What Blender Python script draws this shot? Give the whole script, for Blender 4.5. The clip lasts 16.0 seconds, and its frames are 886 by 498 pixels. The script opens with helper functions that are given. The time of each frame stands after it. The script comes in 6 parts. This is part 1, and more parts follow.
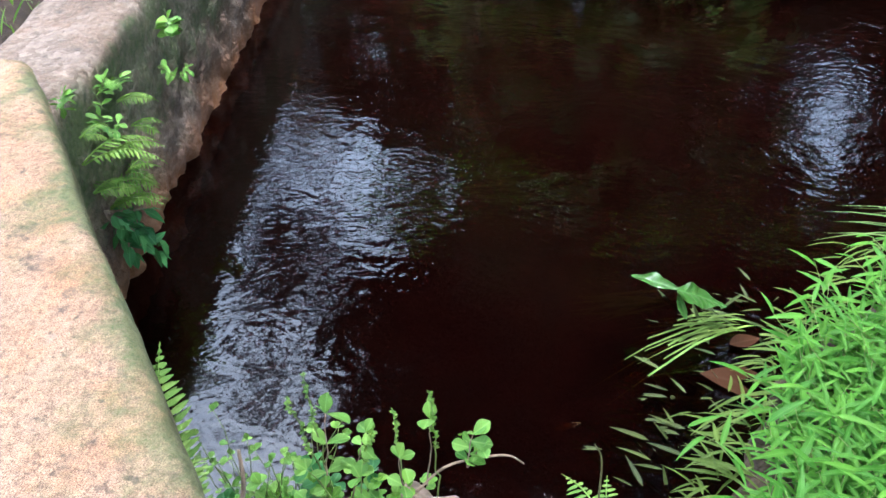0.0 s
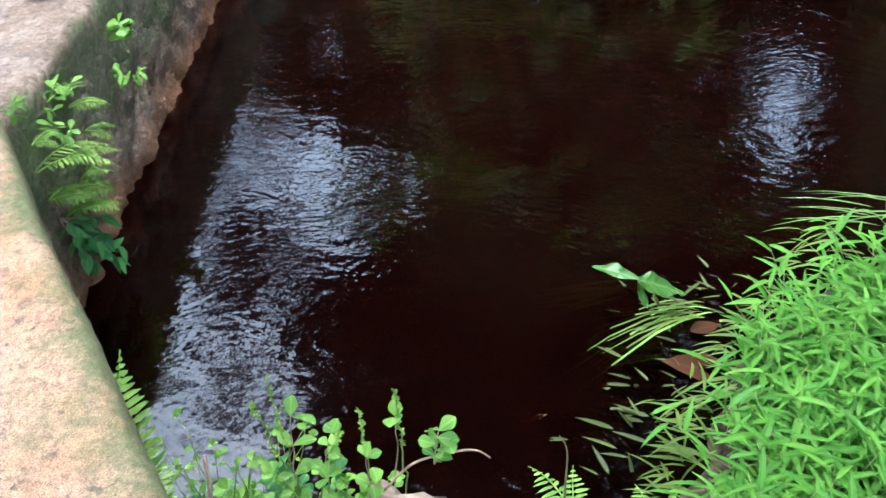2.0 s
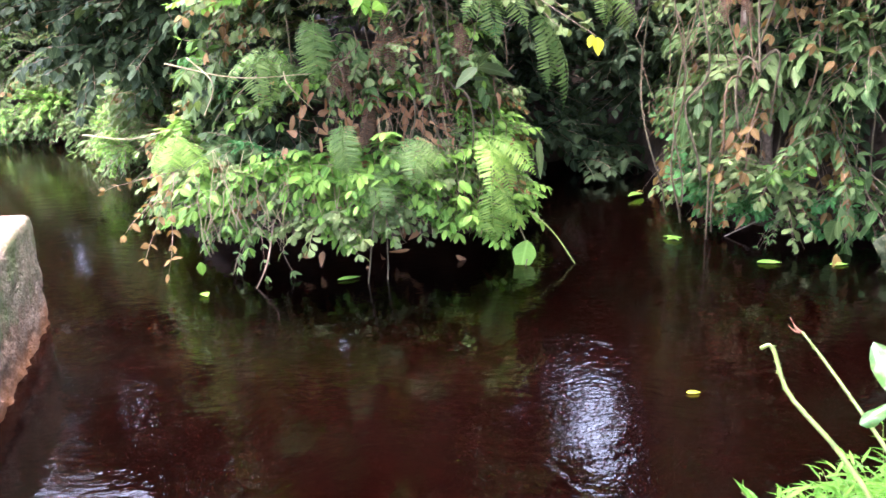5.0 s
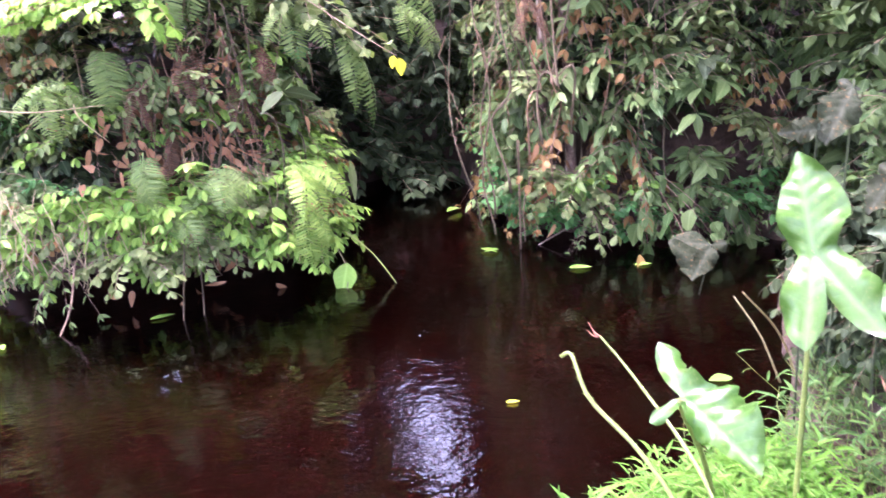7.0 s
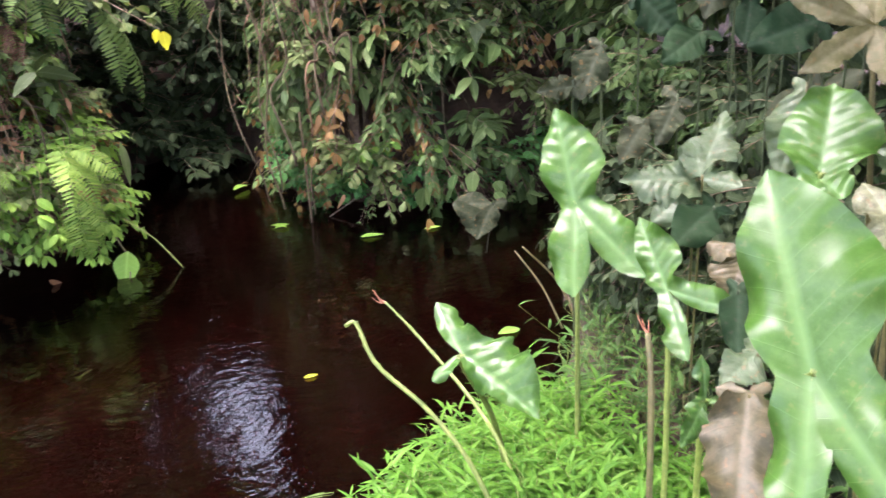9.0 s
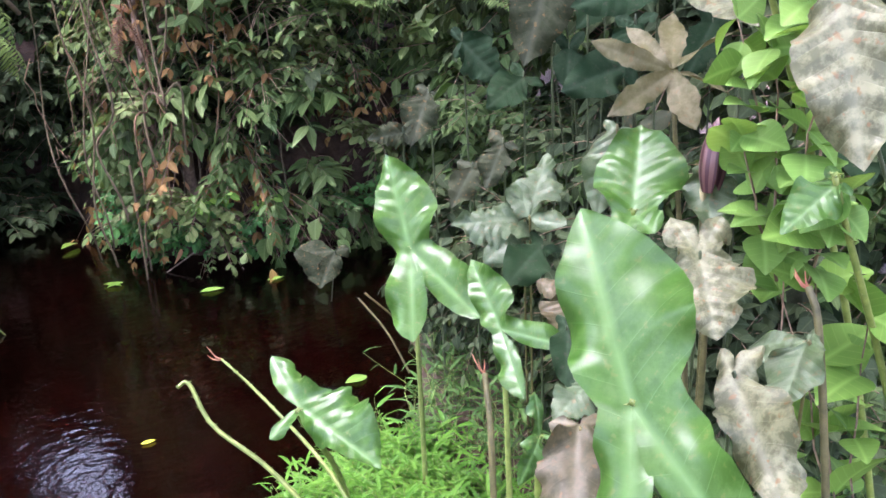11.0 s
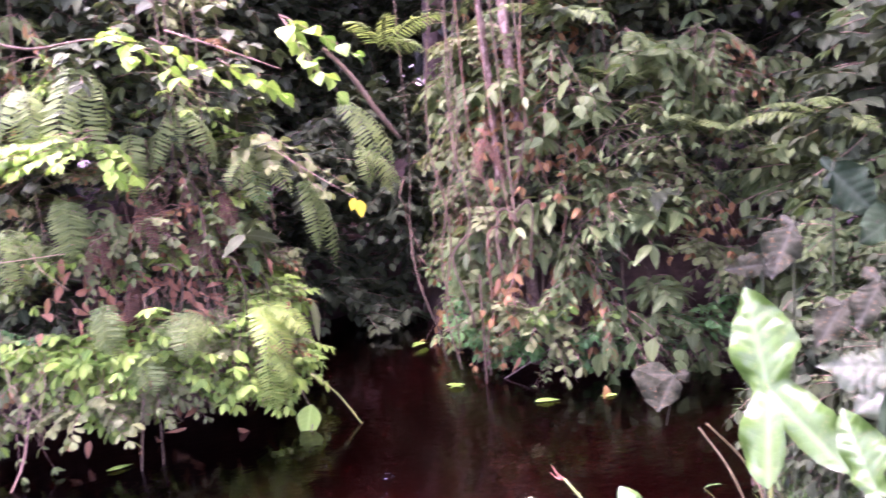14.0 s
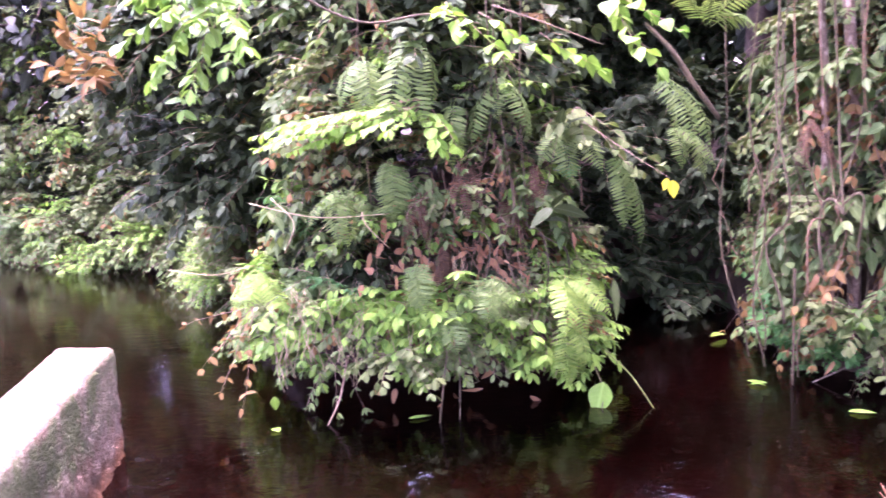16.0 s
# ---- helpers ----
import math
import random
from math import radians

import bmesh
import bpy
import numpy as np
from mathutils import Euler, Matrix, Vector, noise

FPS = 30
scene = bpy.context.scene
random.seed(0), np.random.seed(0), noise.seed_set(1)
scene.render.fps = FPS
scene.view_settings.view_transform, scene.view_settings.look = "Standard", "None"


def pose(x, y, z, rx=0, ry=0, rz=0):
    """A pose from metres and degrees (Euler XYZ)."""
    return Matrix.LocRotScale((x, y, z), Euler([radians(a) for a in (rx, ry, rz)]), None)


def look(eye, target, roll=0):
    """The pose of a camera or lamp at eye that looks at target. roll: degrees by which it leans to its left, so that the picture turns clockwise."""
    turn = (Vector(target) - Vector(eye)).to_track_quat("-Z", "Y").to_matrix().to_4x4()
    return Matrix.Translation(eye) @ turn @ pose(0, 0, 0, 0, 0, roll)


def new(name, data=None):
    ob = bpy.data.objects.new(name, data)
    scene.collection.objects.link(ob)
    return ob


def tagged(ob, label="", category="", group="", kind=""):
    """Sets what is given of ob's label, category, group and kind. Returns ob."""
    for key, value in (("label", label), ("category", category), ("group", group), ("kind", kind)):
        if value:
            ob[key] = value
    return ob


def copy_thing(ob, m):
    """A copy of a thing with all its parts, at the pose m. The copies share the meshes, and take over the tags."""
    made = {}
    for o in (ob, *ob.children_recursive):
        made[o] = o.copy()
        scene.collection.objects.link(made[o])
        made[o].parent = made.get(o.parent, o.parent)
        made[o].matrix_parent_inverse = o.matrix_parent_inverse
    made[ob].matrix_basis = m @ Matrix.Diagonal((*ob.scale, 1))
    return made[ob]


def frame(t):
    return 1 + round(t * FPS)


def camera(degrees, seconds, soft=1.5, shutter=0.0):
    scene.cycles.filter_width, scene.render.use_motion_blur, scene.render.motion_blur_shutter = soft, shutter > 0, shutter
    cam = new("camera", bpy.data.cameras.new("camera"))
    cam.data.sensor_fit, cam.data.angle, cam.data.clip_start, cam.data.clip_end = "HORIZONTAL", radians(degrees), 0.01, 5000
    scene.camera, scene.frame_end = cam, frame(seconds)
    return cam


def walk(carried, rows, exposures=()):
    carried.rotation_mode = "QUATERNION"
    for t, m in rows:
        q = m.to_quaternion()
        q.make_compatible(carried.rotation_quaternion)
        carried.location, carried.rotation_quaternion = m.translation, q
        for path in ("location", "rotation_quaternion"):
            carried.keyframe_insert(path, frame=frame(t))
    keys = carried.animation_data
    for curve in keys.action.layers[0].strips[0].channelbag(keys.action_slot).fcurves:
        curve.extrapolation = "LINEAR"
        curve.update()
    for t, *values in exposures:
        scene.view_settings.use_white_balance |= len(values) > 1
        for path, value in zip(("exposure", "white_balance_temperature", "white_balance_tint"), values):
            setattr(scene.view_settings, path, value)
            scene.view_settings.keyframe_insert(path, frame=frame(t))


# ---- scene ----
cam = camera(53.6, 16.0, 1.5, 0.4)
PATH = [
    (0, (0.147, -0.156, 1.855), (-0.081, 1.405, 0.626), -3.0),
    (0.5, (0.147, -0.157, 1.858), (-0.063, 1.392, 0.611), -3.4),
    (1, (0.151, -0.153, 1.858), (-0.054, 1.394, 0.608), -3.4),
    (1.5, (0.153, -0.156, 1.86), (-0.045, 1.394, 0.612), -3.3),
    (2, (0.155, -0.157, 1.86), (0.008, 1.405, 0.62), -3.0),
    (2.5, (0.166, -0.158, 1.864), (0.11, 1.44, 0.662), -3.1),
    (3, (0.189, -0.16, 1.88), (0.255, 1.496, 0.761), -3.5),
    (3.5, (0.202, -0.185, 1.86), (0.344, 1.56, 0.894), -3.2),
    (4, (0.203, -0.191, 1.887), (0.392, 1.613, 1.045), -3.1),
    (4.5, (0.196, -0.206, 1.923), (0.422, 1.66, 1.24), -2.7),
    (4.7, (0.187, -0.211, 1.943), (0.432, 1.676, 1.326), -2.5),
    (6.8, (0.306, -0.191, 1.961), (0.912, 1.635, 1.415), -3.0),
    (7, (0.315, -0.194, 1.957), (0.959, 1.613, 1.394), -3.2),
    (7.5, (0.345, -0.195, 1.948), (1.08, 1.564, 1.345), -3.7),
    (8, (0.363, -0.204, 1.941), (1.195, 1.505, 1.318), -3.7),
    (8.5, (0.375, -0.211, 1.942), (1.309, 1.437, 1.301), -3.6),
    (9, (0.395, -0.213, 1.941), (1.423, 1.375, 1.29), -3.9),
    (9.5, (0.42, -0.22, 1.935), (1.554, 1.296, 1.291), -4.2),
    (10, (0.439, -0.229, 1.933), (1.659, 1.224, 1.3), -4.7),
    (10.2, (0.444, -0.23, 1.934), (1.695, 1.197, 1.302), -4.8),
    (12.3, (0.438, -0.246, 1.971), (1.791, 1.17, 1.565), -4.0),
    (12.5, (0.426, -0.248, 1.987), (1.751, 1.205, 1.619), -4.1),
    (13, (0.411, -0.245, 1.996), (1.598, 1.334, 1.682), -4.5),
    (13.5, (0.395, -0.224, 2.004), (1.361, 1.503, 1.712), -5.0),
    (14, (0.355, -0.218, 2.008), (1.104, 1.615, 1.727), -4.4),
    (14.5, (0.314, -0.219, 2.009), (0.875, 1.679, 1.725), -3.7),
    (15, (0.291, -0.21, 2.003), (0.699, 1.727, 1.717), -3.2),
    (15.5, (0.268, -0.199, 2.007), (0.541, 1.761, 1.716), -2.8),
    (16, (0.249, -0.189, 2.008), (0.364, 1.786, 1.714), -2.4),
]
EXPOSURES = [(0.0, 3.85, 5200, 6), (2.5, 4.0, 5250, 2), (3.0, 4.4, 5800, 12), (3.5, 4.65, 6150, 14), (4.5, 4.9, 5800, 18), (7.0, 5.15, 5600, 50), (8.0, 4.75, 6000, 36), (9.0, 4.35, 6100, 28), (10.2, 4.25, 5800, 28), (12.5, 4.1, 5600, 56), (13.5, 4.65, 5650, 80), (14.5, 5.3, 5850, 86), (16.0, 5.05, 5600, 70)]
walk(cam, [(t, look(eye, target, roll)) for t, eye, target, roll in PATH], EXPOSURES)
import itertools

# ---- world and light ----
world = bpy.data.worlds.new("sky")
scene.world = world
world.use_nodes = True
wn = world.node_tree.nodes
sky = wn.new("ShaderNodeTexSky")
sky.sky_type, sky.sun_disc = "NISHITA", False
sky.sun_elevation, sky.sun_rotation = radians(80), radians(320)
sky.air_density, sky.dust_density, sky.ozone_density = 1.0, 6.0, 1.0
wn["Background"].inputs[1].default_value = 0.15
veil = wn.new("ShaderNodeHueSaturation")
veil.inputs["Saturation"].default_value = 0.6
world.node_tree.links.new(sky.outputs[0], veil.inputs["Color"])
world.node_tree.links.new(veil.outputs[0], wn["Background"].inputs[0])
sun = new("sun", bpy.data.lights.new("sun", "SUN"))
sun.data.energy, sun.data.angle, sun.data.color = 0.6, radians(50), (1.0, 0.95, 0.88)
sun.matrix_world = look((20 * math.sin(radians(320)) * 0.176, 20 * math.cos(radians(320)) * 0.176, 20), (0, 0, 0))


# ---- materials ----
def material(name):
    m = bpy.data.materials.new(name)
    m.use_nodes = True
    return m, m.node_tree.nodes, m.node_tree.links, m.node_tree.nodes["Principled BSDF"]


def ramp(n, stops):
    r = n.new("ShaderNodeValToRGB")
    e = r.color_ramp.elements
    while len(e) < len(stops):
        e.new(0.5)
    for el, (p, c) in zip(e, stops):
        el.position, el.color = p, (*c, 1)
    return r


def noise_node(n, l, scale, detail=4, rough=0.55, vec=None):
    t = n.new("ShaderNodeTexNoise")
    t.inputs["Scale"].default_value, t.inputs["Detail"].default_value, t.inputs["Roughness"].default_value = scale, detail, rough
    if vec:
        l.new(vec, t.inputs["Vector"])
    return t


def mixrgb(n, l, mode, fac, a, b):
    m = n.new("ShaderNodeMix")
    m.data_type, m.blend_type = "RGBA", mode
    for sock, v in ((m.inputs[0], fac), (m.inputs[6], a), (m.inputs[7], b)):
        if isinstance(v, bpy.types.NodeSocket):
            l.new(v, sock)
        elif isinstance(v, tuple):
            sock.default_value = (*v, 1)
        else:
            sock.default_value = v
    return m.outputs[2]


def math_node(n, l, op, a, b=0.0, clamp=False):
    m = n.new("ShaderNodeMath")
    m.operation, m.use_clamp = op, clamp
    for sock, v in ((m.inputs[0], a), (m.inputs[1], b)):
        if isinstance(v, bpy.types.NodeSocket):
            l.new(v, sock)
        else:
            sock.default_value = v
    return m.outputs[0]


def leaf_material(name, dark, light, rough=0.45, through_light=0.3, dust=0.0, dust_colour=(0.30, 0.27, 0.20), vein=0.25, spots=0.0, spot_colour=(0.16, 0.09, 0.03), veins=7.0, thin=1.0, dust_scale=26.0, relief=0.004, slope=3.0, gloss=None):
    """A leaf: colour varied from leaf to leaf and from plant to plant, paler midrib and side veins, dust and spots."""
    m, n, l, p = material(name)
    geo, info, uv = n.new("ShaderNodeNewGeometry"), n.new("ShaderNodeObjectInfo"), n.new("ShaderNodeUVMap")
    sep = n.new("ShaderNodeSeparateXYZ")
    l.new(uv.outputs[0], sep.inputs[0])
    coord = n.new("ShaderNodeTexCoord")
    both = math_node(n, l, "MULTIPLY_ADD", geo.outputs["Random Per Island"], 0.7)
    both.node.inputs[2].default_value = 0.0
    both = math_node(n, l, "ADD", both, math_node(n, l, "MULTIPLY", info.outputs["Random"], 0.3))
    col = ramp(n, [(0.0, dark), (0.55, tuple((a + b) / 2 for a, b in zip(dark, light))), (1.0, light)])
    l.new(both, col.inputs[0])
    colour = col.outputs[0]
    blotch = noise_node(n, l, 9.0, 3, 0.6, coord.outputs["Object"])
    colour = mixrgb(n, l, "MULTIPLY", 0.5, colour, mixrgb(n, l, "MIX", blotch.outputs[0], (0.55, 0.62, 0.5), (1.35, 1.3, 1.2)))
    # midrib and side veins, from the leaf's own length and breadth
    across = math_node(n, l, "ABSOLUTE", math_node(n, l, "SUBTRACT", sep.outputs[1], 0.5))
    rib = math_node(n, l, "SUBTRACT", 1.0, math_node(n, l, "MULTIPLY", across, 14.0 * thin), True)
    slant = math_node(n, l, "SUBTRACT", math_node(n, l, "MULTIPLY", sep.outputs[0], veins), math_node(n, l, "MULTIPLY", across, slope))
    saw = math_node(n, l, "ABSOLUTE", math_node(n, l, "SUBTRACT", math_node(n, l, "FRACT", slant), 0.5))
    side = math_node(n, l, "SUBTRACT", 1.0, math_node(n, l, "MULTIPLY", saw, 12.0 * thin), True)
    lines = math_node(n, l, "MAXIMUM", rib, math_node(n, l, "MULTIPLY", side, 0.5))
    colour = mixrgb(n, l, "MIX", math_node(n, l, "MULTIPLY", lines, vein), colour, tuple(min(1, 1.6 * c + 0.06) for c in light))
    if dust:
        d = noise_node(n, l, dust_scale, 6, 0.7, coord.outputs["Object"])
        dr = ramp(n, [(0.43, (0, 0, 0)), (0.58, (1, 1, 1))])
        l.new(d.outputs[0], dr.inputs[0])
        colour = mixrgb(n, l, "MIX", math_node(n, l, "MULTIPLY", dr.outputs[0], dust), colour, dust_colour)
    if spots:
        v = noise_node(n, l, 60.0, 2, 0.5, coord.outputs["Object"])
        vr = ramp(n, [(0.62, (0, 0, 0)), (0.70, (1, 1, 1))])
        l.new(v.outputs[0], vr.inputs[0])
        colour = mixrgb(n, l, "MIX", math_node(n, l, "MULTIPLY", vr.outputs[0], spots), colour, spot_colour)
    l.new(colour, p.inputs["Base Color"])
    p.inputs["Roughness"].default_value = rough
    p.inputs["Specular IOR Level"].default_value = gloss if gloss is not None else 0.32 if thin > 3 else 0.28 if thin > 1 else 0.15
    bump = n.new("ShaderNodeBump")
    bump.inputs["Strength"].default_value, bump.inputs["Distance"].default_value = 0.6, relief
    l.new(math_node(n, l, "ADD", math_node(n, l, "MULTIPLY", lines, -0.2), math_node(n, l, "ADD", blotch.outputs[0], math_node(n, l, "MULTIPLY", saw, 1.0 if thin > 1 else 0.0))), bump.inputs["Height"])
    l.new(bump.outputs[0], p.inputs["Normal"])
    tr, mix, out = n.new("ShaderNodeBsdfTranslucent"), n.new("ShaderNodeMixShader"), n["Material Output"]
    l.new(mixrgb(n, l, "MULTIPLY", 1.0, colour, (1.35, 1.35, 0.8)), tr.inputs[0])
    mix.inputs[0].default_value = through_light
    l.new(p.outputs[0], mix.inputs[1])
    l.new(tr.outputs[0], mix.inputs[2])
    l.new(mix.outputs[0], out.inputs[0])
    return m


def bark_material(name, a, b, rough=0.85, scale=30.0, bump_d=0.006, patches=None):
    m, n, l, p = material(name)
    coord, info = n.new("ShaderNodeTexCoord"), n.new("ShaderNodeObjectInfo")
    t = noise_node(n, l, scale, 5, 0.65, coord.outputs["Object"])
    r = ramp(n, [(0.3, a), (0.7, b)])
    l.new(t.outputs[0], r.inputs[0])
    colour = r.outputs[0]
    if patches:
        t2 = noise_node(n, l, scale * 0.35, 3, 0.5, coord.outputs["Object"])
        r2 = ramp(n, [(0.52, (0, 0, 0)), (0.6, (1, 1, 1))])
        l.new(t2.outputs[0], r2.inputs[0])
        colour = mixrgb(n, l, "MIX", r2.outputs[0], colour, patches)
    colour = mixrgb(n, l, "MULTIPLY", 0.5, colour, mixrgb(n, l, "MIX", info.outputs["Random"], (0.6, 0.6, 0.6), (1.3, 1.25, 1.2)))
    l.new(colour, p.inputs["Base Color"])
    p.inputs["Roughness"].default_value = rough
    bm_ = n.new("ShaderNodeBump")
    bm_.inputs["Strength"].default_value, bm_.inputs["Distance"].default_value = 0.8, bump_d
    l.new(t.outputs[0], bm_.inputs["Height"])
    l.new(bm_.outputs[0], p.inputs["Normal"])
    return m


def soil_material():
    m, n, l, p = material("soil")
    coord = n.new("ShaderNodeTexCoord")
    t = noise_node(n, l, 6.0, 8, 0.7, coord.outputs["Object"])
    r = ramp(n, [(0.25, (0.022, 0.013, 0.008)), (0.5, (0.055, 0.034, 0.02)), (0.75, (0.11, 0.072, 0.045))])
    l.new(t.outputs[0], r.inputs[0])
    t2 = noise_node(n, l, 55.0, 4, 0.7, coord.outputs["Object"])
    l.new(mixrgb(n, l, "MULTIPLY", 0.6, r.outputs[0], mixrgb(n, l, "MIX", t2.outputs[0], (0.4, 0.35, 0.3), (1.5, 1.4, 1.3))), p.inputs["Base Color"])
    p.inputs["Roughness"].default_value = 0.9
    b = n.new("ShaderNodeBump")
    b.inputs["Strength"].default_value, b.inputs["Distance"].default_value = 1.0, 0.02
    l.new(t2.outputs[0], b.inputs["Height"])
    l.new(b.outputs[0], p.inputs["Normal"])
    return m


def water_material():
    """Tea-dark stream water: clear, strongly tinted, with small wind and current ripples."""
    m, n, l, p = material("stream_water")
    p.inputs["Base Color"].default_value = (0.0092, 0.0008, 0.0008, 1)
    p.inputs["Transmission Weight"].default_value = 1.0
    p.inputs["IOR"].default_value, p.inputs["Roughness"].default_value = 1.33, 0.0
    coord = n.new("ShaderNodeTexCoord")
    warp = noise_node(n, l, 1.1, 2, 0.5, coord.outputs["Object"])
    mp = n.new("ShaderNodeMapping")
    mp.inputs["Rotation"].default_value[2] = radians(25)
    mp.inputs["Scale"].default_value = (1.0, 1.45, 1.0)
    l.new(mixrgb(n, l, "ADD", 0.6, coord.outputs["Object"], warp.outputs["Color"]), mp.inputs[0])
    swell = noise_node(n, l, 2.2, 2, 0.5, mp.outputs[0])
    a = noise_node(n, l, 9.0, 2, 0.5, mp.outputs[0])
    b = noise_node(n, l, 24.0, 2, 0.5, mp.outputs[0])
    c = noise_node(n, l, 52.0, 2, 0.5, coord.outputs["Object"])
    where = noise_node(n, l, 0.9, 3, 0.5, coord.outputs["Object"])
    wr = ramp(n, [(0.40, (0.10, 0.10, 0.10)), (0.60, (1, 1, 1))])
    l.new(where.outputs[0], wr.inputs[0])
    small = math_node(n, l, "ADD", math_node(n, l, "MULTIPLY", b.outputs[0], 0.22), math_node(n, l, "MULTIPLY", c.outputs[0], 0.075))
    h = math_node(n, l, "ADD", math_node(n, l, "MULTIPLY", a.outputs[0], 0.52), math_node(n, l, "MULTIPLY", small, wr.outputs[0]))
    h = math_node(n, l, "ADD", h, math_node(n, l, "MULTIPLY", swell.outputs[0], 0.5))
    for cx, cy, reach, waves in ((-0.30, 2.04, 0.22, 190.0), (0.80, 2.46, 0.28, 150.0), (-0.44, 2.75, 0.20, 200.0), (1.46, 3.53, 0.26, 160.0)):
        # rings that spread from insects and drips
        dist = n.new("ShaderNodeVectorMath")
        dist.operation = "DISTANCE"
        l.new(coord.outputs["Object"], dist.inputs[0])
        dist.inputs[1].default_value = (cx, cy, 0.0)
        fade = math_node(n, l, "SUBTRACT", 1.0, math_node(n, l, "DIVIDE", dist.outputs["Value"], reach), True)
        ring = math_node(n, l, "SINE", math_node(n, l, "MULTIPLY", dist.outputs["Value"], waves))
        h = math_node(n, l, "ADD", h, math_node(n, l, "MULTIPLY", math_node(n, l, "MULTIPLY", ring, fade), 0.03))
    bump = n.new("ShaderNodeBump")
    bump.inputs["Strength"].default_value, bump.inputs["Distance"].default_value = 0.55, 0.010
    l.new(h, bump.inputs["Height"])
    l.new(bump.outputs[0], p.inputs["Normal"])
    return m


def concrete_material(name, base_a, base_b, moss_amount, stain, relief=0.014, pebbles=0.0):
    """Old laterite-pink concrete: worn sandy top, pits, green algae and dark stains."""
    m, n, l, p = material(name)
    coord, geo = n.new("ShaderNodeTexCoord"), n.new("ShaderNodeNewGeometry")
    t = noise_node(n, l, 3.2, 8, 0.68, coord.outputs["Object"])
    r = ramp(n, [(0.28, base_a), (0.72, base_b)])
    l.new(t.outputs[0], r.inputs[0])
    fine = noise_node(n, l, 70.0, 5, 0.75, coord.outputs["Object"])
    fr = ramp(n, [(0.30, (0.50, 0.46, 0.43)), (0.48, (1.0, 1.0, 1.0)), (0.75, (1.35, 1.33, 1.3))])
    l.new(fine.outputs[0], fr.inputs[0])
    colour = mixrgb(n, l, "MULTIPLY", 1.0, r.outputs[0], fr.outputs[0])
    sand = noise_node(n, l, 420.0, 3, 0.8, coord.outputs["Object"])
    sr = ramp(n, [(0.36, (0.35, 0.31, 0.28)), (0.5, (1.0, 1.0, 1.0)), (0.64, (1.7, 1.68, 1.65))])
    l.new(sand.outputs[0], sr.inputs[0])
    colour = mixrgb(n, l, "MULTIPLY", 0.9, colour, sr.outputs[0])
    tint = noise_node(n, l, 5.5, 6, 0.7, coord.outputs["Object"])
    tr = ramp(n, [(0.50, (0, 0, 0)), (0.66, (1, 1, 1))])
    l.new(tint.outputs[0], tr.inputs[0])
    colour = mixrgb(n, l, "MIX", math_node(n, l, "MULTIPLY", tr.outputs[0], 0.45), colour, mixrgb(n, l, "MULTIPLY", 1.0, colour, (1.12, 0.88, 0.62)))
    pale = noise_node(n, l, 12.0, 6, 0.8, coord.outputs["Object"])
    pr = ramp(n, [(0.60, (0, 0, 0)), (0.72, (1, 1, 1))])
    l.new(pale.outputs[0], pr.inputs[0])
    colour = mixrgb(n, l, "MIX", math_node(n, l, "MULTIPLY", pr.outputs[0], 0.25), colour, (0.60, 0.50, 0.40))
    pit = noise_node(n, l, 34.0, 3, 0.6, coord.outputs["Object"])
    pitr = ramp(n, [(0.63, (0, 0, 0)), (0.69, (1, 1, 1))])
    l.new(pit.outputs[0], pitr.inputs[0])
    colour = mixrgb(n, l, "MIX", math_node(n, l, "MULTIPLY", pitr.outputs[0], 0.6), colour, (0.12, 0.075, 0.045))
    at = n.new("ShaderNodeAttribute")
    at.attribute_name = "moss"
    mo = noise_node(n, l, 7.0, 7, 0.72, coord.outputs["Object"])
    grown = math_node(n, l, "ADD", math_node(n, l, "MULTIPLY", at.outputs["Fac"], 0.46), math_node(n, l, "SUBTRACT", mo.outputs[0], 0.56))
    mr = ramp(n, [(0.12, (0, 0, 0)), (0.34, (1, 1, 1))])
    l.new(grown, mr.inputs[0])
    moss = mixrgb(n, l, "MIX", fine.outputs[0], (0.02, 0.045, 0.01), (0.19, 0.25, 0.07))
    colour = mixrgb(n, l, "MIX", math_node(n, l, "MULTIPLY", mr.outputs[0], moss_amount), colour, moss)
    dk = noise_node(n, l, 17.0, 5, 0.7, coord.outputs["Object"])
    dr = ramp(n, [(0.56, (0, 0, 0)), (0.68, (1, 1, 1))])
    l.new(dk.outputs[0], dr.inputs[0])
    colour = mixrgb(n, l, "MIX", math_node(n, l, "MULTIPLY", dr.outputs[0], stain), colour, (0.10, 0.075, 0.05))
    stone = n.new("ShaderNodeTexVoronoi")
    stone.inputs["Scale"].default_value = 48.0
    l.new(coord.outputs["Object"], stone.inputs["Vector"])
    if pebbles:
        tone = n.new("ShaderNodeRGBToBW")
        l.new(stone.outputs["Color"], tone.inputs[0])
        # washed-out gravel shows in the worn face
        worn = ramp(n, [(0.45, (0, 0, 0)), (0.58, (1, 1, 1))])
        l.new(t.outputs[0], worn.inputs[0])
        grain = mixrgb(n, l, "MULTIPLY", 1.0, mixrgb(n, l, "MIX", 0.75, (0.5, 0.5, 0.5), tone.outputs[0]), (0.62, 0.46, 0.34))
        colour = mixrgb(n, l, "MIX", math_node(n, l, "MULTIPLY", worn.outputs[0], pebbles), colour, grain)
        # iron from the water has stained the foot
        height = n.new("ShaderNodeSeparateXYZ")
        l.new(coord.outputs["Object"], height.inputs[0])
        rust = ramp(n, [(0.02, (1, 1, 1)), (0.16, (0, 0, 0))])
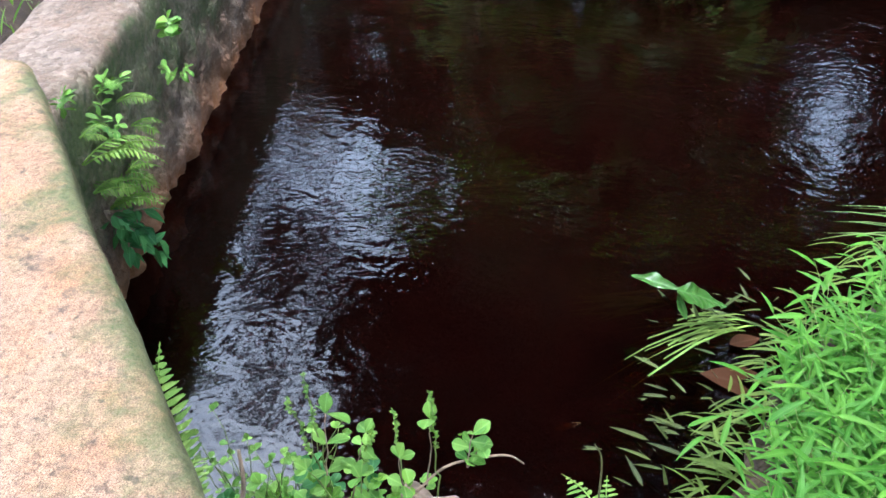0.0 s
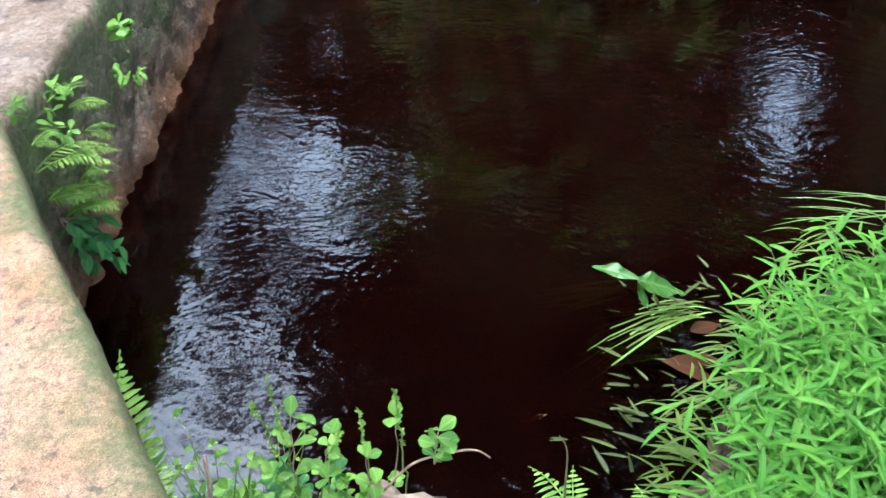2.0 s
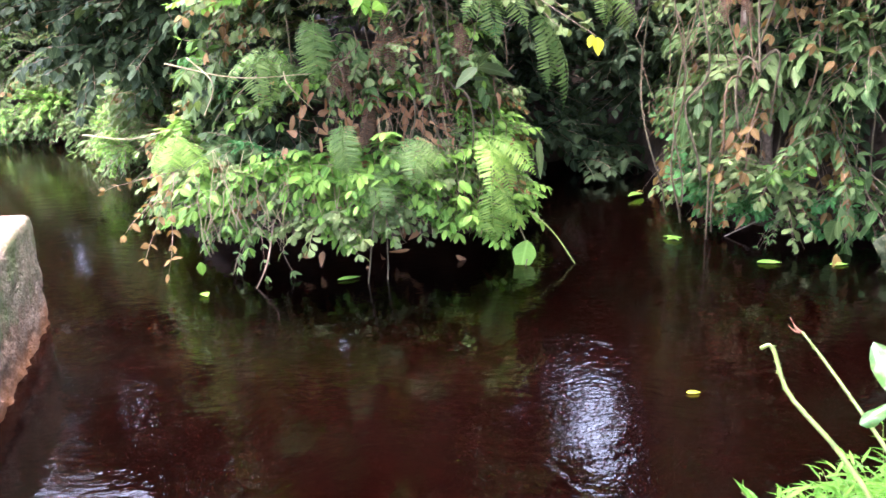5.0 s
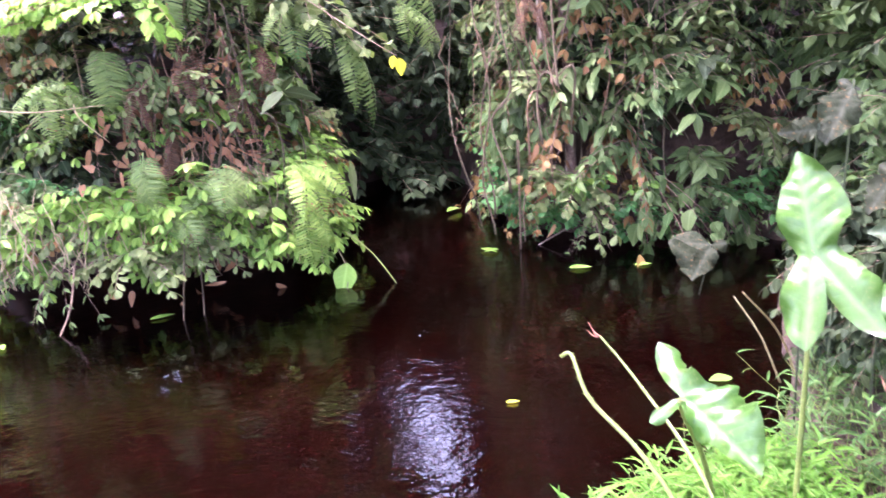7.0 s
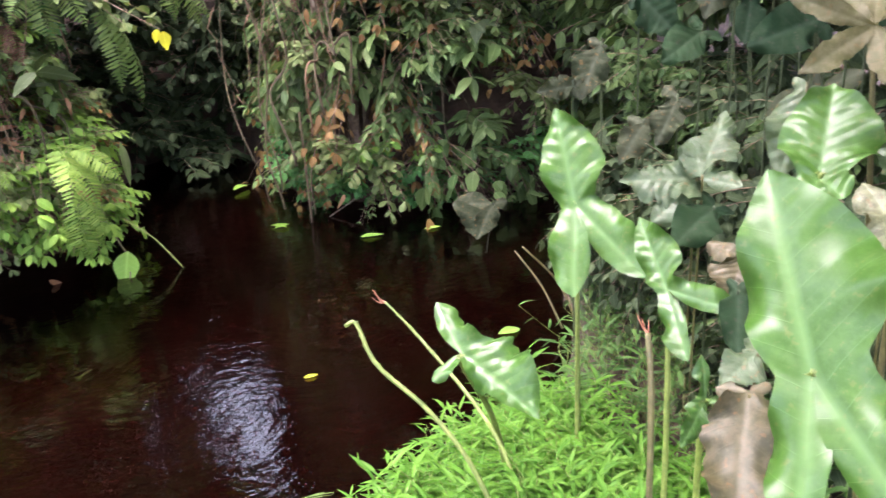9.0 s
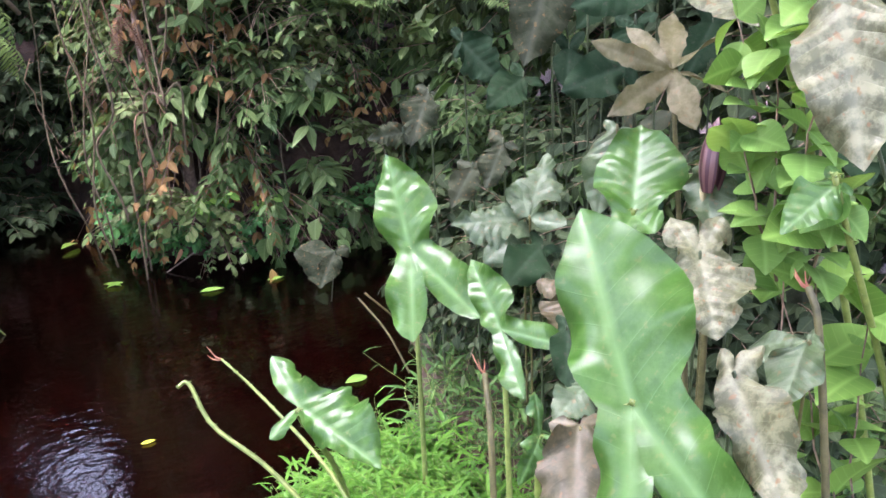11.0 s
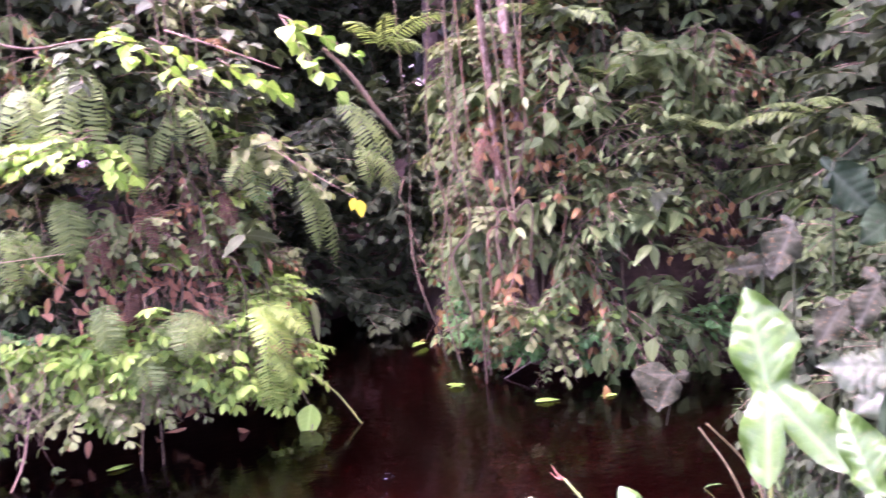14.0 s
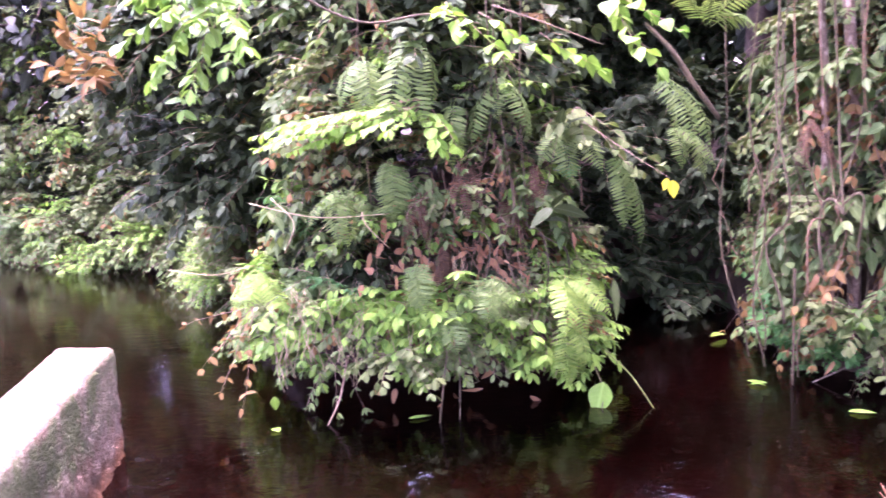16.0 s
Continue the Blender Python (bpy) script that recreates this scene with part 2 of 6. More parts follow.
        l.new(math_node(n, l, "ADD", height.outputs[2], math_node(n, l, "MULTIPLY", math_node(n, l, "SUBTRACT", mo.outputs[0], 0.5), 0.25)), rust.inputs[0])
        colour = mixrgb(n, l, "MIX", math_node(n, l, "MULTIPLY", rust.outputs[0], 0.75), colour, (0.36, 0.13, 0.035))
    l.new(colour, p.inputs["Base Color"])
    p.inputs["Roughness"].default_value = 0.9
    b = n.new("ShaderNodeBump")
    b.inputs["Strength"].default_value, b.inputs["Distance"].default_value = 0.9, relief
    l.new(math_node(n, l, "ADD", math_node(n, l, "MULTIPLY", stone.outputs["Distance"], -2.2 * pebbles), math_node(n, l, "ADD", math_node(n, l, "ADD", fine.outputs[0], math_node(n, l, "MULTIPLY", sand.outputs[0], 0.4)), math_node(n, l, "MULTIPLY", pale.outputs[0], 1.2))), b.inputs["Height"])
    l.new(b.outputs[0], p.inputs["Normal"])
    return m


SOIL = soil_material()
WATER = water_material()
SLAB = concrete_material("worn_concrete", (0.38, 0.20, 0.105), (0.53, 0.335, 0.205), 0.8, 0.6)
BLOCK = concrete_material("mossy_concrete", (0.14, 0.08, 0.045), (0.40, 0.28, 0.19), 0.85, 0.6, 0.022, 0.55)
LIME = leaf_material("lime_leaf", (0.105, 0.22, 0.032), (0.215, 0.36, 0.052), 0.45, 0.24)
FRESH = leaf_material("fresh_leaf", (0.065, 0.16, 0.028), (0.235, 0.375, 0.065), 0.52, 0.24)
MID = leaf_material("mid_leaf", (0.038, 0.08, 0.022), (0.13, 0.18, 0.06), 0.55, 0.25)
DUSTY = leaf_material("dusty_leaf", (0.050, 0.085, 0.025), (0.145, 0.19, 0.058), 0.65, 0.25, dust=0.22, dust_colour=(0.22, 0.21, 0.12))
# Crown leaves darkened well below real foliage to paint in the crown's own shade.
CROWN_SHADE = leaf_material("shade_toned_crown_leaf", (0.007, 0.012, 0.006), (0.020, 0.027, 0.013), 0.6, 0.05)
# Dark leaf; on the bank's back rows the tone stands in for shade.
DEEP_AND_SHADE = leaf_material("deep_and_shade_leaf", (0.018, 0.034, 0.013), (0.058, 0.080, 0.030), 0.65, 0.15)
DEAD_FERN = leaf_material("dead_fern_leaf", (0.05, 0.03, 0.018), (0.15, 0.085, 0.05), 0.8, 0.2, vein=0.1)
DEAD = leaf_material("dead_leaf", (0.10, 0.058, 0.020), (0.26, 0.16, 0.06), 0.75, 0.2, vein=0.15)
GRASS = leaf_material("grass_leaf", (0.036, 0.120, 0.012), (0.118, 0.255, 0.030), 0.42, 0.3, vein=0.2, veins=0.0)
FERN = leaf_material("fern_leaf", (0.07, 0.125, 0.035), (0.18, 0.25, 0.075), 0.5, 0.3, vein=0.1)
FERN_PALE = leaf_material("pale_fern_leaf", (0.12, 0.22, 0.04), (0.28, 0.39, 0.085), 0.5, 0.32, vein=0.1)
ARUM = leaf_material("arum_leaf", (0.022, 0.070, 0.009), (0.045, 0.110, 0.015), 0.32, 0.16, vein=0.5, veins=14.0, slope=8.0, thin=3.2, relief=0.003, dust=0.3, dust_colour=(0.085, 0.16, 0.04), dust_scale=30.0, spots=0.3, spot_colour=(0.14, 0.13, 0.04))
BRIGHT = leaf_material("bright_leaf", (0.09, 0.19, 0.036), (0.20, 0.33, 0.07), 0.42, 0.24)
# Darker copy of the grass leaf, with the arums' shade put into the colour.
GRASS_SHADE = leaf_material("shade_toned_grass_leaf", (0.03, 0.08, 0.018), (0.09, 0.17, 0.04), 0.45, 0.25, vein=0.2, veins=0.0)
ARUM_DUST = leaf_material("dusty_arum_leaf", (0.05, 0.06, 0.025), (0.09, 0.095, 0.045), 0.42, 0.10, dust=0.5, dust_colour=(0.25, 0.25, 0.14), vein=0.4, spots=0.7, veins=14.0, slope=8.0, thin=2.2, dust_scale=36.0, relief=0.005)
# Near-black copy of the arum leaf: the back rows' shade is in its colour.
ARUM_SHADE = leaf_material("shade_toned_arum_leaf", (0.006, 0.020, 0.007), (0.016, 0.038, 0.013), 0.75, 0.08, dust=0.2, dust_colour=(0.035, 0.045, 0.024), vein=0.14, spots=0.4, spot_colour=(0.05, 0.04, 0.03), veins=14.0, slope=8.0, thin=2.2, dust_scale=36.0, relief=0.004, gloss=0.10)
ARUM_BROWN = leaf_material("withered_arum_leaf", (0.045, 0.042, 0.016), (0.085, 0.072, 0.030), 0.45, 0.10, dust=0.4, dust_colour=(0.14, 0.115, 0.065), vein=0.3, spots=0.6, veins=14.0, slope=8.0, thin=2.2, dust_scale=36.0, relief=0.005)
ARUM_GREY = leaf_material("grey_green_arum_leaf", (0.032, 0.058, 0.022), (0.065, 0.10, 0.04), 0.42, 0.12, dust=0.4, dust_colour=(0.13, 0.15, 0.09), vein=0.3, spots=0.4, veins=14.0, slope=8.0, thin=2.6, dust_scale=40.0, relief=0.005)
# Ash-grey dust and spots; the base under them is darkened to suggest shade.
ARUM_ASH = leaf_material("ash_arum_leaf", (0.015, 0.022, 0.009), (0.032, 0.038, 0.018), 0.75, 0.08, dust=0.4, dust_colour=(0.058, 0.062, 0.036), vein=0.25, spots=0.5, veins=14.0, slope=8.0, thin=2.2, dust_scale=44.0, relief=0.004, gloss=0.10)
ARUM_TAN = leaf_material("tan_arum_leaf", (0.05, 0.052, 0.018), (0.11, 0.10, 0.04), 0.45, 0.15, dust=0.45, dust_colour=(0.17, 0.15, 0.09), vein=0.12, spots=0.3, veins=14.0, slope=8.0, thin=1.0, dust_scale=40.0, relief=0.003)
STALK = bark_material("green_stalk", (0.09, 0.13, 0.022), (0.20, 0.25, 0.05), 0.5, 40.0, 0.002)
# Green stalk again, darkened so the back arums' stalks look shaded.
STALK_SHADE = bark_material("shade_toned_stalk", (0.025, 0.04, 0.015), (0.07, 0.09, 0.035), 0.6, 30.0, 0.002)
STALK_OLD = bark_material("brown_stalk", (0.06, 0.058, 0.018), (0.16, 0.14, 0.045), 0.6, 30.0, 0.003)
TWIG = bark_material("twig_bark", (0.10, 0.065, 0.04), (0.32, 0.22, 0.14), 0.85, 40.0, 0.003)
VINE = bark_material("vine_bark", (0.036, 0.028, 0.013), (0.12, 0.092, 0.044), 0.85, 25.0, 0.004)
PALE_BARK = bark_material("pale_trunk_bark", (0.07, 0.046, 0.03), (0.22, 0.155, 0.105), 0.85, 34.0, 0.012, patches=(0.30, 0.235, 0.175))
DARK_BARK = bark_material("dark_trunk_bark", (0.03, 0.02, 0.014), (0.10, 0.07, 0.05), 0.9, 12.0, 0.012)
ROOT = bark_material("reddish_root", (0.085, 0.046, 0.022), (0.21, 0.135, 0.072), 0.9, 40.0, 0.003)
STUMP = bark_material("rotten_wood", (0.10, 0.06, 0.04), (0.42, 0.30, 0.22), 0.9, 22.0, 0.012)


# ---- building blocks ----
rng = np.random.default_rng(7)
OVATE = [(0.0, 0.05), (0.16, 0.66), (0.40, 1.0), (0.72, 0.66), (1.0, 0.0)]
LANCE = [(0.0, 0.15), (0.20, 0.80), (0.45, 1.0), (0.75, 0.60), (1.0, 0.0)]
BLADE = [(0.0, 0.30), (0.15, 0.85), (0.40, 1.0), (0.70, 0.70), (1.0, 0.0)]
PINNA = [(0.0, 0.75), (0.25, 1.0), (0.55, 0.85), (0.80, 0.55), (1.0, 0.0)]
ELLIPSE = [(0.0, 0.06), (0.22, 0.72), (0.50, 1.0), (0.80, 0.70), (1.0, 0.0)]
OBOVATE = [(0.0, 0.06), (0.25, 0.50), (0.60, 1.0), (0.85, 0.75), (1.0, 0.0)]


def finer(shape, k=10):
    """The same leaf outline with a smooth curve through its stations."""
    u, h = (np.array(a) for a in zip(*shape))
    at = np.linspace(0, 1, k)
    t = np.interp(at, np.linspace(0, 1, len(u)), u)
    out = []
    for x in t:
        w = np.exp(-((np.linspace(0, 1, 41) - x) / 0.07) ** 2)
        out.append((float(x), float((w * np.interp(np.linspace(0, 1, 41), u, h)).sum() / w.sum())))
    return [(0.0, h[0])] + out[1:-1] + [(0.98, 0.10), (1.0, 0.0)]


OVATE_FINE, ELLIPSE_FINE, OBOVATE_FINE = finer(OVATE), finer(ELLIPSE), finer(OBOVATE)


def unit(a):
    a = np.asarray(a, float)
    return a / np.maximum(np.linalg.norm(a, axis=-1, keepdims=True), 1e-9)


class Soup:
    """Gathers pieces of mesh with leaf coordinates, and turns them into one mesh."""

    def __init__(self):
        self.v, self.f, self.uv, self.n = [], [], [], 0

    def add(self, v, f, uv=None):
        v = np.asarray(v, float)
        self.v.append(v)
        self.uv.append(np.zeros((len(v), 2)) if uv is None else np.asarray(uv, float))
        self.f.extend([tuple(int(i) + self.n for i in q) for q in f])
        self.n += len(v)

    def leaves(self, at, along, up, length, width, curl=0.15, shape=OVATE, fold=0.22):
        """Many leaves at once: foot, direction, upper side, length and half breadth of each."""
        at, along, up = np.atleast_2d(at).astype(float), unit(np.atleast_2d(along)), np.atleast_2d(up).astype(float)
        k = len(at)
        length, width, curl = (np.broadcast_to(np.asarray(a, float), (k,)) for a in (length, width, curl))
        side = unit(np.cross(along, up))
        top = np.cross(side, along)
        rows, uvs = [], []
        for u, h in shape:
            mid = at + along * (length * u)[:, None] - top * (curl * length * u * u)[:, None]
            edge = side * (width * h)[:, None]
            lift = top * (fold * width * h)[:, None]
            if h == 0.0 or u == 0.0:
                rows.append(mid)
                uvs.append((u, 0.5))
            else:
                rows += [mid - edge + lift, mid, mid + edge + lift]
                uvs += [(u, 0.5 - 0.5 * h), (u, 0.5), (u, 0.5 + 0.5 * h)]
        m = len(rows)
        verts = np.stack(rows, 1).reshape(-1, 3)
        quads = [(0, 2, 1), (0, 3, 2)]
        for r in range(len(shape) - 3):
            b = 1 + 3 * r
            quads += [(b, b + 1, b + 4, b + 3), (b + 1, b + 2, b + 5, b + 4)]
        quads += [(m - 4, m - 3, m - 1), (m - 3, m - 2, m - 1)]
        base = self.n
        self.v.append(verts)
        self.uv.append(np.tile(np.array(uvs), (k, 1)))
        for i in range(k):
            o = base + i * m
            self.f.extend([tuple(j + o for j in q) for q in quads])
        self.n += len(verts)

    def tube(self, path, radius, sides=6):
        path = np.asarray(path, float)
        k = len(path)
        radius = np.interp(np.linspace(0, 1, k), np.linspace(0, 1, len(radius)), radius) if np.ndim(radius) else np.full(k, radius)
        tan = unit(np.gradient(path, axis=0))
        ref = np.array([0.31, 0.17, 0.93]) if abs(tan[0, 2]) < 0.9 else np.array([0.93, 0.31, 0.1])
        a = unit(np.cross(tan, ref))
        b = np.cross(tan, a)
        ang = np.linspace(0, 2 * np.pi, sides, endpoint=False)
        v = (path[:, None] + radius[:, None, None] * (a[:, None] * np.cos(ang)[None, :, None] + b[:, None] * np.sin(ang)[None, :, None])).reshape(-1, 3)
        f = [(i * sides + j, i * sides + (j + 1) % sides, (i + 1) * sides + (j + 1) % sides, (i + 1) * sides + j) for i in range(k - 1) for j in range(sides)]
        f += [tuple(reversed(range(sides))), tuple((k - 1) * sides + j for j in range(sides))]
        self.add(v, f)

    def mesh(self, name, mat, smooth=True):
        me = bpy.data.meshes.new(name)
        v = np.concatenate(self.v) if self.v else np.zeros((0, 3))
        me.from_pydata(v.tolist(), [], self.f)
        uv = np.concatenate(self.uv) if self.uv else np.zeros((0, 2))
        layer = me.uv_layers.new(name="leaf")
        idx = np.empty(len(me.loops), np.int32)
        me.loops.foreach_get("vertex_index", idx)
        layer.data.foreach_set("uv", uv[idx].ravel().astype(np.float32))
        me.polygons.foreach_set("use_smooth", np.full(len(me.polygons), smooth))
        me.materials.append(mat)
        me.update()
        return me


def bend(a, b, sag=0.0, k=8, wobble=0.0, r=None):
    """A path from a to b that sags (or arches) in its middle."""
    a, b = np.asarray(a, float), np.asarray(b, float)
    u = np.linspace(0, 1, k)[:, None]
    p = a + (b - a) * u + np.array([0, 0, -sag]) * 4 * u * (1 - u)
    if wobble:
        w = (r or rng).normal(0, wobble, (k, 3))
        w[0] = w[-1] = 0
        p = p + w
    return p


def spline(points, k=24):
    """A smooth path through a few points."""
    p = np.asarray(points, float)
    p = np.vstack([2 * p[0] - p[1], p, 2 * p[-1] - p[-2]])
    out = []
    n = len(p) - 3
    for u in np.linspace(0, n - 1e-6, k):
        i = int(u)
        t = u - i
        a, b, c, d = p[i:i + 4]
        out.append(0.5 * (2 * b + (c - a) * t + (2 * a - 5 * b + 4 * c - d) * t * t + (3 * b - a - 3 * c + d) * t ** 3))
    return np.array(out)


def thing(name, label, category, group="", kind=""):
    return tagged(new(name), label, category, group, kind)


def part(name, me, parent, label=""):
    ob = new(name, me)
    ob.parent = parent
    return tagged(ob, label)


# ---- large structure ----
SHORE = np.array([(-0.95, 0.80), (-0.40, 0.96), (0.05, 1.02), (0.36, 1.02), (0.57, 1.20), (0.69, 1.45), (0.79, 1.68), (0.95, 1.84), (1.20, 2.03),
                  (1.50, 2.18), (1.90, 2.34), (2.6, 2.48), (3.05, 2.75), (3.7, 3.6), (4.3, 4.3), (5.0, 4.7), (4.7, 5.35), (3.95, 5.75), (3.5, 6.1), (3.35, 6.6),
                  (3.5, 7.2), (3.6, 8.3), (3.3, 9.2), (2.7, 8.9), (2.2, 8.0), (1.95, 6.95), (1.5, 6.45), (1.0, 6.5), (0.18, 6.7),
                  (-0.25, 7.0), (-0.55, 7.2), (-1.2, 8.4), (-2.0, 12.4), (-3.1, 12.8), (-5.8, 14.7), (-9.0, 16.0), (-9.0, 7.0), (-4.5, 5.2),
                  (-3.0, 4.6), (-1.9, 4.4), (-1.65, 3.0), (-1.5, 1.5)])


def shore_distance(x, y):
    """Metres from the waterline: positive on land, negative in the stream."""
    best, inside = np.full(x.shape, 1e9), np.zeros(x.shape, bool)
    for (ax, ay), (bx, by) in zip(SHORE, np.roll(SHORE, -1, 0)):
        dx, dy = bx - ax, by - ay
        t = np.clip(((x - ax) * dx + (y - ay) * dy) / (dx * dx + dy * dy), 0, 1)
        best = np.minimum(best, np.hypot(x - ax - t * dx, y - ay - t * dy))
        cross = (ay > y) != (by > y)
        inside ^= cross & (x < (bx - ax) * (y - ay) / (by - ay + 1e-12) + ax)
    return np.where(inside, -best, best)


def ground_height(x, y):
    x, y = np.asarray(x, float), np.asarray(y, float)
    d = shore_distance(x, y)
    land = np.maximum(d, 0)
    far = 0.04 + 1.4 * (1 - np.exp(-land / 0.45)) + 0.10 * np.minimum(land, 25)
    near = 0.03 + 0.14 * (1 - np.exp(-land / 0.4)) + 0.04 * np.minimum(land, 3)
    corner = 0.04 + 0.45 * (1 - np.exp(-land / 0.18))
    left = 0.62 * np.ones_like(land)
    w = np.clip((y - 3.2 - 0.3 * np.maximum(x - 3, 0)) / 1.6, 0, 1)
    z = near + (far - near) * w * w * (3 - 2 * w)
    z = np.where((x < 0.25) & (y < 1.3), corner + (near - corner) * np.clip((x + 0.15) / 0.4, 0, 1), z)
    z = np.where((x < -1.0) & (y < 6.0), np.minimum(left, 0.05 + land * 1.6), z)
    wet = np.minimum(d, 0)
    bed = -0.05 - 0.55 * (1 - np.exp(wet / 0.55))
    bed = np.where(y > 4.5, -0.10 - 0.7 * (1 - np.exp(wet / 0.3)), bed)
    z = np.where(d < 0, bed, z)
    wave = 0.035 * np.sin(3.1 * x + 1.7 * y) * np.sin(2.3 * y - 1.1 * x) + 0.02 * np.sin(9 * x + 2) * np.sin(8 * y + 1)
    return z + wave * np.where(d > 0, np.clip(d * 3, 0, 1), 0.6)


def build_ground():
    fine_x, fine_y = np.arange(-5.0, 6.01, 0.11), np.arange(-2.0, 13.01, 0.11)
    grow = np.array([0.4, 1, 2, 4, 8, 16, 40, 100, 300])
    xs = np.concatenate([-5 - grow[::-1], fine_x, 6 + grow])
    ys = np.concatenate([-2 - grow[::-1], fine_y, 13 + grow])
    gx, gy = np.meshgrid(xs, ys)
    gz = ground_height(gx, gy)
    w = len(xs)
    f = [(j * w + i, j * w + i + 1, (j + 1) * w + i + 1, (j + 1) * w + i) for j in range(len(ys) - 1) for i in range(w - 1)]
    s = Soup()
    s.add(np.stack([gx, gy, gz], -1).reshape(-1, 3), f)
    tagged(new("ground", s.mesh("ground", SOIL)), "dark brown wet soil of the stream bed and its banks", "ground", kind="structure")


def build_water():
    xs, ys = np.linspace(-14, 9, 24), np.linspace(-2, 18, 21)
    gx, gy = np.meshgrid(xs, ys)
    s = Soup()
    w = len(xs)
    s.add(np.stack([gx, gy, 0 * gx], -1).reshape(-1, 3), [(j * w + i, j * w + i + 1, (j + 1) * w + i + 1, (j + 1) * w + i) for j in range(20) for i in range(w - 1)])
    ob = tagged(new("water", s.mesh("water", WATER)), "dark reddish tea-coloured stream water with small ripples", "water", kind="structure")
    ob.visible_shadow = False


def loft(name, mat, start, end, profile, inward_start, inward_end, steps, rough, label, category, lumps=0.0):
    """A cast block: a profile of (share of the breadth, height, moss) swept from start to end, with worn uneven faces."""
    start, end, ia, ib = (np.array(a, float) for a in (start, end, inward_start, inward_end))
    k = len(profile)
    v, moss = [], []
    for i in range(steps + 1):
        u = i / steps
        o, w = start + (end - start) * u, ia + (ib - ia) * u
        for share, z, mo in profile:
            x, y = o + w * share
            q = Vector((x * 2.3, y * 2.3, z * 2.3))
            fine = Vector((x * 9, y * 9, z * 9))
            low = max(0.0, 1 - max(z, 0) / 0.55)
            r = rough * (noise.noise(q) + 0.5 * noise.noise(fine)) + lumps * (0.25 + low) * (abs(noise.noise(fine * 0.8)) * 1.3 + noise.noise(fine * 2.2) * 0.6 + 0.35 * noise.noise(fine * 4.1))
            out = -unit(w) if share < 0.5 else unit(w)
            v.append((x + out[0] * r, y + out[1] * r, z + 0.6 * rough * noise.noise(q * 1.7 + Vector((5, 1, 2)))))
            moss.append(mo)
    f = [(i * k + j, i * k + j + 1, (i + 1) * k + j + 1, (i + 1) * k + j) for i in range(steps) for j in range(k - 1)]
    f += [tuple(range(k))[::-1], tuple(steps * k + j for j in range(k))]
    s = Soup()
    s.add(v, f)
    me = s.mesh(name, mat)
    at = me.attributes.new("moss", "FLOAT", "POINT")
    at.data.foreach_set("value", np.array(moss, np.float32))
    bm = bmesh.new()
    bm.from_mesh(me)
    bmesh.ops.recalc_face_normals(bm, faces=bm.faces)
    bm.to_mesh(me)
    bm.free()
    return tagged(new(name, me), label, category)


build_ground()
build_water()
side = [(0.0, z, 0.9) for z in np.linspace(-0.7, 0.72, 30)]
top = [(0.001, 0.75, 1.0), (0.003, 0.772, 1.0), (0.008, 0.788, 0.95), (0.018, 0.798, 0.8), (0.035, 0.802, 0.66), (0.06, 0.805, 0.55), (0.09, 0.805, 0.46), (0.13, 0.806, 0.35), (0.18, 0.806, 0.25)] + [(s, 0.806, 0.0) for s in np.linspace(0.22, 0.97, 30)]
loft("concrete_slab", SLAB, (-1.31, 1.97), (1.05, -1.41), side + top + [(1.0, 0.79, 0.3), (1.0, -0.7, 0.3)], (-1.5, 0.05), (-0.9, -0.63), 170, 0.014,
     "worn pinkish concrete slab edged with green algae", "concrete slab", lumps=0.020)
face = [(0.0, z, 0.1 + 0.85 * min(1.0, max(0.0, (z - 0.12) / 0.3))) for z in np.linspace(-0.7, 0.62, 44)]
cap = [(0.004, 0.65, 0.8), (0.02, 0.680, 0.6), (0.06, 0.692, 0.35)] + [(s, 0.70, 0.0) for s in np.linspace(0.15, 0.9, 12)] + [(0.97, 0.685, 0.3), (1.0, 0.64, 0.5)] + [(1.0, z, 0.6) for z in np.linspace(0.55, -0.7, 12)]
loft("concrete_wall", BLOCK, (-1.20, 1.55), (-1.50, 5.20), face + cap, (-0.38, -0.02), (-0.38, 0.05), 190, 0.016,
     "old concrete retaining wall with moss and rough pebbly foot", "wall", lumps=0.028)


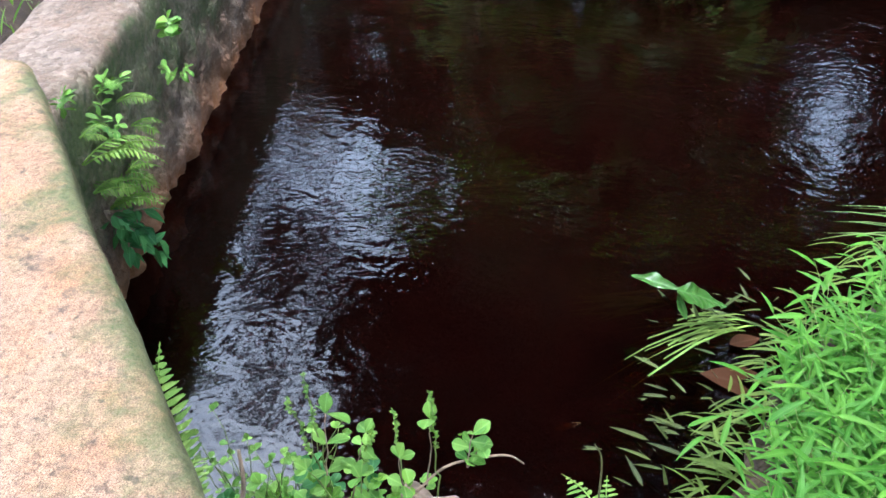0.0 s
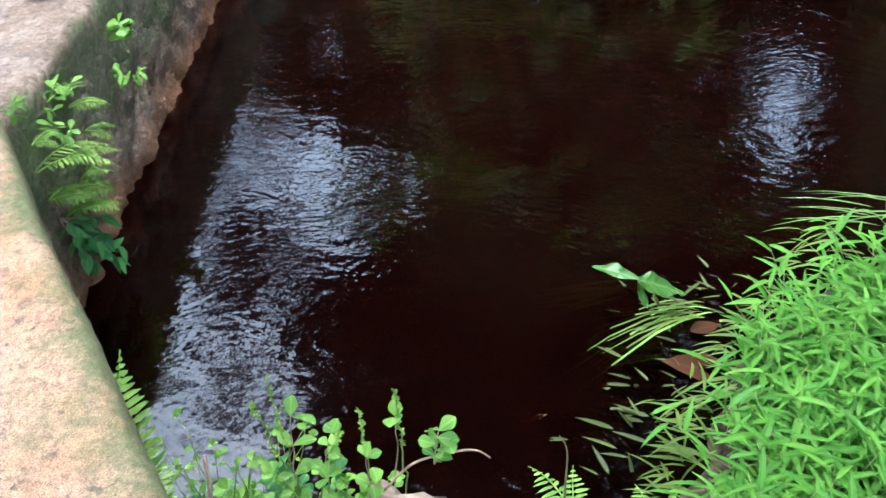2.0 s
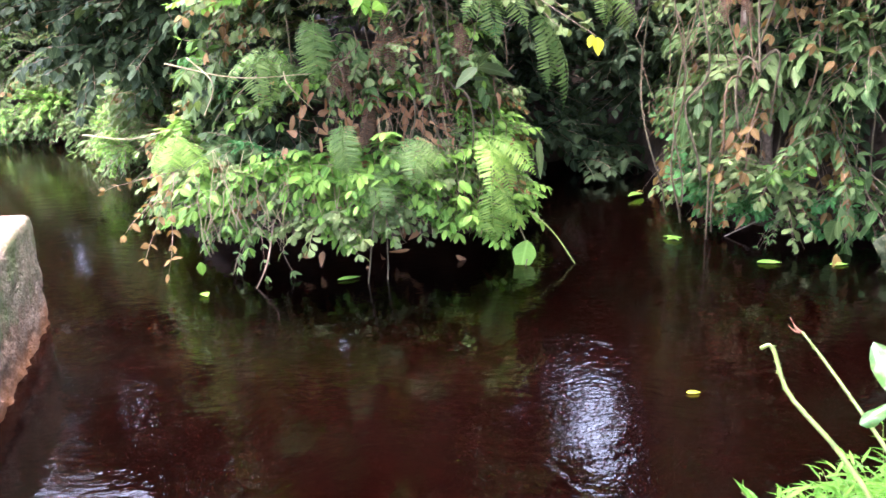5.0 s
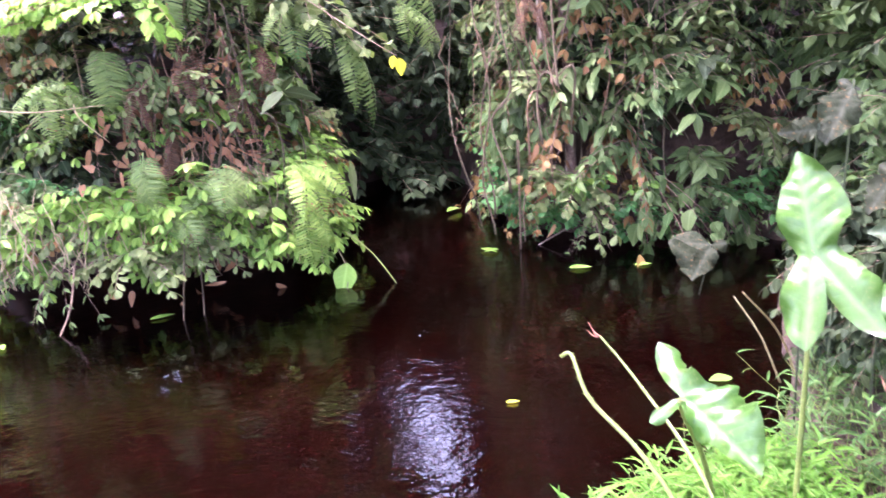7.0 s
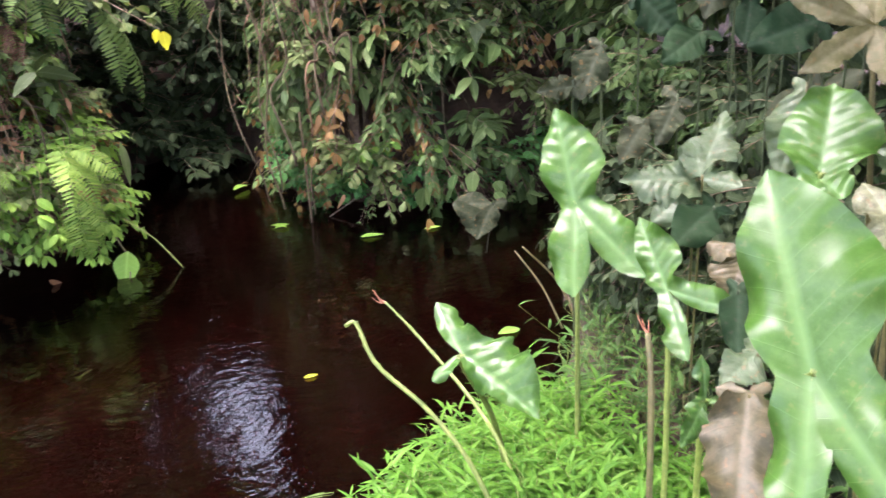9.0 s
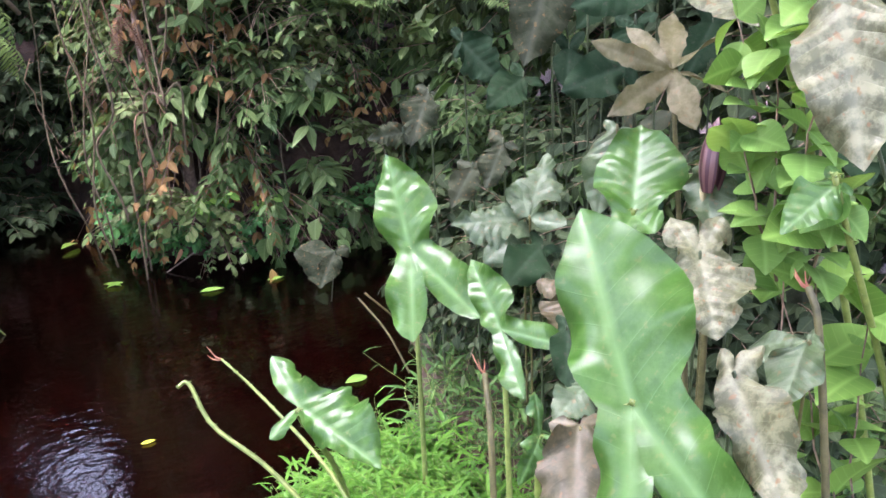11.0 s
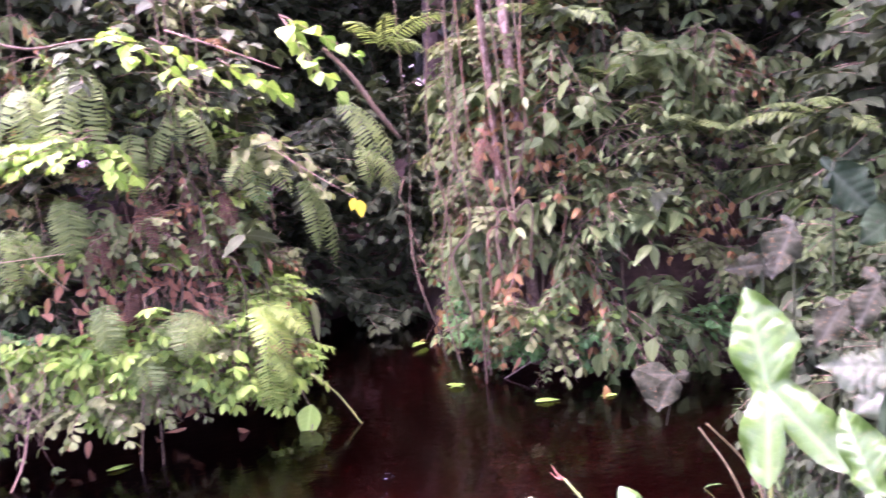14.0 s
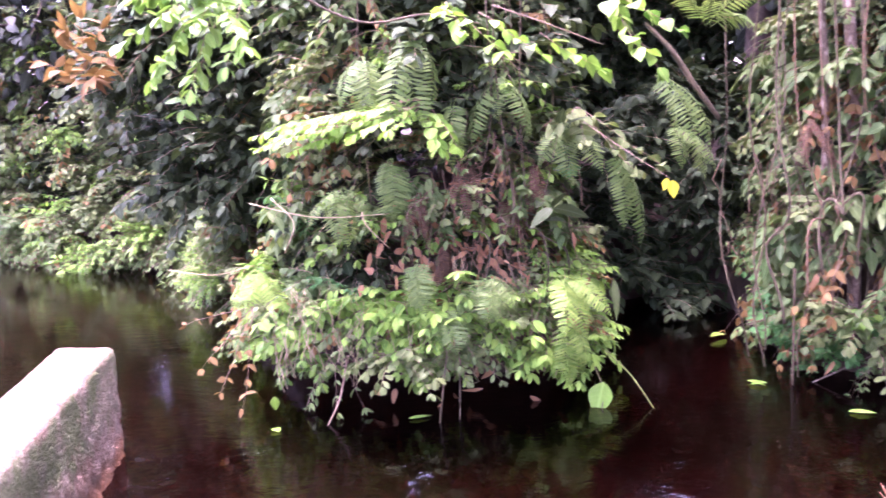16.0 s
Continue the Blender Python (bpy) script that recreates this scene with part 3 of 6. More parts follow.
# ---- plants: makers ----
def sprig(wood, leaf, base, way, length, pairs, size, shape, r, droop=0.25, opposite=True, broad=0.5, thick=0.004, jitter=0.22):
    """One leafy shoot."""
    way = unit(way)
    k = 7
    u = np.linspace(0, 1, k)[:, None]
    path = np.asarray(base, float) + way * length * u + np.array([0, 0, -droop * length]) * u ** 2
    path[1:] += r.normal(0, 0.012 * length, (k - 1, 3)).cumsum(0)
    wood.tube(path, [thick, thick * 0.4], 4)
    where = np.linspace(0.22, 1.0, pairs)
    pos = np.stack([np.interp(where, u[:, 0], path[:, i]) for i in range(3)], 1)
    tan = unit(np.stack([np.interp(where, u[:, 0], np.gradient(path[:, i])) for i in range(3)], 1))
    flat = unit(np.cross(tan, np.array([0, 0, 1.0]) + r.normal(0, 0.2, 3)))
    for sgn in (1, -1):
        pick = np.arange(pairs) if opposite else np.arange(pairs)[(0 if sgn > 0 else 1)::2]
        q = pick
        d = flat[q] * sgn * 0.9 + tan[q] * 0.6 + r.normal(0, jitter, (len(q), 3))
        d[:, 2] -= 0.15 + 0.2 * r.random(len(q))
        up = np.array([0, 0, 1.0]) + r.normal(0, 0.12 + 0.8 * jitter, (len(q), 3))
        s = size * (0.65 + 0.6 * r.random(len(q)))
        leaf.leaves(pos[q], d, up, s, s * broad * (0.42 + 0.14 * r.random(len(q))), 0.1 + 0.3 * r.random(len(q)), shape)
    leaf.leaves(path[-1:], tan[-1:] + r.normal(0, 0.2, (1, 3)), [[0, 0, 1]], size * 0.9, size * 0.9 * broad * 0.48, 0.2, shape)


def leaf_sheet(soup, name, mat):
    """One welded sheet out of touching pieces."""
    me = soup.mesh(name, mat)
    bm = bmesh.new()
    bm.from_mesh(me)
    bmesh.ops.remove_doubles(bm, verts=bm.verts, dist=2e-4)
    bmesh.ops.recalc_face_normals(bm, faces=bm.faces)
    bm.to_mesh(me)
    bm.free()
    return me


SOURCES = {}


def make_shrub(name, label, leaf_mat, seed, shoots=9, length=0.42, pairs=6, size=0.085, shape=OVATE, broad=1.0, droop=0.3, opposite=True, hang=False, dead=0.0, category="shrub", group="bank shrubs"):
    """A clump of shoots that leans out over its +y side."""
    r = np.random.default_rng(seed)
    wood, leaf, old = Soup(), Soup(), Soup()
    for i in range(shoots):
        a = r.uniform(-1.35, 1.35)
        way = np.array([math.sin(a), 0.75 * math.cos(a) + 0.15, r.uniform(-0.9, -0.2) if hang else r.uniform(-0.25, 0.9)])
        base = np.zeros(3)
        sprig(wood, old if r.random() < dead else leaf, base, way, length * r.uniform(0.6, 1.25), max(3, int(pairs * r.uniform(0.7, 1.3))), size, shape, r, droop, opposite, broad)
    for v in wood.v:
        v[:4] = 0.0  # all shoots spring from one root
    root = thing(name, label, category, group)
    SOURCES[root] = [(wood, TWIG), (leaf, leaf_mat), (old, DEAD)]
    part("stem", leaf_sheet(wood, "stem", TWIG), root)
    part("foliage", leaf.mesh("foliage", leaf_mat), root)
    if old.n:
        part("dead_foliage", old.mesh("dead_foliage", DEAD), root, "withered brown leaves")
    return root


def frond_mesh(mat, seed, length=0.6, pairs=26, breadth=0.09, arch=0.35, taper=0.5):
    """A pinnate fern frond that grows along +y, arches and droops."""
    r = np.random.default_rng(seed)
    u = np.linspace(0, 1, 18)
    path = np.stack([0.04 * length * np.sin(u * 2.3 + seed), length * u * (1 - 0.18 * u), length * arch * (1.5 * u - 2.1 * u * u)], 1)
    s = Soup()
    s.tube(path, [0.0035, 0.0008], 5)
    w = np.linspace(0.12, 0.985, pairs)
    pos = np.stack([np.interp(w, u, path[:, i]) for i in range(3)], 1)
    tan = unit(np.stack([np.interp(w, u, np.gradient(path[:, i])) for i in range(3)], 1))
    size = breadth * np.clip(np.sin(np.pi * np.clip(0.14 + 0.86 * w, 0, 1)) ** taper, 0.12, 1) * np.clip((1.03 - w) * 3.2, 0.15, 1)
    for sgn in (1, -1):
        d = np.array([sgn, 0, 0]) + tan * 0.28 + r.normal(0, 0.06, (pairs, 3))
        d[:, 2] -= 0.22
        up = np.cross(np.array([1.0, 0, 0]), tan) + r.normal(0, 0.12, (pairs, 3))
        s.leaves(pos, d, up, size * r.uniform(0.85, 1.1, pairs), length * 0.26 / pairs * r.uniform(0.9, 1.15, pairs), 0.12 + 0.12 * r.random(pairs), PINNA, 0.12)
    return s.mesh("frond", mat)


FRONDS = {}


def make_fern(place, label, fronds, length, mat=None, spread=(-2.0, 2.0), lift=(0.1, 0.9), turn=0.0, seed=0, pairs=26, breadth=0.09, arch=0.35, hang=False):
    """A fern: fronds fanned round +y (turned by `turn` degrees)."""
    r = np.random.default_rng(seed + 100)
    mat = mat or FERN
    root = thing("fern", label, "fern", "ferns")
    root.matrix_basis = pose(*place, 0, 0, turn)
    for i in range(fronds):
        key = (mat.name, length, pairs, breadth, arch, i % 3)
        if key not in FRONDS:
            FRONDS[key] = frond_mesh(mat, 11 * (i % 3) + int(100 * length), length, pairs, breadth, arch)
        f = part("frond", FRONDS[key], root)
        a = spread[0] + (spread[1] - spread[0]) * (i + 0.5 + r.uniform(-0.3, 0.3)) / fronds
        e = r.uniform(*lift)
        sc = r.uniform(0.75, 1.15)
        f.matrix_basis = Matrix.Rotation(-a, 4, "Z") @ Matrix.Rotation(e if not hang else -e, 4, "X") @ Matrix.Rotation(r.uniform(-0.5, 0.5), 4, "Y") @ Matrix.Scale(sc, 4)
    return root


def arum_blade(J, T, A, B, wide_a=0.3, wide_b=0.3, lobe=0.3, wave=0.03, seed=0, torn=0.0):
    """An arrow-shaped blade: junction, tip, the tips of the two back lobes, the breadth of its halves and of its lobes."""
    J, T, A, B = (np.asarray(p, float) for p in (J, T, A, B))
    r = np.random.default_rng(seed)
    e = T - J
    size = float(np.linalg.norm(e))
    e1 = e / size
    nrm = unit(np.cross(e, A - B))
    if nrm @ np.array([-0.6, -0.45, 0.65]) < 0:
        nrm = -nrm
    ph = r.uniform(0, 6.28, 8)
    waist = 0.52 + 0.10 * r.random()
    ahead = ([0, 0.06, 0.14, 0.26, 0.40, 0.55, 0.70, 0.83, 0.93, 0.98, 1.0], [waist, waist + 0.12, 0.86, 0.98, 1.0, 0.90, 0.70, 0.45, 0.20, 0.07, 0.0])
    outer = ([0, 0.12, 0.3, 0.55, 0.75, 0.9, 0.97, 1.0], [0.0, 0.25, 0.75, 1.0, 0.86, 0.52, 0.24, 0.0])
    inner = ([0, 0.10, 0.3, 0.55, 0.78, 0.92, 1.0], [0.0, 0.30, 0.85, 1.0, 0.80, 0.42, 0.0])
    s = Soup()
    flat = unit((A - B) - e1 * ((A - B) @ e1))
    for k, (tip, wide, way) in enumerate(((A, wide_a, flat), (B, wide_b, -flat))):
        g = tip - J
        long = float(np.linalg.norm(g))
        g1 = g / long
        out = unit(np.cross(g1, unit(nrm - g1 * (nrm @ g1))))
        if out @ (e1 * 0.6 + way) < 0:
            out = -out
        mid = unit(out + way)
        rows = [(-u, tip) for u in np.linspace(1, 0.05, 14)] + [(u, T) for u in np.linspace(0, 1, 44)]
        edges, ribs, ways, bits = [], [], [], []
        for u, end in rows:
            a = abs(u)
            if u < 0:
                rib = J + g * a - nrm * (0.05 * long * a * a)
                mixed = np.interp(a, [0, 0.4], [0, 1])
                d = unit(mid * (1 - mixed) + out * mixed)
                w = lobe * long * np.interp(a, *outer) + wide * size * waist * max(0.0, 1 - a / 0.45) ** 1.3
                w = min(w, wide * size)
            else:
                rib = J + e * a - nrm * (0.10 * size * a * a)
                mixed = np.interp(a, [0, 0.3], [0, 1])
                d = unit(mid * (1 - mixed) + way * mixed)
                w = wide * size * np.interp(a, *ahead)
            run = u * (size if u > 0 else long) / size
            if torn:
                bite = max(0.0, math.sin(run * 17 + ph[4 + k]) * math.sin(run * 7.3 + ph[6 + k]) + 0.35 * math.sin(run * 61 + ph[k]))
                w *= 1 - torn * bite
            ribs.append(rib)
            ways.append(d)
            edges.append(w)
            bits.append(run)
        cols = np.linspace(0, 1, 10)
        v, uv = [], []
        for rib, d, w, run in zip(ribs, ways, edges, bits):
            for c in cols:
                off = c * w / size
                lift = size * off * (0.34 - 0.26 * c)
                lift += wave * size * c ** 2.2 * (math.sin(run * 8.5 + ph[2 * k]) + 0.6 * math.sin(run * 17 + ph[2 * k + 1])) * min(1.0, w / size * 6)
                lift += 0.0045 * size * math.cos((7.0 * run - 4.0 * off) * 2 * math.pi) * math.sin(math.pi * c)
                v.append(rib + d * (c * w) + nrm * lift)
                uv.append((0.5 + 0.5 * run, 0.5 + 0.5 * off))
        n, m = len(rows), len(cols)
        s.add(v, [(i * m + j, i * m + j + 1, (i + 1) * m + j + 1, (i + 1) * m + j) for i in range(n - 1) for j in range(m - 1)], uv)
        v, uv, n = [], [], 15
        for i in range(n):
            rib = ribs[i] if i < 14 else J
            a = abs(rows[i][0]) if i < 14 else 0.0
            d = out if i < 14 else mid
            w = lobe * 0.6 * long * np.interp(a, *inner)
            for c in cols:
                off = c * w / size
                lift = size * (0.20 * off * (1 - 0.9 * c)) + 0.6 * wave * size * c ** 2.2 * math.sin(a * 8 + ph[3 - k]) * min(1.0, w / size * 6)
                v.append(rib - d * (c * w) + nrm * lift)
                uv.append((0.5 - 0.5 * a * long / size, 0.5 + 0.5 * off))
        s.add(v, [(i * m + j, (i + 1) * m + j, (i + 1) * m + j + 1, i * m + j + 1) for i in range(n - 1) for j in range(m - 1)], uv)
    return s


def make_arum(mat, J, T, A, B, wide_a, wide_b, lobe, torn, foot, label, seed, spiny=True, wave=0.035, stalk=None):
    root = thing("arum_plant", label, "arum plant", "arum plants")
    z = float(ground_height(foot[0], foot[1]))
    part("leaf_blade", leaf_sheet(arum_blade(J, T, A, B, wide_a, wide_b, lobe, wave, seed, torn), "leaf_blade", mat), root)
    s = Soup()
    J, T, A, B = (np.array(p, float) for p in (J, T, A, B))
    behind = unit(np.cross(T - J, A - B))
    if behind @ np.array([-0.6, -0.45, 0.65]) > 0:
        behind = -behind
    path = spline([(foot[0], foot[1], z - 0.02), (foot[0] * 0.6 + J[0] * 0.4 + behind[0] * 0.02, foot[1] * 0.6 + J[1] * 0.4 + behind[1] * 0.02, z + 0.5 * (J[2] - z)), J + behind * 0.012 - np.array([0, 0, 0.03]), J + behind * 0.002], 18)
    s.tube(path, [0.010, 0.008, 0.005] if spiny else [0.005, 0.003], 8)
    r = np.random.default_rng(seed)
    if spiny:
        for i in range(46):
            u = r.uniform(0.05, 0.97) * 17
            p = path[int(u)] + (path[int(u) + 1] - path[int(u)]) * (u % 1)
            a = r.uniform(0, 6.28)
            d = np.array([math.cos(a), math.sin(a), 0.25])
            s.tube([p + d * 0.006, p + d * 0.016], [0.0022, 0.0003], 4)
    part("leaf_stalk", s.mesh("leaf_stalk", stalk or STALK), root)
    return root


def scatter(protos, path, n, low, high, lean, seed, depth=0.15, size=(0.8, 1.25), joined=None):
    """Copies of shrubs all over a leafy face that follows a line in plan; its outer side is on the right of the line."""
    r = np.random.default_rng(seed)
    path = np.asarray(path, float)
    seg = np.linalg.norm(np.diff(path, axis=0), axis=1)
    run = np.concatenate([[0], seg.cumsum()])
    for i in range(n):
        s = (i + r.random()) / n * run[-1]
        j = min(int(np.searchsorted(run, s, "right")) - 1, len(seg) - 1)
        t = (s - run[j]) / seg[j]
        p = path[j] + (path[j + 1] - path[j]) * t
        d = (path[j + 1] - path[j]) / seg[j]
        out = np.array([d[1], -d[0]])
        z = low + (high - low) * r.random() ** 0.9
        p = p - out * (lean(z) + r.uniform(-depth, depth))
        z = max(z, float(ground_height(p[0], p[1])) + 0.02)
        turn = math.degrees(math.atan2(-out[0], out[1])) + r.uniform(-40, 40)
        sc = r.uniform(*size)
        src = protos[int(r.integers(len(protos)))]
        m = pose(p[0], p[1], z, r.uniform(-25, 15), r.uniform(-20, 20), turn) @ Matrix.Scale(sc, 4)
        if joined is None:
            copy_thing(src, m)
            continue
        a = np.array(m)
        for soup, mat in SOURCES[src]:
            if soup.n:
                joined.setdefault(mat, Soup()).add(np.concatenate(soup.v) @ a[:3, :3].T + a[:3, 3], soup.f, np.concatenate(soup.uv))


def make_thicket(label, joined):
    """The undergrowth that nobody could count, one mesh for each kind of foliage."""
    root = thing("thicket", label, "thicket", kind="stuff")
    for mat, soup in joined.items():
        part("undergrowth", soup.mesh("undergrowth", mat), root)


def make_tree(place, height, radius, low, seed, leaves=2600, leaf=0.2, label="tall forest tree with a dense crown darkened for shade", lean=(0, 0), squash=1.0, clump=0.36):
    """A forest tree: tapered trunk, limbs and a ragged crown of many leaves with gaps."""
    r = np.random.default_rng(seed)
    root = thing("tree", label, "tree", "forest trees")
    x, y = place
    z0 = float(ground_height(x, y)) - 0.1
    wood, crown = Soup(), Soup()
    stem = spline([(x, y, z0), (x + 0.15, y + 0.1, z0 + height * 0.35), (x + lean[0], y + lean[1], z0 + height * 0.8)], 14)
    wood.tube(stem, [0.16, 0.12, 0.05], 9)
    tips = []
    for i in range(22):
        u = r.uniform(0.25, 1.0)
        b = stem[int(u * 13)]
        a = r.uniform(0, 6.28)
        tip = np.array([x + lean[0] + radius * 0.85 * math.cos(a) * r.uniform(0.3, 1), y + lean[1] + radius * squash * 0.85 * math.sin(a) * r.uniform(0.3, 1), r.uniform(low, height)])
        wood.tube(bend(b, tip, -0.2, 7, 0.06, r), [0.045, 0.008], 5)
        tips.append(tip)
        mid = (b + tip) / 2
        mid[2] = max(mid[2], low)
        tips.append(mid)
    tips = np.array(tips)
    per = leaves // len(tips)
    for c in tips:
        o = r.normal(0, 1, (per, 3)) * np.array([0.55, 0.55, 0.38]) * radius * clump
        d = unit(o + np.array([0, 0, -0.3]) + r.normal(0, 0.5, (per, 3)))
        s = leaf * r.uniform(0.6, 1.3, per)
        crown.leaves(c + o, d, np.array([0, 0, 1.0]) + r.normal(0, 0.5, (per, 3)), s, s * 0.27, 0.25, OVATE)
    part("trunk", wood.mesh("trunk", DARK_BARK), root)
    part("crown", crown.mesh("crown", CROWN_SHADE), root)
    return root


# ---- forest behind the banks, and unseen trees added to shape reflections and block light ----
# Crowns placed to leave and trim the sky patches mirrored in the water.
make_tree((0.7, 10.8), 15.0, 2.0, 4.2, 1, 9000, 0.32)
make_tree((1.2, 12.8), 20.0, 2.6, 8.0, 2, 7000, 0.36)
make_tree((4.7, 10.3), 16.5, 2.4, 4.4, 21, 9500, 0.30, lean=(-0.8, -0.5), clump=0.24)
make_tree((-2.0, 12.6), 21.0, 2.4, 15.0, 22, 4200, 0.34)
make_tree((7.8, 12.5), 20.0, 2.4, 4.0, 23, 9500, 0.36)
make_tree((5.95, 13.4), 13.0, 1.1, 3.5, 33, 4000, 0.28, "slender narrow-crowned tree added to trim the mirrored sky")
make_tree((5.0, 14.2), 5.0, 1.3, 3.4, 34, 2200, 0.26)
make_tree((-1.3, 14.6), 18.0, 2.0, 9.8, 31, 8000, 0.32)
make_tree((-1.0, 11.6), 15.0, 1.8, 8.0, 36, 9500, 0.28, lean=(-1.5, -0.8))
# Unseen crowns added overhead to cut the skylight on slab and banks.
make_tree((-3.5, -5.0), 11.5, 4.6, 8.0, 24, 1700, 0.6, "unseen broad tree added to block overhead light", (2.0, 4.0))
make_tree((4.0, -5.0), 11.5, 4.8, 8.0, 25, 1700, 0.6, "unseen broad tree added to block overhead light", (1.0, 4.0))
make_tree((6.6, 2.4), 12.0, 4.0, 8.5, 26, 1500, 0.6, "unseen broad tree added to block overhead light", (-2.2, 1.0))
make_tree((-7.5, 3.0), 12.5, 3.8, 9.0, 27, 1400, 0.6, "unseen broad tree added to block overhead light", (2.0, 0.5))
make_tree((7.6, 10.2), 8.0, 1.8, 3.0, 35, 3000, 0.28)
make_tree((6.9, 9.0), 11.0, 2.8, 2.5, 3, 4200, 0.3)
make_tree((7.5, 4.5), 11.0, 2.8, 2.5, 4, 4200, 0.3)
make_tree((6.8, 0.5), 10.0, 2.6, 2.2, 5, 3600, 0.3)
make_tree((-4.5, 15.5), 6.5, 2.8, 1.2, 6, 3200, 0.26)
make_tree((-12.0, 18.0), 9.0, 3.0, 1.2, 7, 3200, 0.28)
# Crown above the view, added to shade the right bank.
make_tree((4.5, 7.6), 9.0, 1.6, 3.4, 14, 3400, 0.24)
# Two crowns added to break up and narrow the mirrored sky patches.
make_tree((-6.3, 16.0), 18.0, 3.4, 7.0, 17, 3400, 0.29, "thin tree of separate leaf clumps, added to break up the mirrored sky", clump=0.16)
make_tree((3.75, 13.6), 12.5, 1.4, 4.6, 18, 4200, 0.28, "slender narrow-crowned tree added to trim the mirrored sky")
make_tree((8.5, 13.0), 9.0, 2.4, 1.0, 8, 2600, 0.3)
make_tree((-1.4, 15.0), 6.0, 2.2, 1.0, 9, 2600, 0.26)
# Unseen trees added beside and behind the viewpoint, to close it and cut light.
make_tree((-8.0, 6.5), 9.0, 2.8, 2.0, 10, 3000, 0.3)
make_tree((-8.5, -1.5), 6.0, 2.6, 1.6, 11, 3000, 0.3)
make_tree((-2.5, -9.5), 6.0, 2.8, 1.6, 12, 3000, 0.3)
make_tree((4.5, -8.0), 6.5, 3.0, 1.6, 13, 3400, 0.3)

# ---- banks: shrubs ----
P_LIME = [make_shrub("shrub", "low shrub with bright yellow-green oval leaves", LIME, 20 + i, 10, 0.34, 5, 0.115, ELLIPSE, 0.5) for i in range(2)]
P_FRESH = [make_shrub("shrub", "leafy green shrub with small oval leaves", FRESH, 30 + i, 12, 0.38, 6, 0.075 + 0.018 * i, ELLIPSE, 0.5) for i in range(3)]
P_MID = [make_shrub("shrub", "dark green shrub with pointed leaves", MID, 40 + i, 13, 0.45, 8, 0.075 + 0.018 * i, LANCE, 0.5) for i in range(3)]
P_DUSTY = [make_shrub("shrub", "dusty olive shrub with drooping leaves", DUSTY, 50 + i, 13, 0.42, 8, 0.055 + 0.016 * i, OBOVATE, 0.6, 0.4, dead=0.06) for i in range(3)]
P_FINE = [make_shrub("shrub", "fine-leaved pale green shrub", FRESH, 55 + i, 15, 0.34, 11, 0.045, ELLIPSE, 0.55, 0.25) for i in range(2)]
P_SHADE = [make_shrub("shrub", "deep green understorey shrub, its leaves darkened as shade", DEEP_AND_SHADE, 60 + i, 15, 0.52, 8, 0.09, OVATE, 0.65) for i in range(3)]
P_LONG = [make_shrub("shrub", "shrub with long drooping strap-like green leaves", MID, 70 + i, 6, 0.35, 4, 0.19, LANCE, 0.42, 0.5) for i in range(2)]
P_DRY = [make_shrub("shrub", "withered brown twiggy shrub", DEAD, 80 + i, 10, 0.40, 4, 0.085, LANCE, 0.55, 0.6, hang=True) for i in range(2)]
EMERALD = leaf_material("emerald_leaf", (0.028, 0.10, 0.028), (0.10, 0.24, 0.07), 0.45, 0.3)
OLIVE = leaf_material("olive_vine_leaf", (0.042, 0.085, 0.024), (0.125, 0.185, 0.058), 0.72, 0.25, dust=0.14, dust_colour=(0.19, 0.19, 0.10))
LITTER = leaf_material("russet_dead_leaf", (0.14, 0.065, 0.032), (0.32, 0.18, 0.095), 0.75, 0.2, vein=0.15)
P_BROAD = [make_shrub("shrub", "low leafy plant with broad light green leaves in pairs", FRESH, 100 + i, 6, 0.26, 3, 0.105 + 0.012 * i, ELLIPSE, 0.55, 0.35) for i in range(3)]
P_EMERALD = [make_shrub("shrub", "low plant with fresh emerald green leaves at the water", EMERALD, 110 + i, 7, 0.26, 4, 0.09, ELLIPSE, 0.55, 0.3) for i in range(2)]
P_OLIVE = [make_shrub("climber", "climbing vine with olive leaves over the bank", OLIVE, 120 + i, 9, 0.42, 6, 0.072 + 0.02 * i, OVATE, 0.42, 0.5, i != 1, hang=i == 2, dead=0.04, category="climber", group="climbers") for i in range(3)]
P_HEART = [make_shrub("climber", "climbing vine with broad pointed green leaves", MID, 90 + i, 6, 0.45, 5, 0.13, OVATE, 0.8, 0.6, False, hang=True, category="climber", group="climbers") for i in range(2)]

ISLAND = [(-0.95, 7.8), (-0.72, 6.45), (-0.28, 5.98), (0.3, 5.78), (0.95, 5.72), (1.42, 5.80), (1.68, 6.35), (1.95, 8.0)]
FAR_RIGHT = [(4.1, 9.0), (3.6, 7.2), (3.3, 6.2), (3.45, 5.68), (3.9, 5.4), (4.6, 5.05), (5.4, 4.9)]
RIGHT = [(5.6, 5.0), (5.1, 3.9), (4.7, 2.6), (4.3, 1.4), (3.8, 0.3), (3.2, -0.8)]
FAR_LEFT = [(-8.5, 15.6), (-5.8, 14.3), (-3.1, 12.5), (-2.2, 12.1), (-1.75, 10.2), (-1.5, 9.2)]
CHANNEL = [(2.2, 8.4), (2.9, 8.7), (3.9, 8.3)]

back = {}
scatter(P_BROAD + P_BROAD + P_FRESH[1:] + P_LIME[:1] + P_DUSTY[1:] + P_OLIVE[:2], ISLAND, 112, 0.24, 0.85, lambda z: 0.16 * z, 200, 0.10, (0.65, 1.0))
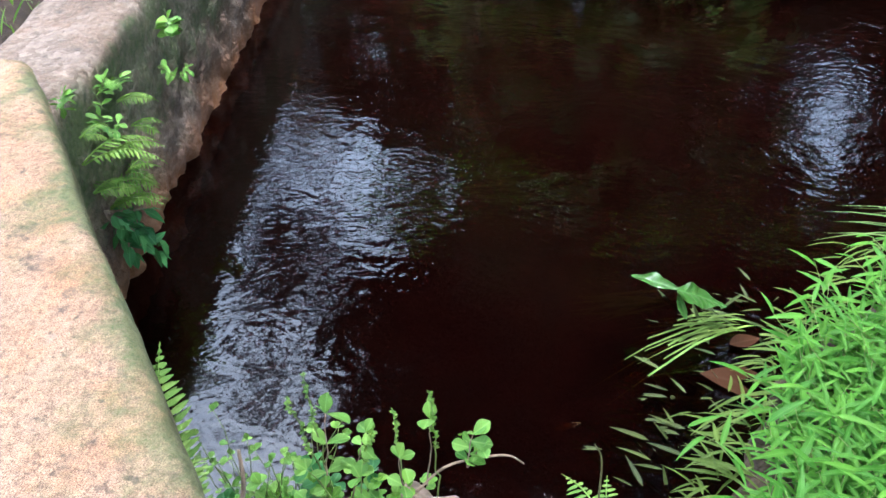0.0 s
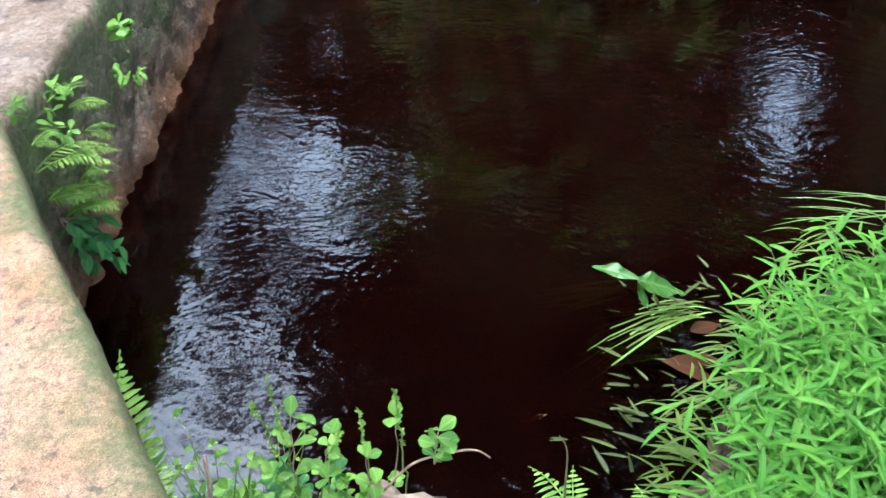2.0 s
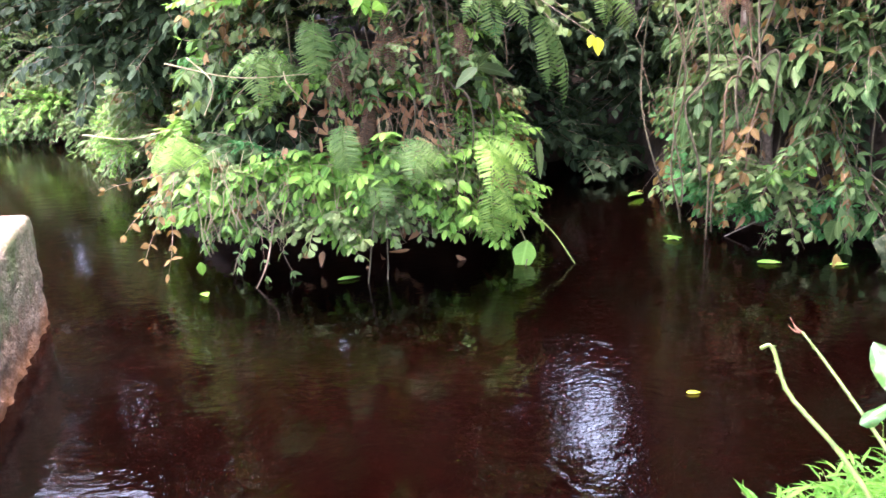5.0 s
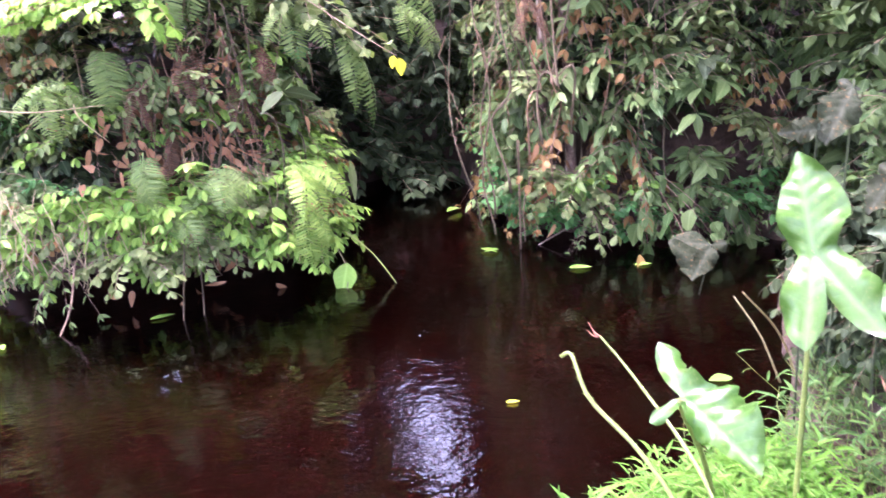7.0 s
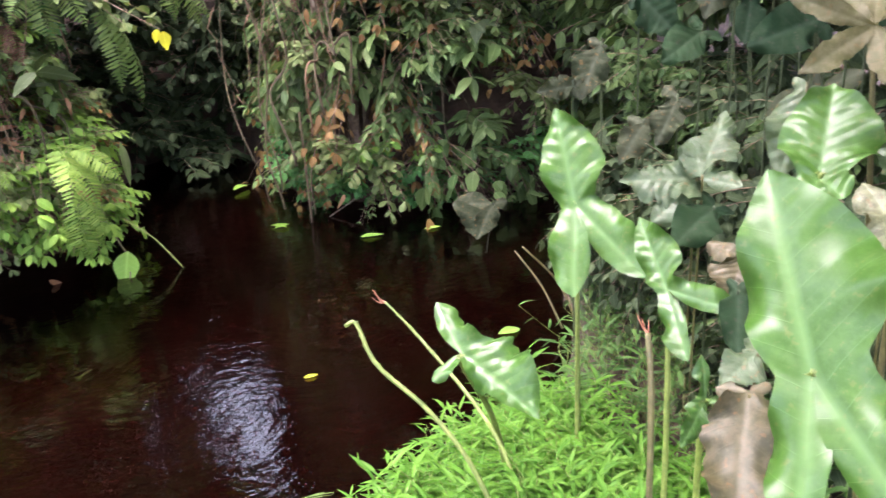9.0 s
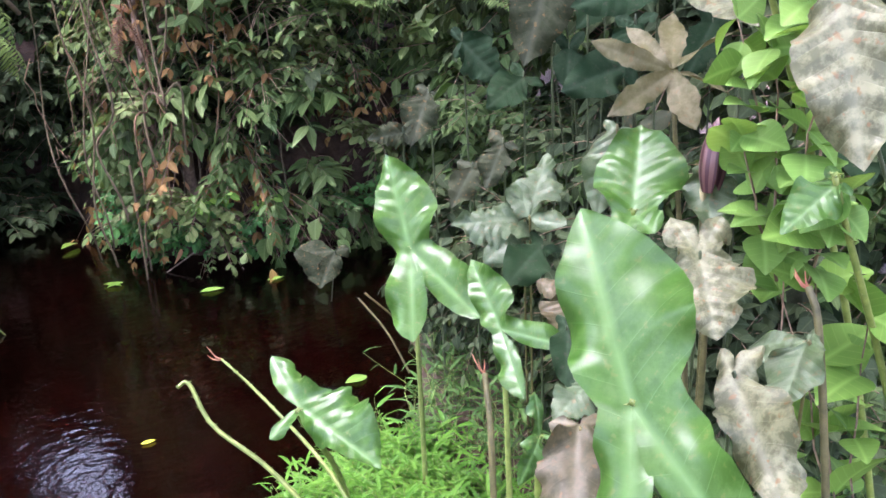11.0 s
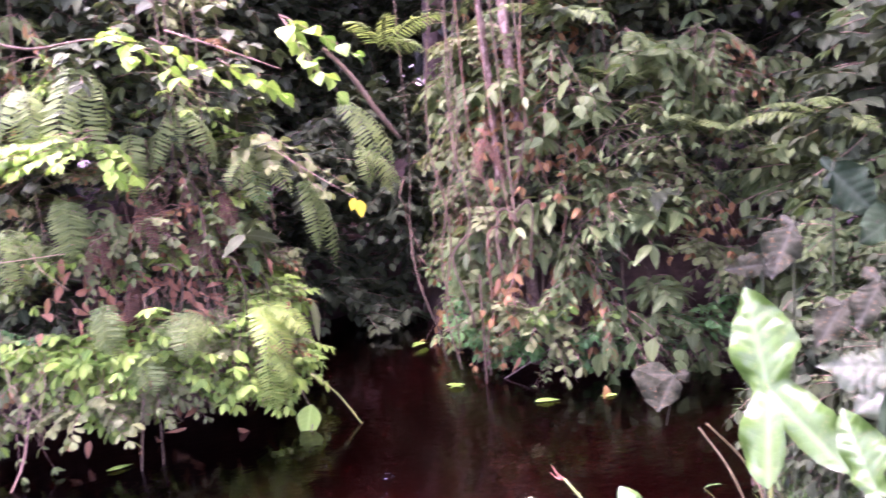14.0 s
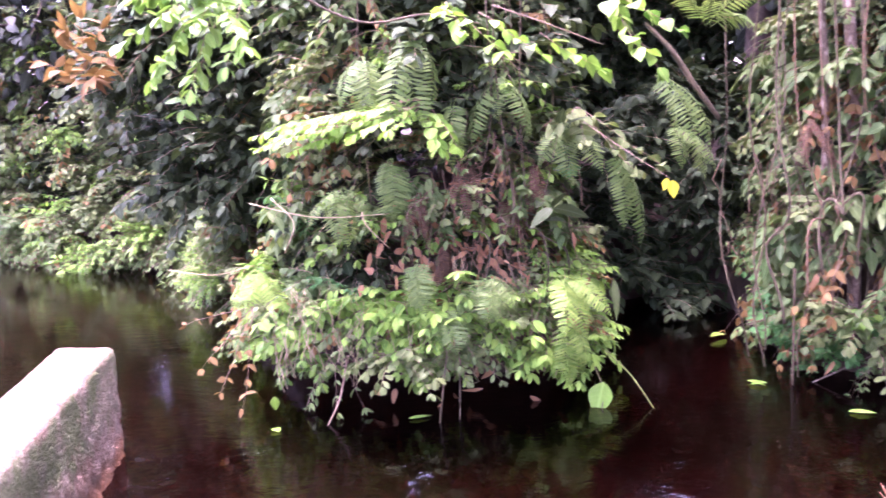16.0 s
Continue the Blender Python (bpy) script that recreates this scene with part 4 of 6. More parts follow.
scatter(P_FRESH[:1] + P_FINE[:1] + P_MID + P_DUSTY + P_DUSTY + P_LONG + P_DRY + P_HEART[:1] + P_OLIVE, ISLAND, 50, 0.7, 2.3, lambda z: 0.28 + 0.10 * z, 201, 0.15, (0.7, 1.15))
scatter(P_FRESH[:1] + P_MID + P_DUSTY + P_OLIVE, ISLAND, 40, 1.8, 3.2, lambda z: 0.32 + 0.10 * z, 231, 0.15, (0.7, 1.15), back)
scatter(P_BROAD + P_LONG + P_OLIVE[:1] + P_EMERALD, ISLAND, 40, 0.70, 1.6, lambda z: 0.12 + 0.12 * z, 222, 0.12, (0.5, 0.85))
scatter(P_EMERALD + P_EMERALD + P_BROAD[:1] + P_OLIVE[:2], FAR_RIGHT, 54, 0.10, 0.55, lambda z: 0.08 * z, 203, 0.10, (0.65, 1.0))
scatter(P_OLIVE + P_OLIVE + P_MID[2:] + P_LONG + P_HEART + P_DUSTY[2:] + P_DRY[:1], FAR_RIGHT, 150, 0.40, 2.7, lambda z: 0.06 + 0.07 * z, 230, 0.14, (0.7, 1.15))
scatter(P_MID + P_DUSTY + P_OLIVE + P_LONG + P_HEART[:1] + P_DRY, FAR_RIGHT, 80, 1.4, 3.6, lambda z: 0.2 + 0.13 * z, 204, 0.2, (0.7, 1.2), back)
scatter(P_SHADE + P_DUSTY[:1], ISLAND, 70, 0.3, 3.6, lambda z: 0.75 + 0.1 * z, 202, 0.2, (1.0, 1.5), back)
scatter(P_SHADE + P_MID[:1], FAR_RIGHT, 90, 0.3, 4.4, lambda z: 0.9 + 0.1 * z, 205, 0.25, (1.1, 1.7), back)
scatter(P_EMERALD + P_OLIVE[:1], FAR_RIGHT, 22, 0.04, 0.22, lambda z: 0.05, 219, 0.08, (0.5, 0.8), back)
scatter(P_BROAD, ISLAND, 12, 0.20, 0.34, lambda z: 0.0, 220, 0.08, (0.5, 0.8), back)
scatter(P_SHADE + P_MID, RIGHT, 120, 0.25, 3.6, lambda z: 0.1 + 0.1 * z, 206, 0.3, (1.0, 1.6), back)
scatter(P_FRESH[:1] + P_FINE[:1] + P_DUSTY + P_OLIVE + P_MID[:1], FAR_LEFT, 300, 0.05, 4.2, lambda z: 0.1 + 0.15 * z, 207, 0.3, (0.9, 1.5), back)
scatter(P_FINE[:1] + P_OLIVE, FAR_LEFT, 80, 0.10, 0.5, lambda z: -0.1, 217, 0.15, (0.8, 1.2), back)
scatter(P_SHADE, FAR_LEFT, 70, 0.4, 4.2, lambda z: 0.9 + 0.1 * z, 208, 0.3, (1.3, 1.8), back)
scatter(P_SHADE, FAR_LEFT, 130, 0.3, 3.8, lambda z: 1.7, 223, 0.3, (1.6, 2.4), back)
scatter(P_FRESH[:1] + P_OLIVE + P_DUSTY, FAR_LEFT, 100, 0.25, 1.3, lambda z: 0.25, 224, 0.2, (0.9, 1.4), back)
scatter(P_SHADE, CHANNEL, 44, 0.10, 2.1, lambda z: 0.2, 209, 0.4, (1.0, 1.5), back)
# Row added to hide the low sky from the water's reflection.
scatter(P_SHADE, [(-2.3, 9.0), (-0.2, 8.4)], 46, 1.2, 3.35, lambda z: 0.2, 233, 0.3, (1.2, 1.6), back)
scatter(P_SHADE, [(0.0, 8.4), (1.5, 8.6)], 32, 1.6, 4.4, lambda z: 0.2, 210, 0.4, (1.3, 1.9), back)
scatter(P_SHADE + P_MID[:1], [(4.5, 8.2), (5.6, 7.0), (6.4, 5.6), (6.2, 3.0), (5.4, 1.0)], 80, 1.6, 4.8, lambda z: 0.2, 211, 0.4, (1.4, 2.0), back)
scatter(P_SHADE + P_DUSTY[:1], [(-0.3, 8.0), (0.3, 7.5), (1.3, 7.6)], 44, 2.4, 4.4, lambda z: 0.2, 213, 0.3, (1.2, 1.7), back)
scatter(P_SHADE + P_MID[:1], [(2.0, 12.2), (3.6, 12.6), (6.6, 11.6)], 110, 1.0, 3.8, lambda z: 0.2, 212, 0.4, (1.5, 2.1), back)
scatter(P_SHADE + P_MID[:1], [(7.0, 9.2), (8.6, 7.8)], 34, 1.6, 3.6, lambda z: 0.2, 234, 0.3, (1.3, 1.8), back)
scatter(P_SHADE + P_MID[:1], [(6.5, 10.5), (8.2, 8.4), (9.5, 6.5)], 60, 1.2, 4.6, lambda z: 0.2, 218, 0.4, (1.5, 2.1), back)
scatter(P_SHADE, [(1.8, 12.3), (4.0, 12.5), (6.8, 11.6)], 80, 2.9, 3.9, lambda z: 0.0, 221, 0.3, (1.4, 1.8), back)
scatter(P_MID + P_SHADE[:1], [(4.9, 3.8), (4.3, 2.7), (3.9, 1.7), (3.4, 0.7)], 60, 0.15, 1.2, lambda z: 0.1, 215, 0.3, (0.6, 1.0), back)
scatter(P_SHADE + P_MID[:1], [(3.5, 3.0), (3.15, 2.2), (2.95, 1.5), (2.75, 0.7)], 60, 0.30, 1.0, lambda z: 0.1, 232, 0.15, (0.5, 0.8), back)
make_thicket("dense undergrowth behind the stream banks, its dark shrubs standing in for shade", back)
for proto in SOURCES:
    proto.matrix_basis = pose(random.uniform(4.6, 5.2), random.uniform(6.2, 8.0), random.uniform(1.6, 2.2), 0, 0, random.uniform(-180, 180))

# ---- grass bank ----
def grass_bank(label, n, seed, reach, inside, mat, tall):
    r = np.random.default_rng(seed)
    stems, leaf = Soup(), Soup()
    made = 0
    while made < n:
        x, y = r.uniform(reach[0], reach[1]), r.uniform(reach[2], reach[3])
        d = float(shore_distance(np.array(x), np.array(y)))
        if d < 0.07 + 0.04 * math.sin(5 * x) or not inside(x, y):
            continue
        made += 1
        z = float(ground_height(x, y)) - 0.01
        h = r.uniform(*tall)
        lean = r.normal(0, 0.10, 2)
        path = bend((x, y, z), (x + lean[0], y + lean[1], z + h), 0, 5, 0.006, r)
        stems.tube(path, [0.0018, 0.001], 3)
        k = int(r.integers(5, 10))
        w = np.linspace(0.25, 1, k)
        pos = np.stack([np.interp(w, np.linspace(0, 1, 5), path[:, i]) for i in range(3)], 1)
        a = r.uniform(0, 6.28) + np.arange(k) * 2.6
        dirs = np.stack([np.cos(a), np.sin(a), r.uniform(0.1, 0.9, k)], 1)
        size = r.uniform(0.05, 0.115, k)
        leaf.leaves(pos, dirs, np.array([0, 0, 1.0]) + r.normal(0, 0.15, (k, 3)), size, size * r.uniform(0.06, 0.095, k), r.uniform(0.1, 0.5, k), BLADE, 0.3)
    root = thing("grass", label, "grass", kind="stuff")
    part("grass_stem", stems.mesh("grass_stem", STALK), root)
    part("grass_blade", leaf.mesh("grass_blade", mat), root)


GRASS_EDGE = ([0.66, 0.68, 0.75, 0.82, 0.92, 1.05, 1.22, 1.42, 1.65, 1.95, 2.5], [0.25, 1.10, 1.35, 1.52, 1.70, 1.81, 1.93, 2.05, 2.17, 2.28, 2.40])
grass_bank("dense bright green broad-bladed grass on the bank", 2700, 300, (0.3, 2.8, 0.25, 2.44), lambda x, y: x > np.interp(y, GRASS_EDGE[1], GRASS_EDGE[0]) and x < 2.0 + 0.25 * y, GRASS, (0.07, 0.20))
grass_bank("tall grass behind the arums, shade put into its colour", 1000, 301, (2.0, 4.2, 0.3, 3.9), lambda x, y: x > 2.0 + 0.25 * y, GRASS_SHADE, (0.14, 0.34))


# ---- arum plants ----
ARUM_LABEL = {ARUM: "arum with a glossy green arrow-shaped leaf and prickly stalk", ARUM_DUST: "arum with a dusty pale spotted arrow-shaped leaf",
              ARUM_SHADE: "arum with a grey-dusted green leaf, darkened as shade", ARUM_BROWN: "arum with a withered brown dusty leaf",
              ARUM_GREY: "arum with a ragged grey-green dusty leaf", ARUM_ASH: "arum with a dull ash-grey spotted leaf, its base darkened as shade"}
ARUM_SEED = itertools.count(400)
ARUM_FEET = {22: (2.55, 0.40), 24: (2.55, 0.32), 23: (2.45, 0.15), 1: (2.19, 1.79), 2: (1.99, 1.22), 32: (3.86, 4.66), 33: (1.95, 1.86)}


def arum(mat, junction, tip, lobe_tip, other_tip, wide_a, wide_b, lobe, torn):
    seed = next(ARUM_SEED)
    out = np.array([junction[0] - 0.2, junction[1] + 0.6])
    foot = ARUM_FEET.get(seed - 400, tuple(np.array(junction[:2]) + unit(out) * (0.05 if mat is ARUM else 0.40)))
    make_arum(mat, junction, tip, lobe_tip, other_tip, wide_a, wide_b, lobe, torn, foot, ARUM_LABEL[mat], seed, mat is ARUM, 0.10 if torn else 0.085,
              STALK if mat is ARUM else STALK_OLD if mat in (ARUM_BROWN, ARUM_GREY) else STALK_SHADE)


arum(ARUM, (1.614, 0.558, 1.221), (1.764, 0.793, 1.524), (1.442, 0.451, 1.045), (1.512, 0.28, 1.079), 0.22, 0.4, 0.26, 0)
arum(ARUM, (2.258, 1.852, 1.117), (2.319, 2.027, 1.416), (2.095, 1.689, 0.886), (2.243, 1.529, 0.955), 0.24, 0.36, 0.26, 0)
arum(ARUM, (2.085, 1.301, 1.029), (2.144, 1.475, 1.19), (1.981, 1.14, 0.909), (2.089, 1.07, 1.038), 0.2, 0.3, 0.2, 0)
arum(ARUM, (2.145, 0.914, 1.394), (2.308, 1.002, 1.594), (2.062, 0.895, 1.37), (2.108, 0.829, 1.374), 0.38, 0.46, 0.5, 0)
arum(ARUM_DUST, (2.104, 0.715, 1.341), (1.976, 0.597, 1.223), (2.142, 0.812, 1.408), (2.198, 0.717, 1.413), 0.42, 0.5, 0.38, 0.25)
arum(ARUM_DUST, (1.852, 0.497, 1.215), (1.665, 0.294, 1.078), (1.89, 0.542, 1.241), (1.912, 0.468, 1.259), 0.18, 0.26, 0.4, 0.2)
arum(ARUM_GREY, (2.066, 0.451, 1.217), (1.932, 0.441, 1.129), (2.055, 0.57, 1.182), (2.101, 0.446, 1.239), 0.42, 0.36, 0.42, 0)
arum(ARUM_BROWN, (1.827, 0.837, 1.001), (1.57, 0.668, 0.854), (1.8, 0.903, 0.997), (1.876, 0.819, 1.013), 0.26, 0.25, 0.4, 0.15)
arum(ARUM_GREY, (1.918, 0.886, 1.047), (1.806, 0.896, 0.997), (1.937, 0.928, 1.064), (1.935, 0.849, 1.031), 0.4, 0.45, 0.4, 0.2)
arum(ARUM_BROWN, (2.334, 1.25, 1.073), (2.223, 1.211, 0.98), (2.303, 1.353, 1.1), (2.363, 1.209, 1.069), 0.55, 0.45, 0.4, 0.2)
arum(ARUM, (1.81, 0.937, 0.946), (1.695, 0.896, 0.891), (1.841, 0.972, 1.036), (1.815, 0.902, 0.954), 0.24, 0.24, 0.25, 0)
arum(ARUM_GREY, (2.447, 1.516, 1.226), (2.268, 1.664, 1.239), (2.528, 1.554, 1.281), (2.281, 1.544, 1.12), 0.28, 0.42, 0.35, 0.4)
arum(ARUM_GREY, (2.419, 1.476, 1.243), (2.569, 1.522, 1.428), (2.454, 1.553, 1.348), (2.442, 1.349, 1.238), 0.3, 0.34, 0.35, 0.4)
arum(ARUM_ASH, (2.545, 1.829, 1.344), (2.433, 1.831, 1.227), (2.532, 1.89, 1.361), (2.595, 1.827, 1.362), 0.34, 0.34, 0.4, 0.3)
arum(ARUM_ASH, (2.629, 1.761, 1.419), (2.518, 1.751, 1.288), (2.641, 1.831, 1.458), (2.66, 1.719, 1.397), 0.36, 0.34, 0.4, 0.3)
arum(ARUM_ASH, (2.834, 1.704, 1.98), (2.682, 1.705, 1.678), (2.832, 1.785, 2.035), (2.897, 1.657, 1.951), 0.32, 0.34, 0.4, 0.1)
arum(ARUM_SHADE, (3.068, 1.722, 2.166), (2.918, 1.758, 2.038), (3.051, 1.818, 2.239), (3.092, 1.692, 2.119), 0.42, 0.36, 0.4, 0)
arum(ARUM_SHADE, (2.871, 1.31, 1.922), (2.6, 1.432, 1.871), (3.087, 1.234, 2.136), (3.034, 1.13, 1.957), 0.24, 0.3, 0.3, 0)
arum(ARUM_SHADE, (2.834, 2.139, 1.738), (2.851, 1.955, 1.589), (2.832, 2.188, 1.786), (2.81, 2.157, 1.679), 0.36, 0.36, 0.4, 0.15)
arum(ARUM_SHADE, (2.906, 1.896, 1.605), (2.73, 1.923, 1.523), (2.907, 1.949, 1.659), (2.947, 1.84, 1.572), 0.4, 0.4, 0.4, 0)
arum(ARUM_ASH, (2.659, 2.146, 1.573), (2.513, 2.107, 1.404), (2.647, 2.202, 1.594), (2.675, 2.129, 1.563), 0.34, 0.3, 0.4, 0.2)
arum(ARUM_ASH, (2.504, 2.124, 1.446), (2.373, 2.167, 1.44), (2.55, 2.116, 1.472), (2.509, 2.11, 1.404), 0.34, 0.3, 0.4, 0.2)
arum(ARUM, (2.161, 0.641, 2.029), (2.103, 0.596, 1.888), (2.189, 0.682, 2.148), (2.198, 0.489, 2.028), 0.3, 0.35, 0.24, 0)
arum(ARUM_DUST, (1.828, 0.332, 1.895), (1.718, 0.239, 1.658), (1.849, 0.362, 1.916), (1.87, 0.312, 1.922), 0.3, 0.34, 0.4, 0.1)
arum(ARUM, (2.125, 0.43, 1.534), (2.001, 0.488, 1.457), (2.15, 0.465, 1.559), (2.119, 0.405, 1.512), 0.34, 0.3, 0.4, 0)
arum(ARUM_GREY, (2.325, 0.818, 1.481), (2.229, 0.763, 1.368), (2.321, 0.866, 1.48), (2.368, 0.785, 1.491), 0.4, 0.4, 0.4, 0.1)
arum(ARUM_SHADE, (2.446, 0.812, 1.489), (2.32, 0.787, 1.4), (2.462, 0.853, 1.505), (2.463, 0.771, 1.475), 0.42, 0.4, 0.4, 0)
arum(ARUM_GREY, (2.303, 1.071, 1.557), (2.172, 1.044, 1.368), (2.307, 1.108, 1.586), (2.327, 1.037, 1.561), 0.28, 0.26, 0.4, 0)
arum(ARUM_SHADE, (2.58, 1.233, 1.693), (2.392, 1.31, 1.644), (2.589, 1.262, 1.738), (2.595, 1.199, 1.629), 0.34, 0.34, 0.4, 0)
arum(ARUM_SHADE, (2.427, 1.431, 1.159), (2.257, 1.431, 1.088), (2.431, 1.477, 1.201), (2.461, 1.381, 1.143), 0.42, 0.4, 0.4, 0)
arum(ARUM_SHADE, (2.116, 1.097, 1.079), (2.011, 1.008, 0.965), (2.125, 1.133, 1.099), (2.159, 1.09, 1.098), 0.26, 0.26, 0.4, 0)
arum(ARUM_SHADE, (2.661, 1.256, 1.802), (2.575, 1.225, 1.705), (2.647, 1.314, 1.827), (2.713, 1.216, 1.83), 0.45, 0.4, 0.4, 0)
arum(ARUM_ASH, (3.383, 3.824, 0.479), (3.209, 3.758, 0.319), (3.187, 3.965, 0.492), (3.479, 3.805, 0.482), 0.8, 0.3, 0.55, 0.2)
arum(ARUM, (1.588, 1.576, 0.899), (1.624, 1.304, 0.819), (1.62, 1.737, 0.997), (1.482, 1.566, 0.858), 0.46, 0.16, 0.26, 0.15)


def shade_toned_arums(n, seed):
    """More arums behind, shade put into their leaf colour, blades turned to fit the camera's view."""
    r = np.random.default_rng(seed)
    made = 0
    while made < n:
        J = np.array([r.uniform(2.9, 4.2), r.uniform(0.8, 2.9), r.uniform(0.65, 2.25)])
        flat = J[:2] - np.array([0.4, -0.2])
        if np.hypot(*flat) < 3.1 or math.degrees(math.atan2(flat[0], flat[1])) < 50:
            continue
        made += 1
        to = np.append(-flat / np.hypot(*flat), 0.0)
        side = np.array([-to[1], to[0], 0.0])
        size = r.uniform(0.15, 0.26)
        along = unit(to * r.uniform(0.2, 0.9) + np.array([0, 0, -r.uniform(0.4, 0.9)]) + side * r.normal(0, 0.45))
        up = unit(-along * 0.8 + to * 0.4 + np.array([0, 0, 0.2]))
        foot = J[:2] - to[:2] * 0.40 + r.normal(0, 0.08, 2)
        mat = ARUM_ASH if r.random() < 0.12 else ARUM_SHADE
        make_arum(mat, J, J + along * size, J + up * size * 0.36 + side * size * 0.30, J + up * size * 0.36 - side * size * 0.30, 0.36, 0.36, 0.38, 0.25 * (r.random() < 0.3), (foot[0], foot[1]), ARUM_LABEL[mat], 460 + made, False, 0.03, STALK_SHADE)


shade_toned_arums(26, 77)


def finger_blade(base, tip, wide, up, seed):
    """One long pointed leaflet with wavy edges."""
    base, tip = np.asarray(base, float), np.asarray(tip, float)
    r = np.random.default_rng(seed)
    e = tip - base
    size = float(np.linalg.norm(e))
    side = unit(np.cross(e, up))
    top = np.cross(side, e / size)
    ph = r.uniform(0, 6.28, 3)
    v, uv = [], []
    us, cs = np.linspace(0, 1, 20), np.linspace(-1, 1, 13)
    for u in us:
        w = wide * np.interp(u, [0, 0.1, 0.35, 0.6, 0.8, 0.93, 1], [0.12, 0.38, 0.85, 1.0, 0.75, 0.34, 0.02])
        w *= 1 - 0.25 * max(0.0, math.sin(u * 23 + ph[2]) * math.sin(u * 9 + ph[0]))
        for c in cs:
            lift = 0.28 * w * abs(c) * (1 - 0.4 * abs(c)) - 0.16 * size * u * u + 0.03 * size * abs(c) ** 2 * math.sin(u * 11 + ph[0 if c > 0 else 1])
            v.append(base + e * u + side * (c * w) + top * lift)
            uv.append((u, 0.5 + 0.5 * c * w / size))
    m = len(cs)
    s = Soup()
    s.add(v, [(i * m + j, i * m + j + 1, (i + 1) * m + j + 1, (i + 1) * m + j) for i in range(len(us) - 1) for j in range(m - 1)], uv)
    return s


def make_fingered_arum():
    """A dusty leaf divided into long leaflets that spread from one point."""
    root = thing("fingered_arum", "arum with one dusty tan leaf divided into long leaflets", "arum plant", "arum plants")
    c = np.array([2.325, 0.926, 1.71])
    up = np.array([-0.55, -0.45, 0.70])
    tilt = np.random.default_rng(8)
    for i, (x, y, z, w) in enumerate([(2.187, 1.056, 1.79, 0.030), (2.135, 0.956, 1.636, 0.036), (2.25, 0.823, 1.602, 0.040), (2.39, 0.803, 1.672, 0.036), (2.489, 0.864, 1.819, 0.036), (2.466, 1.01, 1.861, 0.038), (2.33, 1.06, 1.83, 0.026)]):
        part("leaflet", finger_blade(c, (x, y, z), w, up + tilt.normal(0, 0.45, 3), 700 + i).mesh("leaflet", ARUM_TAN), root)
    part("leaflet", finger_blade((2.50, 0.80, 1.80), (2.52, 1.02, 1.97), 0.085, up, 720).mesh("leaflet", ARUM_DUST), root, "pinkish dusty rounded leaflet")
    s = Soup()
    s.tube(spline([(2.36, 0.86, float(ground_height(2.36, 0.86)) - 0.02), (2.35, 0.90, 1.1), c], 14), [0.010, 0.006], 8)
    part("leaf_stalk", s.mesh("leaf_stalk", STALK_OLD), root)


make_fingered_arum()

STRAW = bark_material("dry_straw", (0.22, 0.17, 0.08), (0.42, 0.34, 0.18), 0.8, 40.0, 0.002)


# ---- stalks on the grass bank ----
def make_stalk(points, radius, mat, label, name="plant_stalk", category="plant stalk", spines=0, tip=None, seed=0):
    root = thing(name, label, category)
    path = spline(points, 22)
    s = Soup()
    s.tube(path, radius, 8)
    r = np.random.default_rng(seed)
    for i in range(spines):
        u = r.uniform(0.03, 0.97) * 21
        p = path[int(u)] + (path[int(u) + 1] - path[int(u)]) * (u % 1)
        a = r.uniform(0, 6.28)
        d = np.array([math.cos(a), math.sin(a), 0.2])
        s.tube([p + d * radius[0] * 0.7, p + d * (radius[0] + 0.008)], [0.0022, 0.0003], 4)
    part("stalk", s.mesh("stalk", mat), root)
    if tip:
        t = Soup()
        for k in range(4):
            d = unit(path[0] - path[2]) + r.normal(0, 0.4, 3)
            t.tube(bend(path[0], path[0] + unit(d) * r.uniform(0.03, 0.07), 0.01, 5), [0.004, 0.001], 5)
        part("frayed_tip", t.mesh("frayed_tip", tip), root, "frayed dry broken tip")
    return root


RED_TIP = bark_material("dry_red_fibre", (0.20, 0.05, 0.025), (0.42, 0.20, 0.11), 0.8, 40.0, 0.002)
make_stalk([(1.49, 2.07, 0.845), (1.52, 2.05, 0.85), (1.53, 1.96, 0.74), (1.60, 1.80, 0.63), (1.64, 1.64, 0.50), (1.68, 1.50, 0.24)], [0.006, 0.0075, 0.008], STALK,
           "bare prickly yellow-green stalk bending over the grass", spines=60, seed=1)
make_stalk([(1.75, 2.27, 0.79), (1.79, 2.15, 0.70), (1.81, 1.87, 0.56), (1.80, 1.69, 0.45), (1.79, 1.55, 0.22)], [0.004, 0.0065, 0.007], STALK,
           "broken prickly stalk with a dry pinkish tip", spines=40, tip=RED_TIP, seed=2)
make_stalk([(1.97, 1.26, 0.95), (1.94, 1.22, 0.85), (1.91, 1.19, 0.72), (1.85, 1.14, 0.22)], [0.008, 0.009, 0.010], STALK_OLD, "cut brown stalk with a torn red top", spines=20, tip=RED_TIP, seed=3)
make_stalk([(2.10, 0.47, 1.32), (2.09, 0.44, 1.24), (2.07, 0.40, 0.95), (2.05, 0.34, 0.30)], [0.008, 0.008, 0.009], STALK_OLD, "thick cut stalk with a dry brown top", tip=RED_TIP, seed=4)
make_stalk([(3.05, 3.20, 0.42), (3.10, 3.05, 0.25), (3.12, 2.92, 0.05)], [0.005, 0.006], STALK_OLD, "drooping brown stalk at the water's edge", seed=5)
make_stalk([(2.98, 3.05, 0.50), (3.12, 2.95, 0.30), (3.18, 2.86, 0.05)], [0.005, 0.006], STALK_OLD, "drooping brown stalk at the water's edge", seed=6)


